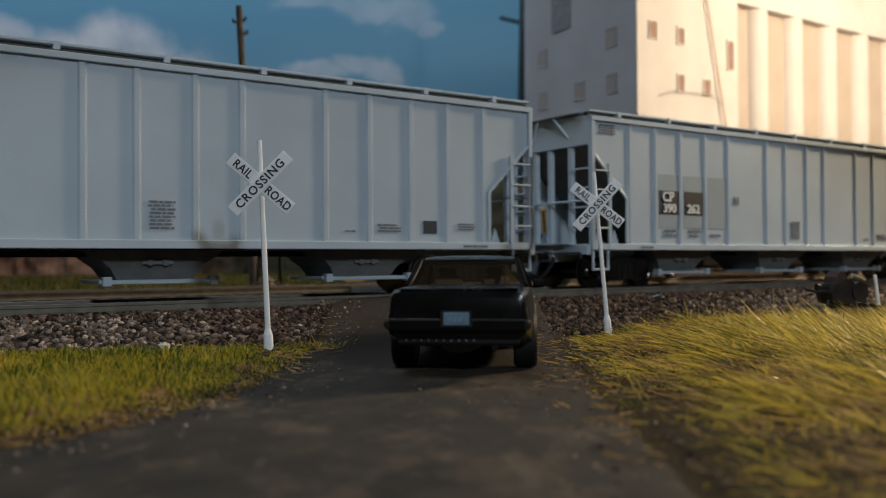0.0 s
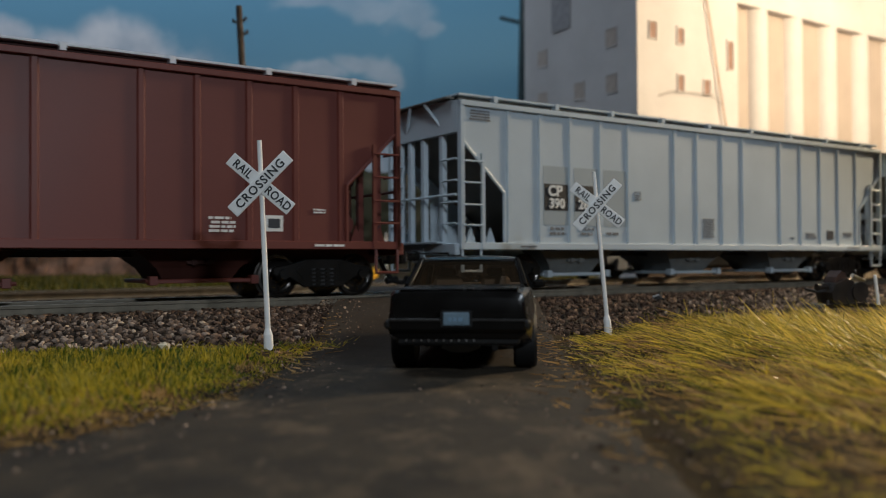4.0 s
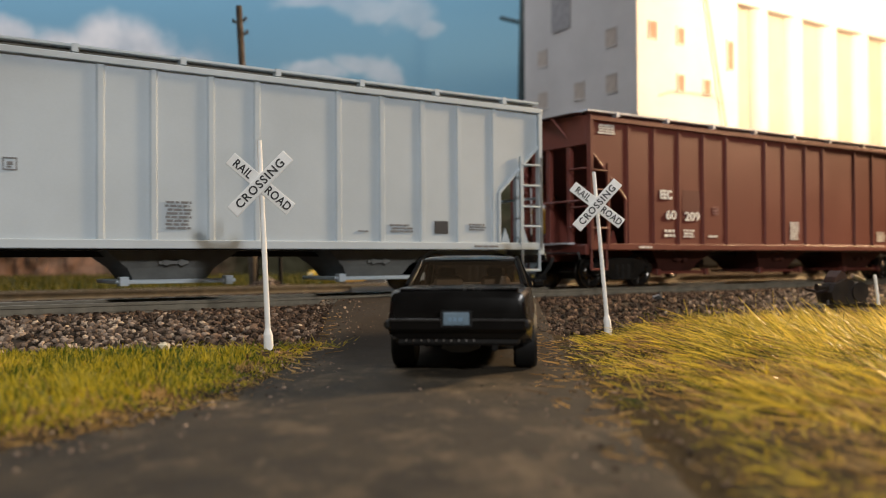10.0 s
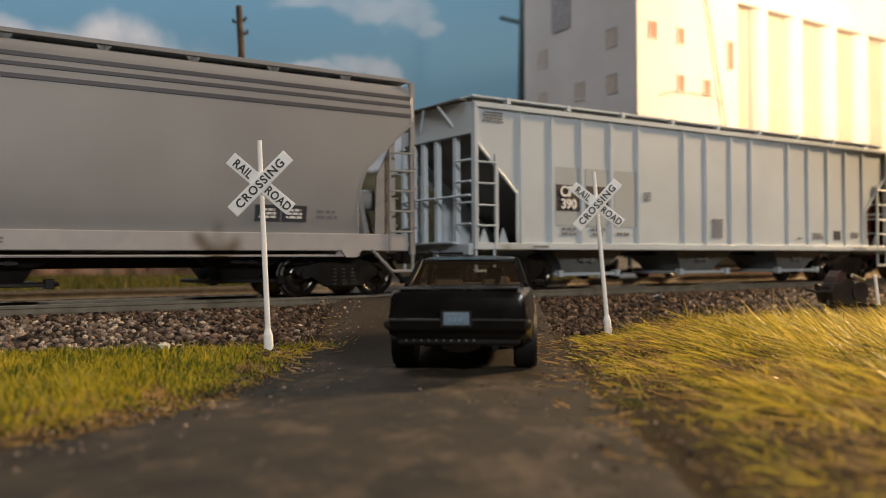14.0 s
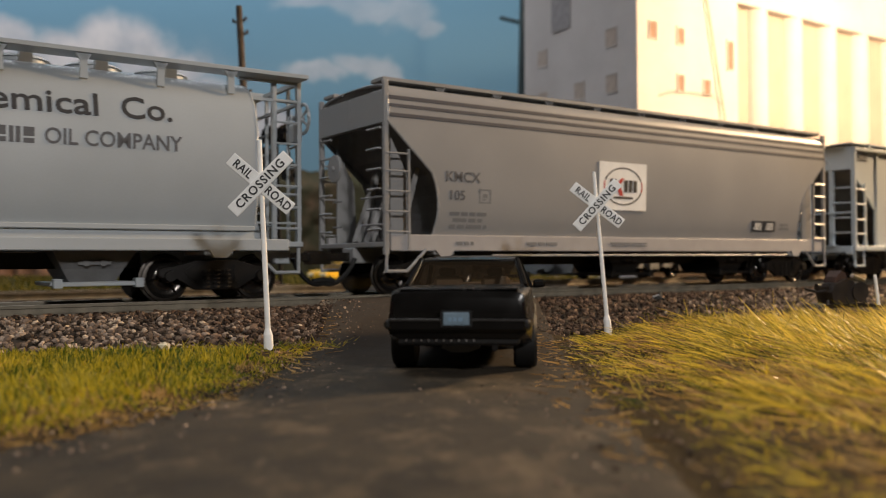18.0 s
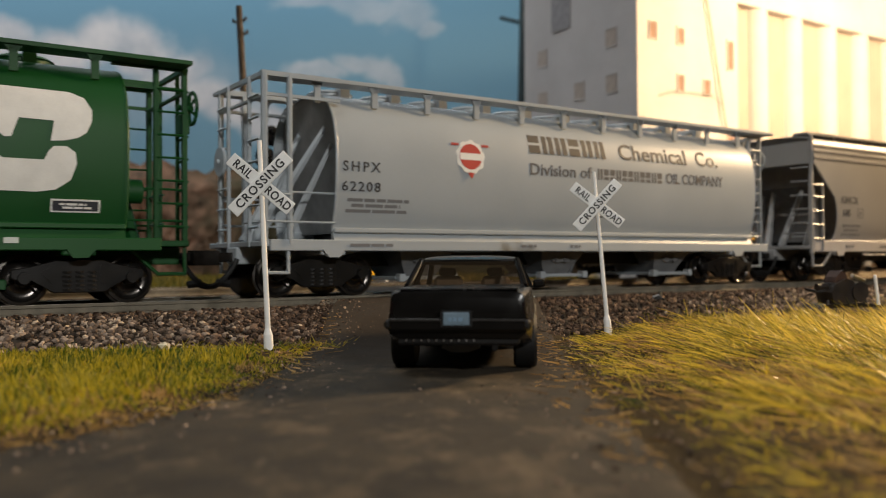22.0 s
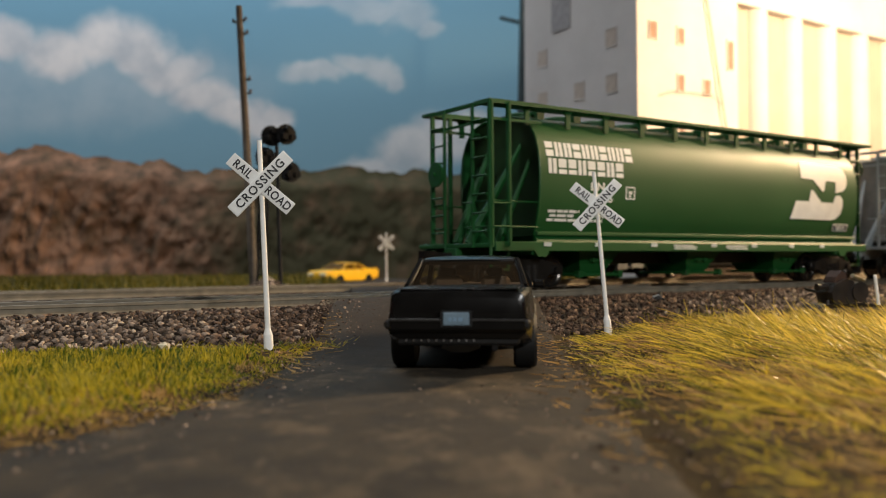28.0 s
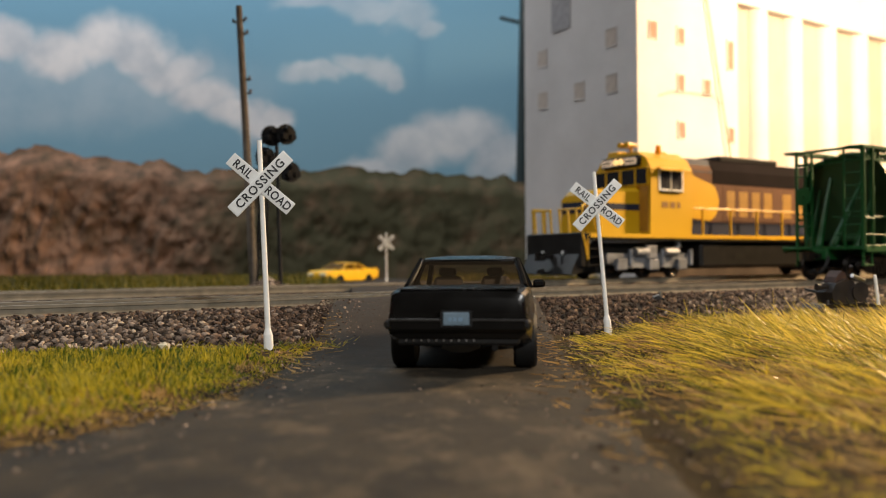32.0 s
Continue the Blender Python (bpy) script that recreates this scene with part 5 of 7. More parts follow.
def cp_writing(number):
    def write(c, h, y, patch):
        for x0, x1 in ((2.2, 2.91), (3.08, 3.8), (3.97, 4.69)):
            part("repaint_patch", cube(x0 - h, x1 - h, y - 0.006, y, 1.5, 2.82), patch, c, "darker grey repainted patch")
        for x0, x1 in ((2.22, 2.9), (3.1, 3.78)):
            part("black_panel", cube(x0 - h, x1 - h, y - 0.012, y - 0.004, 1.83, 2.42), BLACK_LET, c, "black stencil panel")
        letters("CP", 0.33, WHITE_LET, c, 2.52 - h, y - 0.02, 2.26, bold=0.03)
        letters(number[:3], 0.3, WHITE_LET, c, 2.57 - h, y - 0.02, 1.98, bold=0.03)
        letters(number[3:], 0.3, WHITE_LET, c, 3.42 - h, y - 0.02, 1.98, bold=0.03)
        bars(c, FAINT_LET, 2.6 - h, y - 0.008, 1.37, 0.45, 0.22, 2, seed=3)
        bars(c, FAINT_LET, 3.45 - h, y - 0.008, 1.37, 0.45, 0.22, 2, seed=4)
        bars(c, FAINT_LET, 4.25 - h, y - 0.008, 1.33, 0.5, 0.1, 1, seed=5)
        bars(c, FAINT_LET, 0.55 - h, y - 0.008, 3.78, 0.62, 0.24, 4, seed=6)
        bars(c, FAINT_LET, 7.56 - h, y - 0.008, 1.52, 0.45, 0.5, 8, seed=7)
        bars(c, FAINT_LET, 11.82 - h, y - 0.008, 1.37, 0.55, 0.18, 3, seed=8)
        part("stencil_plate", cube(12.58 - h, 12.9 - h, y - 0.008, y, 1.27, 1.53), DARKPLATE, c, "dark blue consolidated stencil plate")
        bars(c, FAINT_LET, 13.6 - h, y - 0.008, 1.42, 0.45, 0.16, 3, seed=9)
        bars(c, FAINT_LET, 11.0 - h, y - 0.008, 1.3, 0.3, 0.05, 1, seed=2)
        ring_mark(c, FAINT_LET, 0.2, P(5.06 - h, y - 0.008, 2.25))
        bars(c, FAINT_LET, 13.8 - h, -1.556, 1.02, 0.7, 0.07, 1, seed=10)
        bars(c, FAINT_LET, 1.75 - h, -1.556, 1.02, 0.5, 0.07, 1, seed=11)
    return write


def eec_writing(c, h, y, patch):
    part("repaint_patch", cube(3.08 - h, 3.72 - h, y - 0.006, y, 1.75, 2.46), patch, c, "darker red repainted patch")
    letters("EEC", 0.3, WHITE_LET, c, 2.49 - h, y - 0.02, 2.31, width=0.82, bold=0.03)
    letters("60", 0.31, WHITE_LET, c, 2.66 - h, y - 0.02, 1.81, bold=0.015, width=1.2)
    letters("209", 0.31, WHITE_LET, c, 3.42 - h, y - 0.02, 1.79, bold=0.015, width=1.2)
    bars(c, WHITE_LET, 2.63 - h, y - 0.008, 1.37, 0.4, 0.22, 2, seed=3)
    bars(c, WHITE_LET, 3.3 - h, y - 0.008, 1.37, 0.42, 0.22, 3, seed=4)
    bars(c, WHITE_LET, 4.21 - h, y - 0.008, 1.31, 0.45, 0.08, 1, seed=5)
    bars(c, WHITE_LET, 0.58 - h, y - 0.008, 3.78, 0.62, 0.24, 4, seed=6)
    bars(c, WHITE_LET, 7.56 - h, y - 0.008, 1.5, 0.42, 0.5, 8, seed=7)
    bars(c, WHITE_LET, 11.82 - h, y - 0.008, 1.38, 0.5, 0.3, 4, seed=8)
    part("stencil_plate", cube(12.58 - h, 12.92 - h, y - 0.008, y, 1.27, 1.56), WHITE_LET, c, "pale stencil plate")
    part("stencil_center", cube(12.64 - h, 12.86 - h, y - 0.014, y - 0.006, 1.33, 1.5), DARKPLATE, c)
    bars(c, WHITE_LET, 13.62 - h, y - 0.008, 1.66, 0.28, 0.1, 2, seed=9)
    ring_mark(c, mat("faded_pink_mark", (0.3, 0.16, 0.15), 0.6), 0.2, P(4.3 - h, y - 0.008, 1.97))
    bars(c, WHITE_LET, 13.8 - h, -1.556, 1.02, 0.7, 0.07, 1, seed=10)
    bars(c, WHITE_LET, 1.75 - h, -1.556, 1.02, 0.5, 0.07, 1, seed=11)


def round_profile(style):
    """Half section (y, z) from sill to roof."""
    if style == "flat":
        pts = [(1.36, 1.24), (1.46, 1.6), (1.52, 2.1), (1.545, 2.7), (1.545, 3.2), (1.535, 3.6), (1.515, 3.9), (1.47, 4.08), (1.3, 4.2), (0.7, 4.27), (0.0, 4.29)]
    else:
        pts = [(1.34, 1.30), (1.46, 1.65), (1.535, 2.05), (1.565, 2.45), (1.56, 2.85), (1.50, 3.22), (1.38, 3.52), (1.16, 3.78), (0.86, 3.94), (0.42, 4.02), (0.0, 4.04)]
    ext = [tuple(2 * a - b for a, b in zip(pts[0], pts[1]))] + pts + [(-pts[-2][0], pts[-2][1])]
    fine = []
    for a, b, c, d in zip(ext, ext[1:], ext[2:], ext[3:]):
        for t in (0.0, 0.34, 0.67):
            fine.append(tuple(0.5 * (2 * q + (r - p) * t + (2 * p - 5 * q + 4 * r - s) * t * t + (3 * q - p - 3 * r + s) * t ** 3) for p, q, r, s in zip(a, b, c, d)))
    return fine + [pts[-1]]


def skin_y(style, z):
    pts = round_profile(style)
    for (ya, za), (yb, zb) in zip(pts, pts[1:]):
        if za <= z <= zb:
            return ya + (yb - ya) * (z - za) / (zb - za)
    return pts[0][0]


def on_skin(style, x, z, lift=0.017):
    """A pose on the viewed skin, leaning with it."""
    dy = skin_y(style, z + 0.08) - skin_y(style, z - 0.08)
    return P(x, -skin_y(style, z) - lift, z, math.degrees(math.atan2(dy, 0.16)), 0, 0)


def round_hopper(place, half, inset, style, paint, sill_paint, label, writing, cage, board_z, lead=0.0):
    """inset: how far the shell stands in at the trailing and the leading end; lead: how far the leading cage stands out."""
    c = thing("hopper_car", P(0, 0, 0), label, "hopper car", "freight train cars")
    MOVING.append((c, place))
    h = half
    prof = round_profile(style)
    full = [(-y, z) for y, z in prof] + [(y, z) for y, z in prof[-2::-1]]
    n = len(full)

    def cut(z, e=-1):
        # how far the skin's edge stands in from the car's end at a height
        if style == "flat":
            if z >= 3.46:
                return 0.08
            if z >= 2.5:
                return 0.08 + 1.0 * (3.46 - z) / 0.96
            return 1.08 + 0.16 * math.sin(math.pi * (2.5 - z) / 1.26 * 0.85) ** 0.8
        return inset[(e + 1) // 2]
    bm = bmesh.new()
    xs = [0.0, 1.0] if style == "flat" else [0.0, 0.33, 0.335, 0.665, 0.67, 1.0]
    rings = []
    for f in xs:
        ring = []
        for y, z in full:
            x0, x1 = -h + cut(z, -1), h - cut(z, 1)
            ring.append((x0 + (x1 - x0) * f, y, z))
        rings.append(ring)
    for ra, rb in zip(rings, rings[1:]):
        va, vb = [bm.verts.new(p) for p in ra], [bm.verts.new(p) for p in rb]
        for i in range(n - 1):
            bm.faces.new((va[i], va[i + 1], vb[i + 1], vb[i]))
    bmesh.ops.remove_doubles(bm, verts=bm.verts, dist=0.0005)
    bmesh.ops.solidify(bm, geom=list(bm.faces), thickness=0.02)
    part("body_shell", bm, paint, c, smooth=35)
    for e in (-1, 1):
        # sloping end sheet set inside the shell
        bm = bmesh.new()
        ring = []
        for y, z in full:
            d = cut(z, e) + 0.03 + (0.5 if style != "flat" else 0.2) * (4.1 - z) / 2.8
            ring.append(bm.verts.new((e * (h - d), y * 0.985, z - 0.01)))
        bm.faces.new(ring)
        bm.normal_update()
        bmesh.ops.triangulate(bm, faces=bm.faces)
        # each car's paint darkened by the shade inside its end
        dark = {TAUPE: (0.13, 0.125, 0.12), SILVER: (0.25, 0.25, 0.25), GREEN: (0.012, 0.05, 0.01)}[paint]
        part("end_sheet", bm, mat("shaded_end_sheet", dark, 0.65, vary=0.25), c, "sloping end sheet with shade put into its colour")
        for sg in (-1, 1):
            bm = bmesh.new()
            pts = [(e * (h - cut(z, e)), sg * y, z) for y, z in prof[:-2]]
            path(bm, pts, 0.03, 6)
            part("shell_rim", bm, paint, c)
        bm = bmesh.new()
        for sg in (-1, 1):
            rod(bm, (e * (h - 0.3), sg * 0.25, 1.1), (e * (h - inset[(e + 1) // 2] - 0.2), sg * 0.62, 3.4), 0.12, 0.05, seg=6)
            rod(bm, (e * (h - 0.7), sg * 0.8, 1.1), (e * (h - inset[(e + 1) // 2] - 0.15), sg * 1.0, 3.0), 0.1, 0.04, seg=6)
        part("end_brace", bm, paint, c)
    # sills
    for sg in (-1, 1):
        part("side_sill", cube(-h + 0.15, h - 0.15, min(sg * 1.36, sg * 1.5), max(sg * 1.36, sg * 1.5), 0.92, 1.13 if style != "flat" else 1.25, 0.015), sill_paint, c)
        if style != "flat":
            part("sill_ledge", cube(-h + inset[0], h - inset[1], min(sg * 1.3, sg * 1.46), max(sg * 1.3, sg * 1.46), 1.27, 1.36, 0.015), paint, c)
            part("lower_shell", prism(bmesh.new(), [(sg * 1.44, 1.12), (sg * 1.36, 1.29), (sg * 1.3, 1.29), (sg * 1.3, 1.12)], "yz", -h + inset[0], h - inset[1]), paint, c)
        else:
            part("sill_pipe", rod(bmesh.new(), (-h + 2.6, sg * 1.45, 0.83), (h - 1.2, sg * 1.45, 0.83), 0.025, seg=6), sill_paint, c)
    part("bay_floor", cube(-h + inset[0] + 0.8, h - inset[0] - 0.8, -1.34, 1.34, 0.98, 1.3), UNDER if paint is not GREEN else GREEN, c)
    for x in (-3.9, 0.0, 3.9) if style == "flat" else (-3.4, 0.25, 3.85):
        # the silver car's bays are coloured darker for the sill's shade
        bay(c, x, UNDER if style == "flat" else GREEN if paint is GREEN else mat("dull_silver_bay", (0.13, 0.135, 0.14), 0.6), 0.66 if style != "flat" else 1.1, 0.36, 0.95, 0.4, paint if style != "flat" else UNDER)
    part("center_sill", cube(-h + 2.2, h - 2.2, -0.2, 0.2, 0.62, 0.9), UNDER, c)
    for e in (-1, 1):
        hx = h + (lead if e > 0 else 0.0)           # the end of the platform and cage
        side = inset[(e + 1) // 2] + hx - h
        part("end_platform", cube(min(e * hx, e * (h - 1.9)), max(e * hx, e * (h - 1.9)), -1.45 if e < 0 or not cage else -1.0, 1.45, 1.0, 1.1, 0.012), paint, c)
        part("draft_sill", cube(min(e * (hx + 0.05), e * (h - 2.4)), max(e * (hx + 0.05), e * (h - 2.4)), -0.26, 0.26, 0.68, 1.0, 0.02), paint, c)
        part("bolster", cube(min(e * (h - 1.15), e * (h - 1.65)), max(e * (h - 1.15), e * (h - 1.65)), -1.45, 1.45, 0.84, 1.0, 0.02), paint, c)
        part("jacking_pad", prism(bmesh.new(), [(e * (h - 1.15), 0.95), (e * (h - 1.6), 0.95), (e * (h - 1.5), 0.8), (e * (h - 1.28), 0.8)], "xz", -1.52, -1.4), sill_paint, c)
        coupler(c, e * hx, e)
        truck(c, e * (h - 1.33))
        for sg in (-1, 1):
            top = board_z - 0.05
            yc = sg * (1.46 if sg == e else 0.88)         # the cage is narrower on one side
            if cage:
                for x in (hx - 0.05, hx - 0.53):
                    part("corner_post", cube(e * x - 0.045, e * x + 0.045, yc - 0.045, yc + 0.045, 1.0, top, 0.008), paint, c)
                bm = bmesh.new()
                box(bm, min(e * hx, e * (hx - side - 0.1)), max(e * hx, e * (hx - side - 0.1)), yc - 0.05, yc + 0.05, top - 0.06, top + 0.03)
                box(bm, min(e * hx, e * (hx - side - 0.1)), max(e * hx, e * (hx - side - 0.1)), yc - 0.03, yc + 0.03, top - 0.42, top - 0.36)
                box(bm, e * (hx - 0.05) - 0.04, e * (hx - 0.05) + 0.04, min(0, yc), max(0, yc), top - 0.06, top + 0.02)
                box(bm, e * (hx - 0.05) - 0.03, e * (hx - 0.05) + 0.03, min(0, yc), max(0, yc), top - 0.45, top - 0.4)
                part("cage_rail", bm, paint, c)
                xs = sorted((e * (hx - 0.07), e * (hx - 0.53)))
                ladder(c, xs[0], xs[1], yc + sg * 0.04, 1.05, top, [1.35 + 0.4 * k for k in range(7)] if e > 0 else (1.45, 1.95), paint)
                bm = bmesh.new()
                for k in range(7):
                    rod(bm, (e * (hx + 0.02), yc - sg * 0.58, 1.35 + 0.4 * k), (e * (hx + 0.02), yc - sg * 0.04, 1.35 + 0.4 * k), 0.025, seg=6)
                box(bm, e * hx - 0.03, e * hx + 0.03, yc - sg * 0.6 - 0.03, yc - sg * 0.6 + 0.03, 1.0, top)
                part("end_ladder", bm, paint, c)
            else:
                xs = sorted((e * (h - 0.04), e * (h - 0.55)))
                part("corner_post", cube(e * (h - 0.05) - 0.05, e * (h - 0.05) + 0.05, sg * 1.48 - 0.05, sg * 1.48 + 0.05, 0.85, 4.28, 0.01), paint, c)
                ladder(c, xs[0], xs[1], sg * 1.5, 0.95, 2.95, (1.3, 1.7, 2.1, 2.5, 2.85), paint)
                grab = part("grab_iron", rod(bmesh.new(), (0, -0.28, 0), (0, 0.28, 0), 0.025, seg=6), paint, c, m=P(e * (h + 0.02), sg * 1.12, 1.35))
                for k in range(1, 6):
                    again(grab, P(e * (h + 0.02), sg * 1.12, 1.35 + 0.4 * k))
                part("inner_brace", prism(bmesh.new(), [(e * (h - 0.28), 1.1), (e * (h - 0.75), 1.1), (e * (h - 0.7), 2.4), (e * (h - 0.3), 3.2)], "xz", sg * 1.2, sg * 1.24), paint, c)
                part("end_header", cube(min(e * h, e * (h - 0.1)), max(e * h, e * (h - 0.1)), min(0, sg * 1.42), max(0, sg * 1.42), 3.45, 4.1, 0.01), paint, c)
            bm = bmesh.new()
            ys = yc if cage else sg * 1.5
            path(bm, [(e * (hx - 0.05), ys, 1.0), (e * (hx - 0.05), ys, 0.52), (e * (hx - 0.5), ys, 0.52), (e * (hx - 0.95 if style == "flat" or e > 0 else hx - 0.5), ys, 0.95)], 0.033, 6)
            part("stirrup_step", bm, paint, c)
            bm = bmesh.new()
            for z in (1.45, 2.0):
                rod(bm, (e * (hx - 0.05), sg * 0.45, z), (e * (hx - 0.05), yc, z), 0.022, seg=6)
                if cage:
                    rod(bm, (e * (hx - 0.05), yc, z), (e * (hx - side), yc, z), 0.022, seg=6)
            part("handrail", bm, paint, c)
    # brake gear at the trailing end
    bm = bmesh.new()
    rod(bm, (-h - 0.1, 0.55, 2.7), (-h - 0.04, 0.55, 2.7), 0.29, seg=20)
    rod(bm, (-h - 0.15, 0.55, 2.7), (-h + 0.1, 0.55, 2.7), 0.05, seg=8)
    part("brake_wheel", bm, paint, c)
    part("air_reservoir", rod(bmesh.new(), (h - 1.15, -0.75, 1.95), (h - 0.3, -0.75, 1.95), 0.21, seg=18), paint, c, smooth=40)
    part("brake_cylinder", rod(bmesh.new(), (h - 1.3, -0.6, 1.45), (h - 0.7, -0.6, 1.35), 0.2, 0.1, seg=14), paint, c, smooth=40)
    if cage:
        bm = bmesh.new()
        for k in range(20):
            a, b = 2 * math.pi * k / 20, 2 * math.pi * (k + 1) / 20
            rod(bm, (h + lead + 0.16, -0.62 + 0.29 * math.cos(a), 3.5 + 0.29 * math.sin(a)), (h + lead + 0.16, -0.62 + 0.29 * math.cos(b), 3.5 + 0.29 * math.sin(b)), 0.035, seg=5)
        for k in range(5):
            a = 2 * math.pi * k / 5
            rod(bm, (h + lead + 0.12, -0.62, 3.5), (h + lead + 0.16, -0.62 + 0.28 * math.cos(a), 3.5 + 0.28 * math.sin(a)), 0.025, seg=5)
        rod(bm, (h + lead - 0.1, -0.62, 3.5), (h + lead + 0.18, -0.62, 3.5), 0.05, seg=8)
        part("brake_wheel", bm, paint, c)
        part("brake_housing", cube(h + lead - 0.08, h + lead + 0.08, -0.79, -0.45, 3.0, 3.38, 0.03), paint, c)
    # running boards on stanchions
    for sg in (-1, 1):
        yb = sg * 1.12
        part("running_board", cube(-h + 0.05, h + lead - 0.05, yb - 0.27, yb + 0.25, board_z - 0.075, board_z, 0.006), paint, c, "raised running board")
        st = None
        k, gap = (9, 1.4) if style == "flat" else (11, 1.14)
        for i in range(k):
            x = -h + gap + i * (2 * h - 2 * gap) / (k - 1)
            zs = 3.72 if style != "flat" else 4.1
            bm = bmesh.new()
            if st is None:
                box(bm, -0.06, 0.06, yb - 0.22 if sg < 0 else yb + 0.16, yb - 0.16 if sg < 0 else yb + 0.22, zs, board_z - 0.04)
                prism(bm, [(-0.14, board_z - 0.05), (0.14, board_z - 0.05), (0.05, board_z - 0.2), (-0.05, board_z - 0.2)], "xz", yb - 0.22 if sg < 0 else yb + 0.16, yb - 0.16 if sg < 0 else yb + 0.22)
                st = part("stanchion", bm, paint, c, m=P(x, 0, 0))
            else:
                bm.free()
                again(st, P(x, 0, 0))
    hz = 4.02 if style != "flat" else 4.2
    hatch = None
    for i in range(10):
        x = -h + 2.0 + i * (2 * h - 4.0) / 9
        if hatch is None:
            bm = bmesh.new()
            rod(bm, (0, 0, hz - 0.1), (0, 0, hz + 0.12), 0.42, seg=24)
            rod(bm, (0, 0, hz + 0.12), (0, 0, hz + 0.17), 0.47, 0.4, seg=24)
            box(bm, -0.06, 0.06, -0.62, 0.62, hz + 0.12, hz + 0.19)
            box(bm, -0.1, 0.1, -0.72, -0.58, hz - 0.12, hz + 0.16)
            hatch = part("roof_hatch", bm, paint, c, m=P(x, 0, 0))
        else:
            again(hatch, P(x, 0, 0))
    writing(c, h, style)
    stretch(c, 1.085, 1.05, -0.045)
    return c


def ring_mark(parent, material, size, m):
    """A small square outline with a short bar in it."""
    bm = bmesh.new()
    r, w = size / 2, size * 0.1
    for x0, x1, z0, z1 in ((-r, r, r - w, r), (-r, r, -r, w - r), (-r, w - r, w - r, r - w), (r - w, r, w - r, r - w), (-r * 0.4, r * 0.4, -w, w * 1.6), (-r * 0.4, r * 0.2, -r * 0.6, -r * 0.35)):
        box(bm, x0, x1, -0.006, 0.006, z0, z1)
    part("square_mark", bm, material, parent, m=m)


def km_writing(c, h, style):
    for z, w in ((3.95, 0.04), (3.79, 0.035), (3.60, 0.04)):
        part("roof_edge_stripe", cube(-h + 0.1, h - 0.1, -skin_y(style, z) - 0.035, -skin_y(style, z) + 0.02, z - w, z + w, 0.008), STRIPE, c, "dark grey lengthwise rib")
    letters("KMCX", 0.3, GREY_LET, c, 0, 0, 0, m=on_skin(style, 1.8 - h, 2.44), bold=0.01)
    letters("105", 0.28, GREY_LET, c, 0, 0, 0, m=on_skin(style, 1.66 - h, 2.06), bold=0.01)
    ring_mark(c, FAINT_LET, 0.3, on_skin(style, 2.36 - h, 2.07))
    bars(c, FAINT_LET, 0, 0, 0, 1.0, 0.4, 3, seed=4, m=on_skin(style, 1.98 - h, 1.56))
    sq = part("emblem_square", cube(-0.75, 0.75, -0.008, 0.008, -0.56, 0.56), WHITE, c, "white square with a red and black emblem", m=on_skin(style, 6.28 - h, 2.45, 0.026))
    for a0, a1, paint in ((18, 162, BLACK_LET), (165, 195, RED_LOGO), (198, 342, BLACK_LET), (345, 375, RED_LOGO)):
        outer = [(x * 0.62, z * 0.45) for x, z in arc_pts(0, 0, 1.0, a0, a1, 14)]
        inner = [(x * 0.58, z * 0.415) for x, z in arc_pts(0, 0, 1.0, a1, a0, 14)]
        part("emblem_arc", prism(bmesh.new(), outer + inner, "xz", -0.012, 0.0), paint, sq)
    bm = bmesh.new()
    box(bm, -0.42, -0.24, -0.02, -0.008, -0.13, 0.17)
    for xa in (0.02, 0.17, 0.32):
        box(bm, xa, xa + 0.11, -0.02, -0.008, -0.13, 0.15)
    box(bm, -0.3, 0.3, -0.02, -0.008, -0.29, -0.24)
    part("emblem_bars", bm, BLACK_LET, sq)
    part("emblem_chevron", prism(bmesh.new(), [(-0.24, 0.02), (-0.08, 0.19), (0.02, 0.19), (-0.12, 0.02), (0.0, -0.22), (-0.12, -0.22)], "xz", -0.024, -0.01), RED_LOGO, sq)
    for x in (11.25, 11.75):
        sp = part("stencil_plate", cube(-0.235, 0.235, -0.012, 0.012, -0.15, 0.15), DARKPLATE, c, "dark stencil plate", m=on_skin(style, x - h, 1.6, 0.03))
        bars(sp, WHITE_LET, 0, 0, 0, 0.32, 0.2, 3, seed=int(x), m=P(0, -0.014, 0))
    bars(c, FAINT_LET, 0, 0, 0, 0.5, 0.2, 2, seed=6, m=on_skin(style, 12.4 - h, 1.6))
    for x, w in ((1.9, 0.6), (3.9, 1.0), (6.6, 1.4)):
        bars(c, FAINT_LET, x - h, -1.508, 1.08, w, 0.12, 1 if x < 5 else 2, seed=int(w * 10))


CUTS = (((0.0, 1.0, 0.44, 0.58),), ((0.4, 0.58, 0.0, 1.0),), ((0.0, 1.0, 0.3, 0.42),))


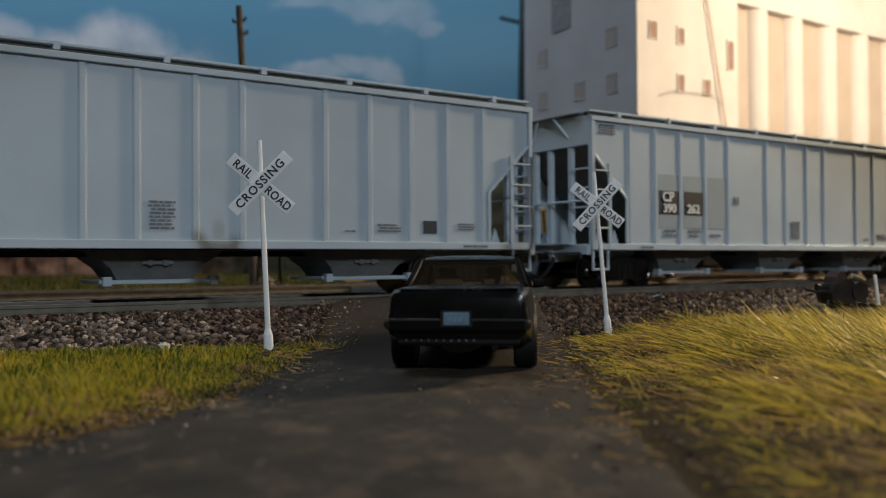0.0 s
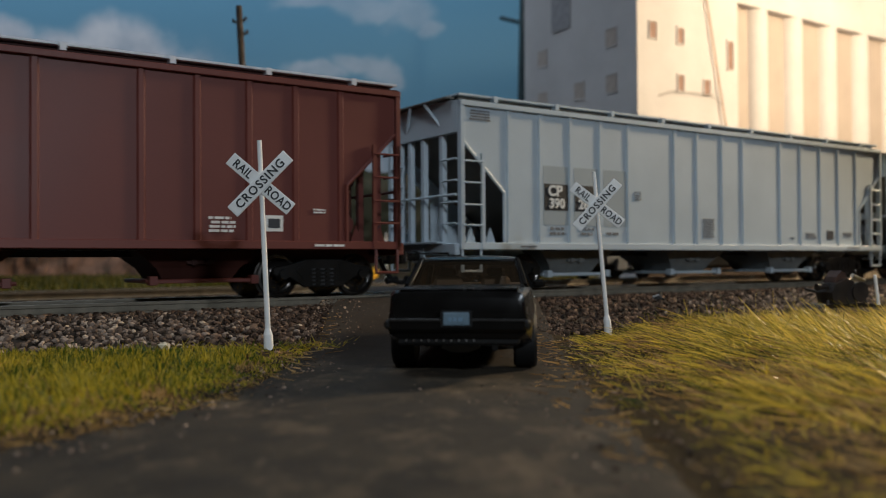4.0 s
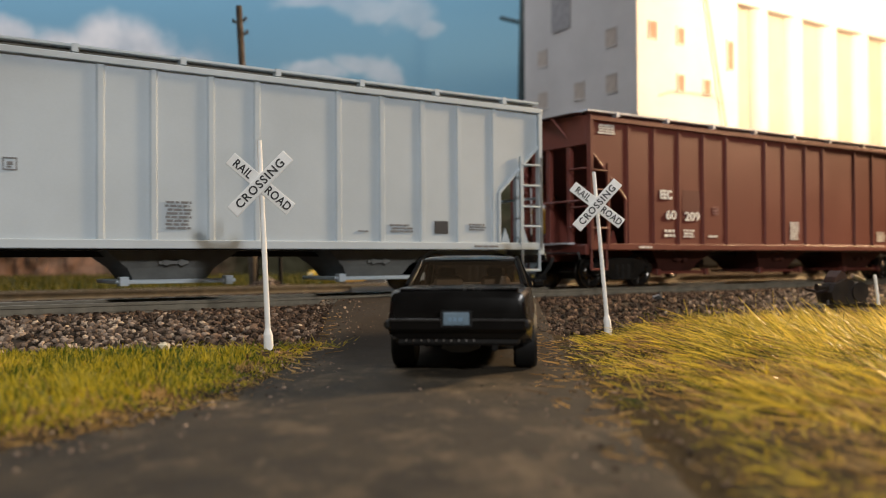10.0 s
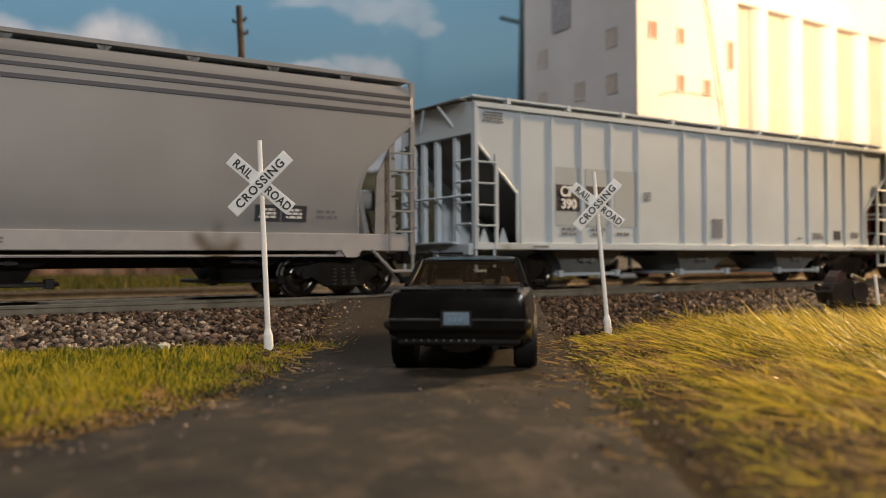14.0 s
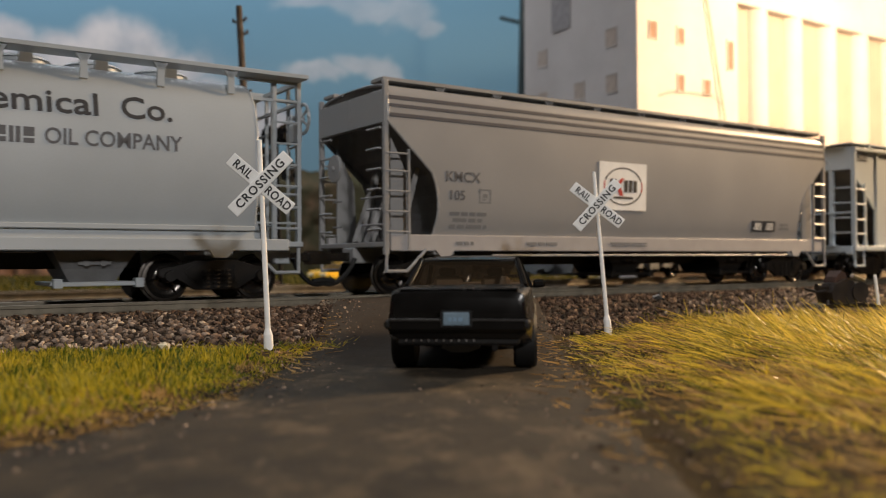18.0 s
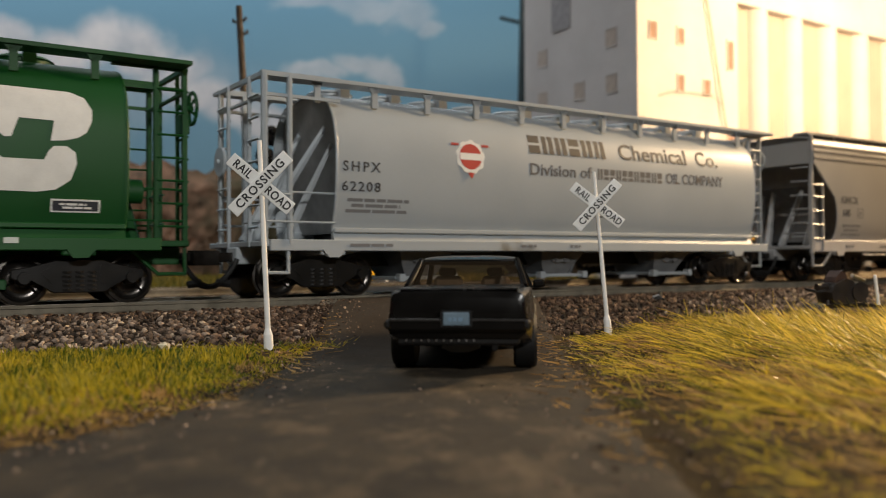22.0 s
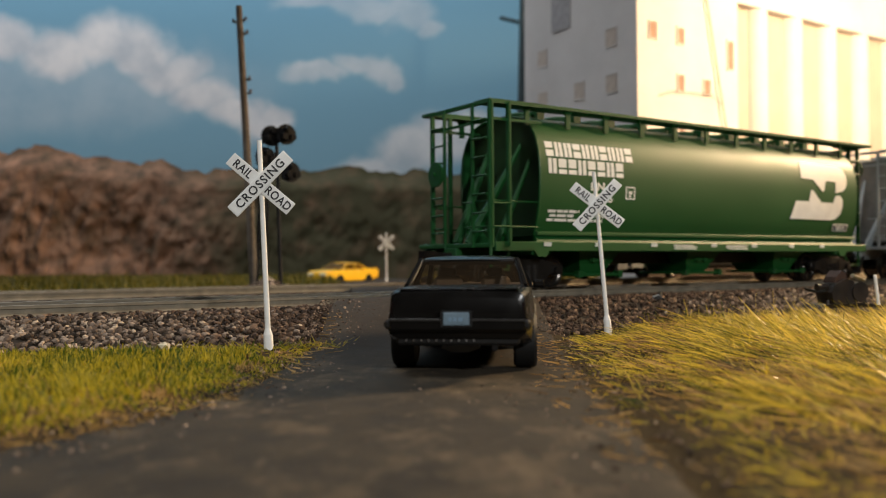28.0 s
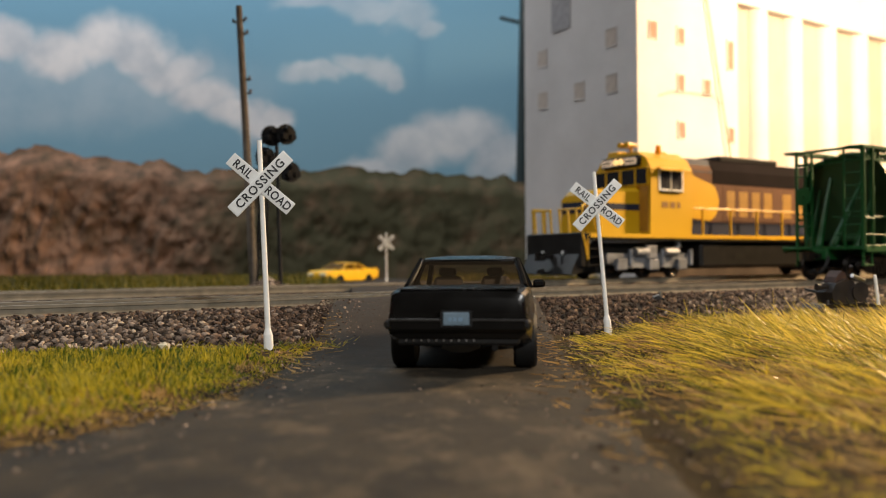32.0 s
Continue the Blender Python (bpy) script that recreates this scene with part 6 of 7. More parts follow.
def block_word(parent, material, style, x0, x1, z, hgt, count, first, label):
    """A company's name as one plain notched block a letter; a notch is a share of the block's width and height."""
    step = (x1 - x0) / count
    done = {}
    for i in range(count):
        kind = (first + i * i) % len(CUTS)
        m = on_skin(style, x0 + (i + 0.5) * step, z, 0.016)
        if kind in done:
            again(done[kind], m)
            continue
        w = step * 0.8
        xs = sorted({0.0, 1.0, *(q for a in CUTS[kind] for q in a[:2])})
        zs = sorted({0.0, 1.0, *(q for a in CUTS[kind] for q in a[2:])})
        bm = bmesh.new()
        for xa, xb in zip(xs, xs[1:]):
            for za, zb in zip(zs, zs[1:]):
                xm, zm = (xa + xb) / 2, (za + zb) / 2
                if not any(a <= xm <= b and p <= zm <= q for a, b, p, q in CUTS[kind]):
                    box(bm, (xa - 0.5) * w, (xb - 0.5) * w, -0.006, 0.006, (za - 0.5) * hgt, (zb - 0.5) * hgt)
        bmesh.ops.remove_doubles(bm, verts=bm.verts, dist=0.0001)
        done[kind] = part("name_block", bm, material, parent, label, m=m)


def fitted(body, hgt, material, parent, style, x0, x1, z, bold):
    """Lettering drawn to the given width, its capitals hgt high."""
    me = letter_mesh("lettering", body, hgt / 0.70, material, bold=bold)
    xs = [v.co.x for v in me.vertices]
    k = (x1 - x0) * S / (max(xs) - min(xs))
    me.transform(Matrix.Diagonal((k, 1, 1, 1)) @ Matrix.Translation((-(max(xs) + min(xs)) / 2, 0, 0)))
    ob = new("lettering", me)
    ob.parent = parent
    ob.matrix_basis = on_skin(style, (x0 + x1) / 2, z)


def ag_writing(c, h, style):
    block_word(c, BLACK_LET, style, 5.92 - h, 8.22 - h, 3.27, 0.42, 6, 0, "bold black name drawn as plain blocks")
    fitted("Chemical", 0.38, BLACK_LET, c, style, 8.62 - h, 10.9 - h, 3.25, 0.012)
    fitted("Co.", 0.38, BLACK_LET, c, style, 11.25 - h, 12.05 - h, 3.25, 0.012)
    fitted("Division of", 0.25, GREY_LET, c, style, 5.95 - h, 7.72 - h, 2.7, 0.014)
    block_word(c, GREY_LET, style, 7.88 - h, 10.0 - h, 2.7, 0.25, 11, 1, "dark grey name drawn as plain blocks")
    fitted("OIL COMPANY", 0.25, GREY_LET, c, style, 10.12 - h, 12.2 - h, 2.7, 0.014)
    letters("SHPX", 0.27, BLACK_LET, c, 0, 0, 0, m=on_skin(style, 1.92 - h, 2.52), bold=0.008, spacing=1.35)
    letters("62208", 0.26, BLACK_LET, c, 0, 0, 0, m=on_skin(style, 1.92 - h, 2.14), bold=0.008, spacing=1.2, width=1.1)
    bars(c, FAINT_LET, 0, 0, 0, 1.4, 0.32, 3, seed=4, m=on_skin(style, 2.3 - h, 1.79))
    bars(c, BLACK_LET, 0, 0, 0, 0.9, 0.05, 1, seed=5, m=on_skin(style, 8.2 - h, 1.72))
    bm = bmesh.new()
    prism(bm, arc_pts(0, 0, 0.27, 0, 360, 28)[:-1], "xz", -0.012, 0.006)
    em = part("round_emblem", bm, RED_LOGO, c, "round red emblem with a white band", m=on_skin(style, 4.41 - h, 2.88))
    part("emblem_band", cube(-0.26, 0.26, -0.018, -0.002, -0.07, 0.07), WHITE_LET, em)
    bm = bmesh.new()
    prism(bm, [(r * math.cos(a), r * math.sin(a)) for a, r in [(2 * math.pi * q / 36, 0.36 if q % 4 < 2 else 0.33) for q in range(36)]], "xz", -0.005, 0.005)
    part("emblem_ring", bm, WHITE_LET, em)
    part("emblem_bar", cube(-0.46, -0.28, -0.01, 0.0, 0.22, 0.27), RED_LOGO, em)
    part("emblem_bar", cube(0.28, 0.46, -0.01, 0.0, 0.22, 0.27), RED_LOGO, em)
    part("emblem_point", prism(bmesh.new(), [(-0.08, -0.34), (0.08, -0.34), (0.0, -0.46)], "xz", -0.01, 0.0), RED_LOGO, em)
    for x, w in ((2.2, 1.1), (6.0, 0.6), (7.3, 0.35)):
        bars(c, FAINT_LET, x - h, -1.508, 1.03, w, 0.1, 1, seed=int(w * 10))


def bn_writing(c, h, style):
    block_word(c, WHITE_LET, style, 1.46 - h, 4.12 - h, 3.2, 0.34, 10, 0, "white name drawn as plain blocks")
    block_word(c, WHITE_LET, style, 1.5 - h, 3.8 - h, 2.82, 0.34, 8, 1, "white name drawn as plain blocks")
    letters("BN", 0.26, WHITE_LET, c, 0, 0, 0, m=on_skin(style, 2.97 - h, 2.4), bold=0.03, width=1.28)
    letters("443056", 0.26, WHITE_LET, c, 0, 0, 0, m=on_skin(style, 2.94 - h, 2.14), bold=0.025, width=1.28)
    bars(c, WHITE_LET, 0, 0, 0, 0.95, 0.3, 3, seed=4, m=on_skin(style, 2.0 - h, 1.72))
    bars(c, WHITE_LET, 0, 0, 0, 0.5, 0.3, 3, seed=9, m=on_skin(style, 3.0 - h, 1.72))
    ring_mark(c, WHITE_LET, 0.3, on_skin(style, 4.0 - h, 2.3))
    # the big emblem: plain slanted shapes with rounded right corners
    upper = [(-1.19, 0.85), (0.6, 0.82), (0.81, 0.74), (0.92, 0.55), (0.91, 0.35), (0.83, 0.17), (0.7, 0.08), (0.52, 0.03), (0.32, 0.01), (0.37, 0.33), (-0.12, 0.34), (-0.22, 0.04), (-0.31, 0.03), (-0.71, 0.35), (-1.25, 0.37)]
    lower = [(-1.71, -0.78), (-1.51, -0.28), (-0.92, -0.28), (-0.82, 0.05), (-0.74, 0.04), (-0.34, -0.29), (0.23, -0.29), (0.29, -0.15), (0.36, -0.07), (0.54, -0.06), (0.67, -0.15), (0.69, -0.33), (0.61, -0.59), (0.39, -0.75), (0.13, -0.79)]
    for pts in (upper, lower):
        bm = bmesh.new()
        bm.faces.new([bm.verts.new((x, 0, z)) for x, z in pts])
        bm.normal_update()
        bmesh.ops.triangulate(bm, faces=bm.faces)
        for q in sorted({round(z, 3) for _, z in pts} | {k * 0.085 for k in range(-10, 11)}):
            bmesh.ops.bisect_plane(bm, geom=[*bm.verts, *bm.edges, *bm.faces], plane_co=(0, 0, q), plane_no=(0, 0, 1), dist=0.002)
        for v in bm.verts:
            v.co.z += 2.62
            v.co.y = -skin_y(style, v.co.z) - 0.034
        ext = bmesh.ops.extrude_face_region(bm, geom=list(bm.faces))
        for v in ext["geom"]:
            if isinstance(v, bmesh.types.BMVert):
                v.co.y += 0.009
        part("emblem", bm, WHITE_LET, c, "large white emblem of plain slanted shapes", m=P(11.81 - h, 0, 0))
    sp = part("stencil_plate", cube(-0.36, 0.36, -0.02, 0.01, -0.105, 0.105), WHITE_LET, c, "dark stencil plate with a white border", m=on_skin(style, 12.5 - h, 1.63))
    part("plate_field", cube(-0.33, 0.33, -0.024, 0.0, -0.08, 0.08), DARKPLATE, sp)
    bars(sp, WHITE_LET, 0, 0, 0, 0.5, 0.11, 2, seed=8, m=P(0, -0.026, 0))
    for x in (1.55, 3.05, 4.85, 7.0, 8.6, 10.2, 11.6):
        part("reflector", cube(x - 0.1 - h, x + 0.1 - h, -1.512, -1.5, 1.03, 1.12), mat("pale_reflector", (0.55, 0.6, 0.58), 0.3), c, "small pale reflector")
    for x in (5.9, 7.9):
        bars(c, WHITE_LET, x - h, -1.508, 1.03, 0.9, 0.12, 3, seed=int(x))


def build_train():
    ribbed_hopper(81.75, CP_GREY, CP_PATCH, "light grey ribbed covered hopper car with black stencil panels", cp_writing("390262"))
    ribbed_hopper(63.25, CP_GREY, CP_PATCH, "light grey ribbed covered hopper car with black stencil panels", cp_writing("390266"))
    ribbed_hopper(45.08, RED, RED_PATCH, "brown-red ribbed covered hopper car with white lettering", eec_writing)
    ribbed_hopper(26.92, CP_GREY, CP_PATCH, "light grey ribbed covered hopper car with black stencil panels", cp_writing("390260"))
    round_hopper(9.33, 7.13, (1.0, 1.0), "flat", TAUPE, TAUPE_LT, "warm grey smooth-sided covered hopper car with a white square emblem", km_writing, False, 4.37)
    round_hopper(-8.08, 7.13, (1.42, 0.76), "round", SILVER, SILVER, "pale silver rounded covered hopper car with open end cages", ag_writing, True, 4.2, 0.34)
    round_hopper(-25.1, 6.98, (1.3, 0.7), "round", GREEN, GREEN, "dark green rounded covered hopper car with a white emblem", bn_writing, True, 4.2, 0.45)


# ---- motion of the train ----
TRACK = 16.98


def run(t):
    """How far the train has rolled by t seconds."""
    q = t - 16
    return 3.684 * q + 0.001 * q * q


def motions():
    times = [2.0 * i for i in range(17)]
    for ob, place in MOVING:
        walk(ob, [(t, along(place + run(t), TRACK, RAIL)) for t in times])
    ticks = [32.0 * i / 200 for i in range(201)]
    for w, rest in TURNING:
        walk(w, [(t, rest @ pose(0, 0, 0, 0, math.degrees((run(t) - run(0)) / 0.418), 0)) for t in ticks])


# ---- road vehicles, locomotive and trackside things ----
def wheel(parent, x, y, r, w, hub):
    bm = bmesh.new()
    prof = ((-w / 2, r * 0.62), (-w / 2, r * 0.92), (-w / 2 + 0.03, r), (w / 2 - 0.03, r), (w / 2, r * 0.92), (w / 2, r * 0.62))
    loft(bm, [[(xx, rr * math.cos(2 * math.pi * i / 28), rr * math.sin(2 * math.pi * i / 28)) for i in range(28)] for xx, rr in prof])
    wh = part("wheel", bm, RUBBER, parent, "black tyre", smooth=40, m=P(x, y, r))
    bm = bmesh.new()
    for sg in (-1, 1):
        rod(bm, (sg * w * 0.36, 0, 0), (sg * w * 0.505, 0, 0), r * 0.6, r * 0.52, 20)
    part("rim", bm, hub, wh, smooth=40)


def sedan(m, paint, hub, label, glass_mat, plate=True, half=0.86):
    """A squarish two-door saloon; its origin lies under the rear axle and it faces +y."""
    c = thing("car", m, label, "car")
    k = half / 0.86
    sec = ((-1.13, 0.74, 0.50, 0.90), (-1.10, 0.79, 0.44, 0.965), (-0.9, 0.83, 0.40, 0.985), (-0.3, 0.855, 0.28, 1.0), (0.6, 0.86, 0.25, 0.985), (1.6, 0.86, 0.25, 0.965), (2.7, 0.86, 0.27, 0.945), (3.4, 0.83, 0.3, 0.92), (3.72, 0.78, 0.38, 0.86), (3.8, 0.7, 0.46, 0.76))
    bm = bmesh.new()
    rings = []
    for y, hw, zb, zt in sec:
        hw *= k
        half_ring = [(hw * 0.86, zb), (hw * 0.97, zb + 0.06), (hw, 0.60), (hw * 0.985, 0.66), (hw * 0.97, 0.72), (hw * 0.945, zt - 0.05), (hw * 0.9, zt - 0.012), (hw * 0.78, zt), (hw * 0.3, zt + 0.012)]
        rings.append([(x, y, z) for x, z in half_ring] + [(-x, y, z) for x, z in half_ring[::-1]])
    loft(bm, rings)
    part("body", bm, paint, c, smooth=28)
    # cabin: roof, pillars and glass
    base = {"rb": (0.74 * k, 0.12, 0.985), "fb": (0.76 * k, 2.52, 0.95), "mb": (0.80 * k, 1.25, 0.965)}
    top = {"rt": (0.635 * k, 0.72, 1.33), "ft": (0.62 * k, 1.78, 1.33), "mt": (0.64 * k, 1.25, 1.34)}
    bm = bmesh.new()
    rr = []
    for y, hw, z in ((0.66, 0.63, 1.31), (0.78, 0.645, 1.35), (1.2, 0.65, 1.372), (1.65, 0.64, 1.355), (1.82, 0.62, 1.31)):
        rr.append([(hw * k, y, z - 0.05), (hw * k * 0.96, y, z - 0.018), (hw * k * 0.8, y, z - 0.001), (hw * k * 0.4, y, z + 0.012), (-hw * k * 0.4, y, z + 0.012), (-hw * k * 0.8, y, z - 0.001), (-hw * k * 0.96, y, z - 0.018), (-hw * k, y, z - 0.05)])
    loft(bm, rr)
    part("roof", bm, paint, c, smooth=30)
    for sg in (-1, 1):
        for a, b, w in (("rb", "rt", 0.05), ("mb", "mt", 0.04), ("fb", "ft", 0.04)):
            p0, p1 = Vector(base[a]), Vector(top[b])
            p0.x *= sg
            p1.x *= sg
            part("pillar", rod(bmesh.new(), p0, p1, w, w * 0.7, 6), PILLAR if plate else paint, c)
        bm = bmesh.new()
        q = [(sg * 0.785 * k, 0.25, 0.98), (sg * 0.79 * k, 2.42, 0.955), (sg * 0.655 * k, 1.74, 1.30), (sg * 0.665 * k, 0.76, 1.30)]
        vs = [bm.verts.new(p) for p in q]
        bm.faces.new(vs)
        bmesh.ops.solidify(bm, geom=list(bm.faces), thickness=0.012)
        part("side_window", bm, glass_mat, c, "tinted side window")
        mr = part("mirror", cube(-0.09, 0.09, -0.05, 0.07, -0.055, 0.06, 0.03), paint, c, m=P(sg * (0.93 * k), 2.15, 0.97))
        part("mirror_arm", cube(min(0, -sg * 0.14), max(0, -sg * 0.14), -0.02, 0.03, -0.06, -0.02), paint, mr)
        part("tail_light", cube(sg * 0.58 * k - 0.17, sg * 0.58 * k + 0.17, -1.118, -1.08, 0.71, 0.85, 0.0), TAIL, c, "very dark red tail light")
        part("door_handle", cube(sg * 0.855 * k - 0.012, sg * 0.855 * k + 0.012, 0.95, 1.12, 0.80, 0.83, 0.006), CHROME, c)
        part("bumper_corner", cube(sg * 0.77 * k - 0.05, sg * 0.77 * k + 0.05, -1.2, -0.95, 0.55, 0.66, 0.03), TRIM, c)
    for pts, nm in (([(-0.72 * k, 0.1, 0.99), (0.72 * k, 0.1, 0.99), (0.61 * k, 0.68, 1.315), (-0.61 * k, 0.68, 1.315)], "rear_window"), ([(-0.73 * k, 2.54, 0.955), (0.73 * k, 2.54, 0.955), (0.60 * k, 1.84, 1.31), (-0.60 * k, 1.84, 1.31)], "windscreen")):
        bm = bmesh.new()
        bm.faces.new([bm.verts.new(p) for p in pts])
        bmesh.ops.solidify(bm, geom=list(bm.faces), thickness=0.012)
        part(nm, bm, glass_mat, c)
        bm = bmesh.new()
        path(bm, [Vector(p) for p in pts + pts[:1]], 0.018, 5)
        part("window_seal", bm, TRIM, c)
    part("rear_bumper", cube(-0.78 * k, 0.78 * k, -1.21, -1.02, 0.52, 0.67, 0.035), paint, c)
    part("bumper_strip", cube(-0.76 * k, 0.76 * k, -1.22, -1.2, 0.645, 0.665), mat("dark_bumper_strip", (0.02, 0.018, 0.016), 0.35), c, "dark rubbing strip")
    part("rear_valance", cube(-0.7 * k, 0.7 * k, -1.08, -0.9, 0.36, 0.52, 0.03), TRIM, c)
    part("trunk_lid", cube(-0.68 * k, 0.68 * k, -1.06, 0.05, 0.985, 1.005, 0.008), paint, c)
    for sg in (-1, 1):
        for y in (0.0, 2.72):
            wheel(c, sg * 0.745 * k, y, 0.33, 0.28, hub)
        part("seat", cube(sg * 0.33 - 0.2, sg * 0.33 + 0.2, 1.15, 1.3, 0.6, 1.1, 0.05), SEAT, c)
        part("headrest", cube(sg * 0.33 - 0.12, sg * 0.33 + 0.12, 1.12, 1.22, 1.1, 1.22, 0.03), TRIM, c)
    part("parcel_shelf", cube(-0.68 * k, 0.68 * k, 0.1, 0.5, 0.965, 1.0), SEAT, c)
    part("dashboard", cube(-0.68 * k, 0.68 * k, 2.15, 2.45, 0.8, 0.985, 0.03), SEAT, c)
    if plate:
        pl = part("number_plate", cube(-0.145, 0.145, -1.235, -1.222, 0.60, 0.745, 0.008), PLATE, c, "pale blue number plate")
        bars(pl, mat("plate_bar", (0.16, 0.25, 0.34), 0.5), 0, -1.24, 0.665, 0.22, 0.07, 1, name="plate_bar", seed=2)
        part("plate_recess", cube(-0.18, 0.18, -1.222, -1.212, 0.575, 0.765, 0.01), TRIM, c)
        part("exhaust_pipe", rod(bmesh.new(), (0.42, -1.1, 0.34), (0.42, -0.6, 0.36), 0.035, seg=12), UNDER, c)
        bm = bmesh.new()
        loft(bm, [[(x, y, z) for x, z in ((-0.22, 0.30), (-0.1, 0.25), (0.1, 0.25), (0.22, 0.30), (0.2, 0.38), (-0.2, 0.38))] for y in (-0.75, -0.1)])
        part("rear_axle_housing", bm, mat("dull_grey_casting", (0.09, 0.09, 0.085), 0.4, 0.3), c, "dull grey rear axle casting", smooth=50)
        for i in range(10):
            part("rivet", rod(bmesh.new(), (-0.58 + 0.085 * i, -1.1, 0.42), (-0.58 + 0.085 * i, -1.08, 0.42), 0.012, seg=8), CHROME, c)
    return c


def build_cars():
    sedan(P(0.27, 10.85, 0.02, 0, 0, -6.0), CARBLACK, TRIM, "gloss black two-door coupe waiting on the lane at the crossing", WINDOW)
    y = sedan(P(-5.35, 54.4, -0.1, 0, 0, 147), YELLOWCAR, TRIM, "bright yellow coupe parked beyond the tracks", AMBERGLASS, plate=False, half=0.9)
    for x in (-0.48, 0.48):
        part("headlight", cube(-0.22, 0.22, 3.70, 3.86, 0.58, 0.78, 0.03), LENS, y, "pale headlight lens", m=P(x, 0, 0))


def build_locomotive():
    c = thing("diesel_locomotive", along(21.3, 24.25, RAIL), "yellow and dark blue diesel locomotive with silver trucks, parked", "locomotive")
    part("walkway", cube(0.0, 20.4, -1.52, 1.52, 1.36, 1.6, 0.02), UNDER, c, "black walkway and frame")
    part("walkway_edge", cube(0.3, 20.2, -1.545, -1.525, 1.46, 1.6), YELLOW, c, "thin yellow edge stripe")
    part("pilot", cube(-0.12, 0.12, -1.5, 1.5, 0.45, 1.62, 0.03), UNDER, c, "black pilot sheet")
    part("snow_plow", prism(bmesh.new(), [(-0.12, 0.9), (-0.5, 0.22), (-0.42, 0.18), (0.05, 0.3), (0.1, 0.9)], "xz", -1.4, 1.4), UNDER, c)
    for y in (-0.55, 0.55):
        part("pilot_step_light", rod(bmesh.new(), (-0.16, y, 0.95), (-0.1, y, 0.95), 0.06, seg=12), WHITE, c)
    coupler(c, -0.1, -1)
    for sg in (-1, 1):
        bm = bmesh.new()
        for k in range(4):
            box(bm, 0.25, 0.75, min(sg * 1.15, sg * 1.52), max(sg * 1.15, sg * 1.52), 0.5 + 0.28 * k, 0.54 + 0.28 * k)
        box(bm, 0.2, 0.26, min(sg * 1.1, sg * 1.5), max(sg * 1.1, sg * 1.5), 0.45, 1.4)
        box(bm, 0.74, 0.8, min(sg * 1.1, sg * 1.5), max(sg * 1.1, sg * 1.5), 0.45, 1.4)
        part("corner_steps", bm, UNDER, c)
        bm = bmesh.new()
        path(bm, [(0.2, sg * 1.5, 0.7), (0.2, sg * 1.5, 2.5), (0.75, sg * 1.5, 2.5), (0.8, sg * 1.5, 1.6)], 0.045, 6)
        part("handrail", bm, YELLOW, c)
        for y in (0.25, 0.7, 1.15):
            bm = bmesh.new()
            path(bm, [(0.05, sg * y, 1.6), (-0.02, sg * y, 2.45)], 0.05, 6)
            part("rail_stanchion", bm, YELLOW, c)
        part("front_rail", rod(bmesh.new(), (-0.02, 0.2 * sg, 2.42), (-0.02, 1.3 * sg, 2.42), 0.045, seg=6), YELLOW, c)
        st = None
        for i in range(9):
            if st is None:
                st = part("rail_stanchion", rod(bmesh.new(), (0, sg * 1.48, 1.6), (0, sg * 1.48, 2.6), 0.05, seg=6), YELLOW, c, m=P(6.2 + 1.65 * i, 0, 0))
            else:
                again(st, P(6.2 + 1.65 * i, 0, 0))
        part("side_rail", rod(bmesh.new(), (5.7, sg * 1.48, 2.58), (19.6, sg * 1.48, 2.58), 0.035, seg=6), YELLOW, c)
    # short hood, cab and long hood
    bm = bmesh.new()
    loft(bm, [[(x, -0.98, 1.6), (x, -0.98, z - 0.15), (x, -0.75, z), (x, 0.75, z), (x, 0.98, z - 0.15), (x, 0.98, 1.6)] for x, z in ((1.15, 3.0), (1.3, 3.15), (3.3, 3.3))])
    nose = part("short_hood", bm, YELLOW, c, smooth=30)
    part("hood_band", cube(1.5, 3.3, -0.995, -0.983, 2.45, 2.68), BLUE, nose, "dark blue band")
    part("hood_front_band", cube(1.12, 1.148, -0.9, 0.9, 2.35, 2.75), BLUE, nose)
    part("nose_door", cube(1.125, 1.15, -0.34, 0.34, 1.7, 2.34, 0.01), YELLOW, nose)
    prof = [(-1.5, 1.6), (-1.5, 3.92), (-1.2, 4.36), (-0.72, 4.62), (0.72, 4.62), (1.2, 4.36), (1.5, 3.92), (1.5, 1.6)]
    bm = bmesh.new()
    loft(bm, [[(x + 0.1 * max(0.0, z - 3.3), y, z) for y, z in prof] for x in (3.3, 5.55)])
    cab = part("cab", bm, YELLOW, c, smooth=20)
    for y0, y1 in ((-1.36, -0.82), (-0.74, -0.06), (0.06, 0.74), (0.82, 1.36)):
        wd = part("front_window", cube(3.27, 3.36, y0, y1, 3.4, 3.96, 0.01), DARKGLASS, cab, "dark cab window")
        bm = bmesh.new()
        for ya, yb, za, zb in ((y0 - 0.04, y1 + 0.04, 3.36, 3.4), (y0 - 0.04, y1 + 0.04, 3.96, 4.0), (y0 - 0.04, y0, 3.4, 3.96), (y1, y1 + 0.04, 3.4, 3.96)):
            box(bm, 3.26, 3.37, ya, yb, za, zb)
        part("window_frame", bm, YELLOW, wd)
    nb = part("headlight_housing", cube(3.2, 3.5, -0.98, 0.98, 4.08, 4.46, 0.03), SIGNALBLACK, cab, "black housing over the cab windows")
    for y in (-0.62, 0.62):
        bd = part("number_board", cube(3.175, 3.202, y - 0.3, y + 0.3, 4.14, 4.38, 0.008), LITBOARD, nb, "lit pale number board")
        bars(bd, SIGNALBLACK, 0, 0, 0, 0.46, 0.16, 1, name="number_bar", seed=3, m=P(3.168, y, 4.26, 0, 0, -90))
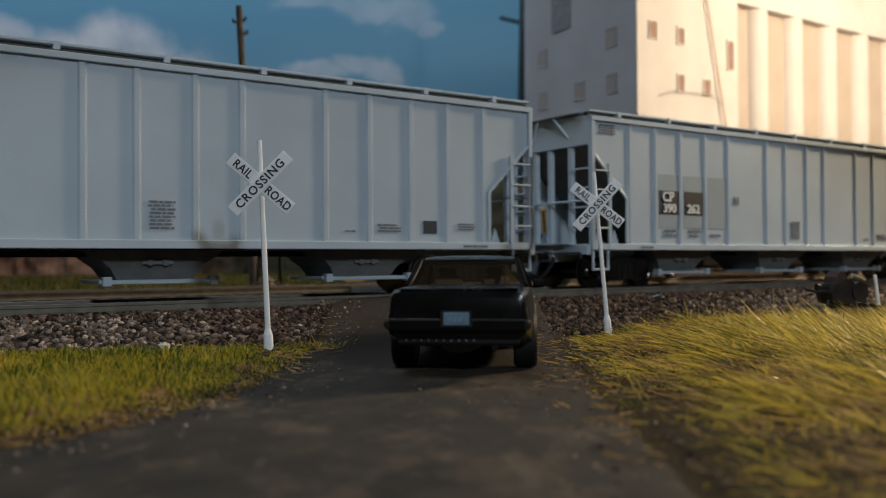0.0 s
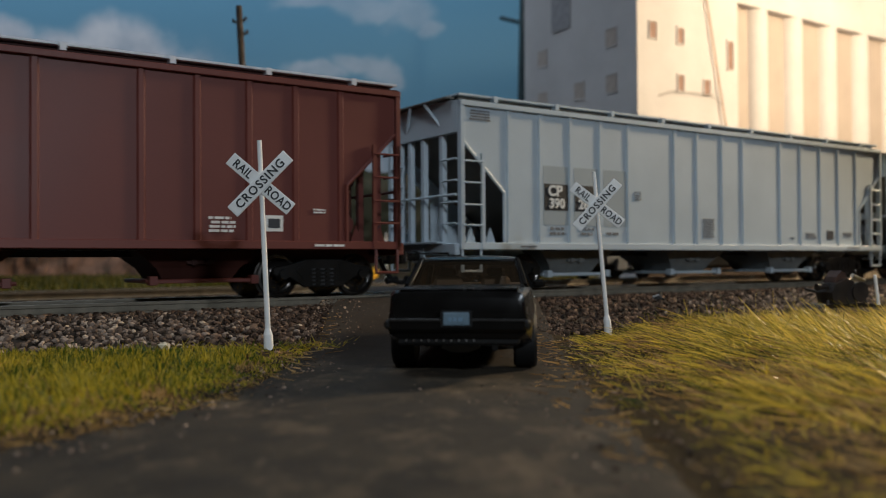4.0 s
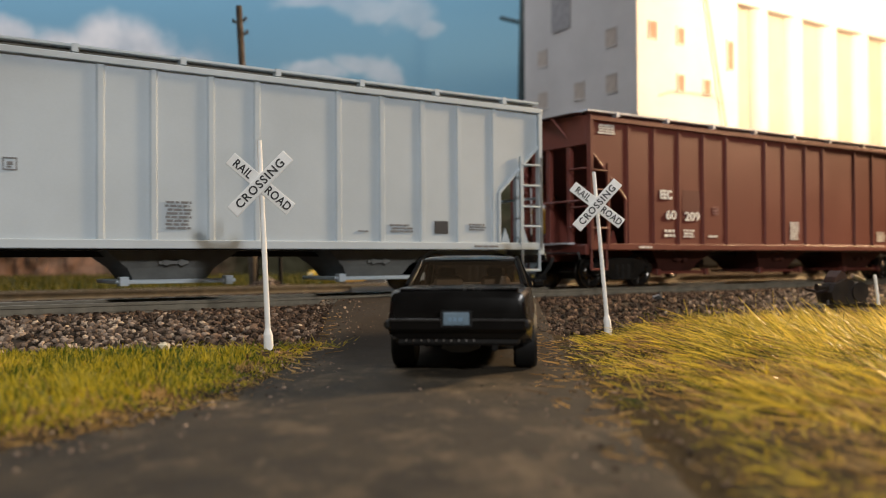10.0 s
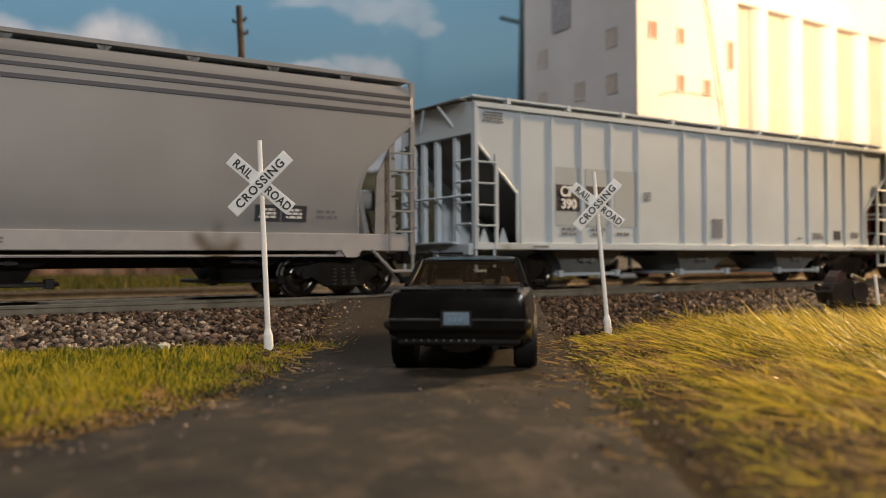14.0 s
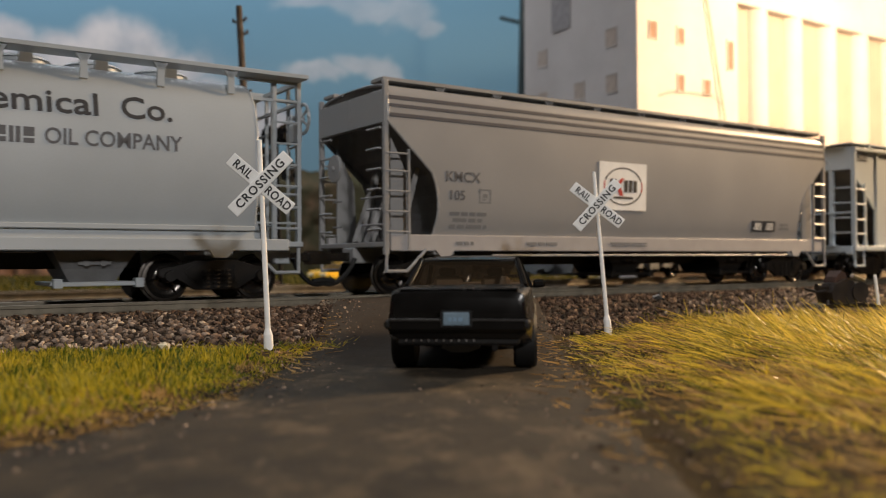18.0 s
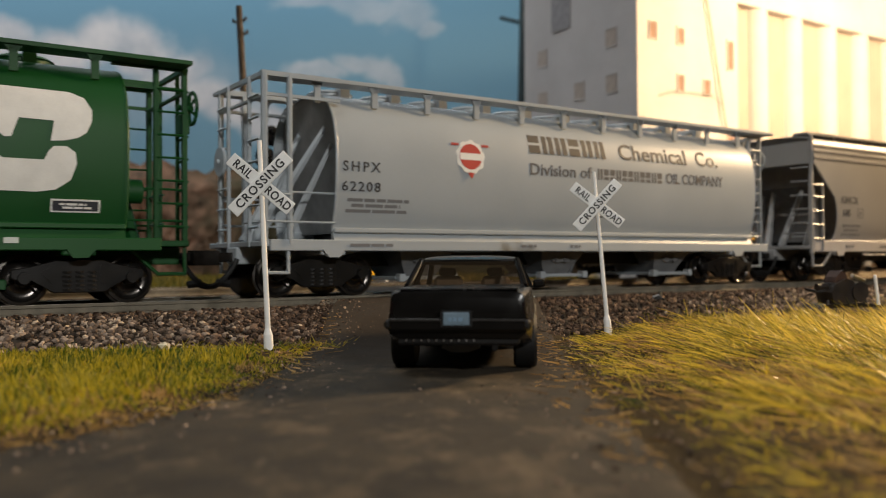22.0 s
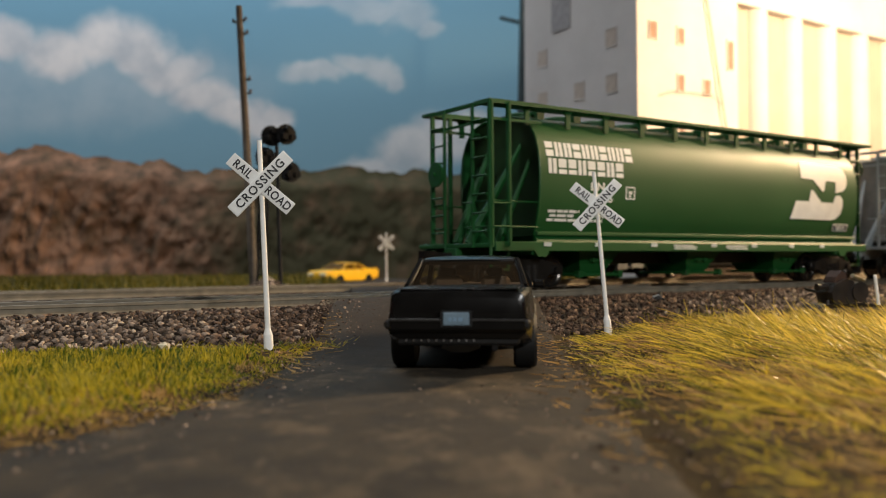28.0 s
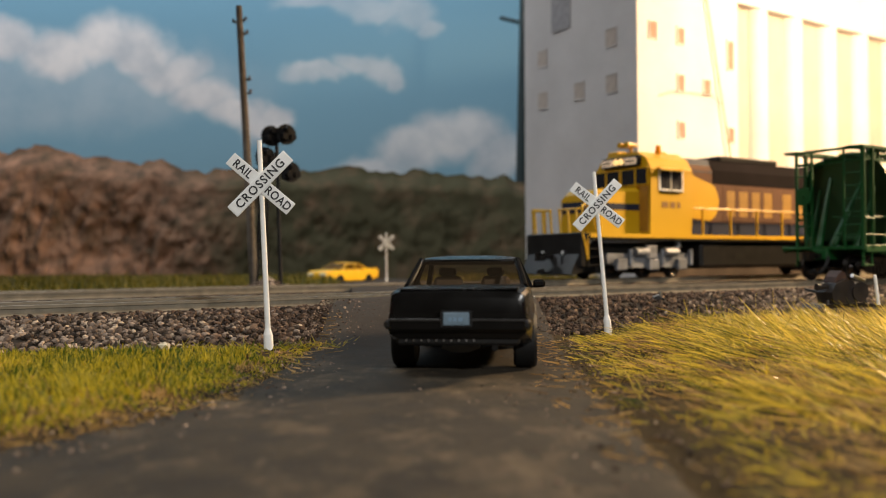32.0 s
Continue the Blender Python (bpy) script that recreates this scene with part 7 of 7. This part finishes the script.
    for y in (-0.14, 0.14):
        part("headlight", rod(bmesh.new(), (3.14, y, 4.27), (3.21, y, 4.27), 0.115, seg=16), LITLENS, nb, "glowing warm headlight lens")
    for x in (4.1, 4.72):
        wd = part("side_window", cube(x - 0.28, x + 0.28, -1.52, -1.49, 3.22, 3.88, 0.01), DARKGLASS, cab, "dark sliding window")
        bm = bmesh.new()
        for xa, xb, za, zb in ((x - 0.34, x - 0.28, 3.16, 3.94), (x + 0.28, x + 0.34, 3.16, 3.94), (x - 0.28, x + 0.28, 3.16, 3.22), (x - 0.28, x + 0.28, 3.88, 3.94)):
            box(bm, xa, xb, -1.535, -1.495, za, zb)
        part("window_frame", bm, WHITE, wd)
    part("sunshade", prism(bmesh.new(), [(-1.5, 4.0), (-1.5, 3.96), (-1.78, 3.86), (-1.78, 3.9)], "yz", 3.7, 5.15), YELLOW, cab)
    part("arm_rest", cube(3.85, 5.0, -1.58, -1.5, 3.1, 3.16, 0.01), TRIM, cab)
    # the cab's yellow with the door's shade painted in
    part("cab_door", cube(3.26, 3.31, -1.42, -0.98, 1.7, 3.3, 0.01), mat("amber_brown_door", (0.33, 0.15, 0.01), 0.5), cab, "amber cab door, shade put into its colour")
    bars(cab, mat("brown_road_number", (0.22, 0.10, 0.012), 0.5), 4.45, -1.508, 2.66, 1.35, 0.36, 1, name="road_number_bar", seed=6)
    part("roof_drip_edge", cube(3.24, 5.6, -1.53, -1.47, 3.9, 3.95, 0.01), YELLOW, cab)
    bm = bmesh.new()
    rod(bm, (3.7, -0.15, 4.6), (3.7, -0.15, 4.86), 0.06, seg=8)
    box(bm, 3.62, 3.78, -0.42, 0.12, 4.82, 4.88)
    for y, l in ((-0.38, 0.55), (-0.15, 0.42), (0.08, 0.5)):
        rod(bm, (3.8, y, 4.9), (3.8 - l, y, 4.9), 0.04, 0.11, 10)
    part("air_horn", bm, YELLOW, cab, "yellow air horn", smooth=30)
    part("beacon", rod(bmesh.new(), (4.55, -0.75, 4.6), (4.55, -0.75, 4.9), 0.13, 0.1, 12), mat("amber_beacon", (0.85, 0.3, 0.01), 0.2, bump=0), cab, "amber roof beacon", smooth=40)
    part("roof_antenna", cube(4.9, 5.3, -0.5, 0.5, 4.62, 4.72, 0.02), YELLOW, cab)
    part("cooling_unit", cube(3.5, 4.2, 0.35, 0.95, 4.5, 4.74, 0.05), YELLOW, cab)
    hood = [(-0.98, 1.6), (-0.98, 4.1), (-0.72, 4.5), (0.72, 4.5), (0.98, 4.1), (0.98, 1.6)]
    bm = bmesh.new()
    loft(bm, [[(x, y, z) for y, z in hood] for x in (5.55, 19.4)])
    # warm glare on the blue hood sides is put into this brown
    hoodside = mat("dusty_brown_hood", (0.13, 0.068, 0.042), 0.7, vary=0.3, scale=0.6, bump=0.05, spec=0.12)
    lh = part("long_hood", bm, hoodside, c, "long hood with a dark roof, warm glare put into its brown", smooth=20)
    part("hood_roof", prism(bmesh.new(), [(-1.0, 3.6), (-1.0, 4.12), (-0.74, 4.53), (0.74, 4.53), (1.0, 4.12), (1.0, 3.6)], "yz", 7.4, 19.45), mat("sooty_hood_roof", (0.014, 0.011, 0.012), 0.9, vary=0.3, scale=0.8, bump=0.05, spec=0.05), lh, "very dark hood roof")
    part("hood_front_roof", prism(bmesh.new(), [(-1.0, 4.0), (-0.74, 4.53), (0.74, 4.53), (1.0, 4.0)], "yz", 5.56, 7.398), BLUE, lh, "dark blue hood roof")
    # the yellow field swoops back from the cab and ends in a round belly
    belly = [(5.56, 2.3), (5.56, 3.99), (5.9, 3.97), (6.6, 3.75)] + arc_pts(7.0, 2.9, 0.75, 62, -78, 10) + [(6.7, 2.2), (6.1, 2.25)]
    part("yellow_belly", prism(bmesh.new(), belly, "xz", -1.0, -0.975), YELLOW, lh, "yellow field with a round end")
    low = [(5.95, 1.62), (13.9, 1.62), (13.9, 2.12), (7.9, 2.12)] + [(7.2, 2.1)] + arc_pts(6.25, 1.88, 0.29, 75, 250, 8)
    part("blue_flank", prism(bmesh.new(), low, "xz", -1.006, -0.978), BLUE, lh, "rounded dark blue flank panel")
    for x, w in ((8.5, 0.5), (9.3, 0.55), (10.1, 0.5), (10.9, 0.55), (12.2, 0.6), (13.1, 0.5)):
        part("name_block", cube(-w / 2, w / 2, -0.006, 0.006, -0.5, 0.5, 0.003), mat("worn_gold_name", (0.3, 0.16, 0.02), 0.5), lh, "large gold name drawn as plain blocks", m=P(x, -0.996, 2.85))
    dr = None
    for i in range(14):
        if dr is None:
            dr = part("hood_door", cube(0.0, 0.7, -0.992, -0.975, 2.2, 3.5, 0.004), hoodside, lh, m=P(8.0 + 0.8 * i, 0, 0))
        else:
            again(dr, P(8.0 + 0.8 * i, 0, 0))
    part("radiator_screen", cube(14.0, 18.5, -1.03, -0.98, 3.3, 4.0, 0.01), SILVERTRUCK, lh)
    part("roof_housing", cube(8.2, 12.0, -0.7, 0.7, 4.52, 4.75, 0.06), UNDER, lh)
    for x in (15.2, 17.0):
        part("roof_fan", rod(bmesh.new(), (x, 0, 4.52), (x, 0, 4.7), 0.68, 0.64, 24), UNDER, lh, smooth=40)
    part("fuel_tank", cube(6.25, 13.6, -1.35, 1.35, 0.35, 1.35, 0.12), UNDER, c, "black fuel tank")
    for x0 in (3.7, 16.6):
        # black block added to keep the space behind the wheels dark
        part("truck_frame", cube(x0 - 2.25, x0 + 2.25, -0.62, 0.62, 0.2, 1.36, 0.04), UNDER, c, "solid black block added inside the truck")
        t = part("truck", cube(x0 - 2.2, x0 + 2.2, -0.9, 0.9, 0.5, 0.8, 0.04), SILVERTRUCK, c, "silver-painted three-axle truck")
        for sg in (-1, 1):
            bm = bmesh.new()
            prism(bm, [(x0 - 2.3, 0.95), (x0 + 2.3, 0.95), (x0 + 2.3, 0.6), (x0 + 1.9, 0.5), (x0 + 1.2, 0.42), (x0 - 1.2, 0.42), (x0 - 1.9, 0.5), (x0 - 2.3, 0.6)], "xz", sg * 1.12, sg * 1.24)
            for ax in (-1.65, 0.05, 1.65):
                box(bm, x0 + ax - 0.28, x0 + ax + 0.28, min(sg * 1.2, sg * 1.38), max(sg * 1.2, sg * 1.38), 0.32, 0.75, bev=0.04)
                rod(bm, (x0 + ax + 0.5, sg * 1.3, 0.5), (x0 + ax + 0.5, sg * 1.3, 1.1), 0.1, seg=10)
            rod(bm, (x0 - 1.0, sg * 1.36, 1.0), (x0 - 0.3, sg * 1.36, 1.0), 0.16, seg=12)
            rod(bm, (x0 + 0.6, sg * 1.36, 1.0), (x0 + 1.3, sg * 1.36, 1.0), 0.16, seg=12)
            box(bm, x0 - 0.4, x0 + 0.2, min(sg * 1.25, sg * 1.4), max(sg * 1.25, sg * 1.4), 0.75, 1.25, bev=0.04)
            part("side_frame", bm, SILVERTRUCK, t, smooth=30)
        for ax in (-1.65, 0.05, 1.65):
            w = new("wheelset", WHEELSET)
            w.parent = t
            w.matrix_basis = P(x0 + ax, 0, 0.43)
    for y in (-0.95, -0.4):
        part("nose_grab_iron", path(bmesh.new(), [(1.14, y, 1.75), (1.02, y, 1.85), (1.02, y, 2.3), (1.14, y, 2.4)], 0.03), YELLOW, c)
    part("front_step_rail", path(bmesh.new(), [(0.2, -1.5, 0.75), (-0.05, -1.5, 1.6), (-0.05, -1.5, 2.5), (0.75, -1.42, 2.95), (1.2, -1.0, 2.95)], 0.04), YELLOW, c)
    part("bell", rod(bmesh.new(), (5.1, -1.2, 1.45), (5.1, -1.2, 1.15), 0.08, 0.16, 12), CHROME, c, smooth=40)
    part("mu_hose", path(bmesh.new(), [(-0.12, -0.7, 1.0), (-0.3, -0.7, 0.8), (-0.3, -0.7, 0.5), (-0.15, -0.72, 0.35)], 0.04), RUBBER, c)
    stretch(c, 1.03, 1.06, -0.02)


def build_trackside():
    t = thing("switch_stand", P(8.78, 19.3, 0.26, 0, 0, 20) @ Matrix.Scale(1.12, 4), "dark rusty switch machine low beside the track", "switch stand")
    rust = mat("rusty_black_casting", (0.02, 0.014, 0.011), 0.5, vary=0.6, scale=4, bump=0.5, dark=(0.006, 0.005, 0.005))
    part("base_plate", prism(bmesh.new(), [(-0.7, 0.0), (0.6, 0.0), (0.55, 0.06), (0.2, 0.09), (-0.62, 0.07)], "xz", -0.28, 0.28), UNDER, t)
    part("motor_case", prism(bmesh.new(), [(-0.36, 0.06), (0.22, 0.06), (0.26, 0.35), (0.12, 0.52), (-0.05, 0.56), (-0.3, 0.47), (-0.4, 0.3)], "xz", -0.22, 0.2), rust, t, "rusty black cast motor case")
    part("lid", prism(bmesh.new(), [(-0.26, 0.49), (0.05, 0.56), (0.0, 0.68), (-0.1, 0.72), (-0.22, 0.6)], "xz", -0.15, 0.15), mat("rusty_lid", (0.05, 0.022, 0.014), 0.6, vary=0.6, scale=5), t, "rust-brown lid")
    part("gear_drum", rod(bmesh.new(), (0.28, -0.26, 0.3), (0.28, 0.1, 0.3), 0.2, 0.17, 14), rust, t, smooth=40)
    part("shaft", rod(bmesh.new(), (-0.62, -0.05, 0.4), (-0.36, -0.05, 0.42), 0.07, 0.05, 12), rust, t)
    part("crank", rod(bmesh.new(), (0.1, -0.22, 0.62), (0.42, -0.22, 0.52), 0.045, 0.03, 8), CHROME, t, "worn metal crank")
    for x in (-0.5, 0.45):
        part("bolt", rod(bmesh.new(), (x, -0.2, 0.05), (x, -0.2, 0.15), 0.04, 0.035, 8), rust, t)
    part("throw_rod", rod(bmesh.new(), (0.3, 0.1, 0.15), (0.62, 1.6, 0.3), 0.035, seg=8), UNDER, t)
    w = thing("marker_post", P(9.62, 19.25, 0.25), "small white marker post beside the track", "marker post")
    part("post", rod(bmesh.new(), (0, 0, 0), (-0.08, 0, 0.72), 0.04, 0.035, 10), WHITE, w, smooth=40)
    part("foot", cube(-0.09, 0.09, -0.08, 0.08, 0, 0.06, 0.01), UNDER, w)
    b = thing("metal_scrap", P(5.05, 20.6, 0.40), "small bright metal fitting on the ballast", "fitting")
    bm = bmesh.new()
    rod(bm, (-0.1, 0, 0.05), (0.06, 0.02, 0.09), 0.03, seg=8)
    rod(bm, (0.08, 0, 0), (0.1, 0, 0.19), 0.035, 0.025, seg=8)
    part("pin", bm, CHROME, b)
    part("bracket", prism(bmesh.new(), [(-0.1, 0.0), (0.13, 0.0), (0.09, 0.06), (0.02, 0.09), (-0.07, 0.05)], "xz", -0.05, 0.05), UNDER, b)
    bm = stone_points(3)
    bmesh.ops.scale(bm, vec=(0.1, 0.1, 0.1), verts=bm.verts)
    solid("pale_pebble", bm, mat("cream_pebble", (0.6, 0.54, 0.4), 0.7), "single pale pebble lying in the turf", "pebble", m=P(-3.92, 12.25, 0.15))


# ---- build ----
build_ground()
build_track("railway_track", 16.98, -16, 64, "weathered model track with pale rails on brown ties", -96, 152)
build_track("railway_track", 24.25, -20, 70, "second weathered track with brown ties behind the first", -96, 140)
ballast_ground()
build_cliff()
build_backdrop()
build_elevator()
build_posts()
build_signal()
build_train()
build_cars()
build_locomotive()
build_trackside()
build_grass()
build_ballast()

motions()
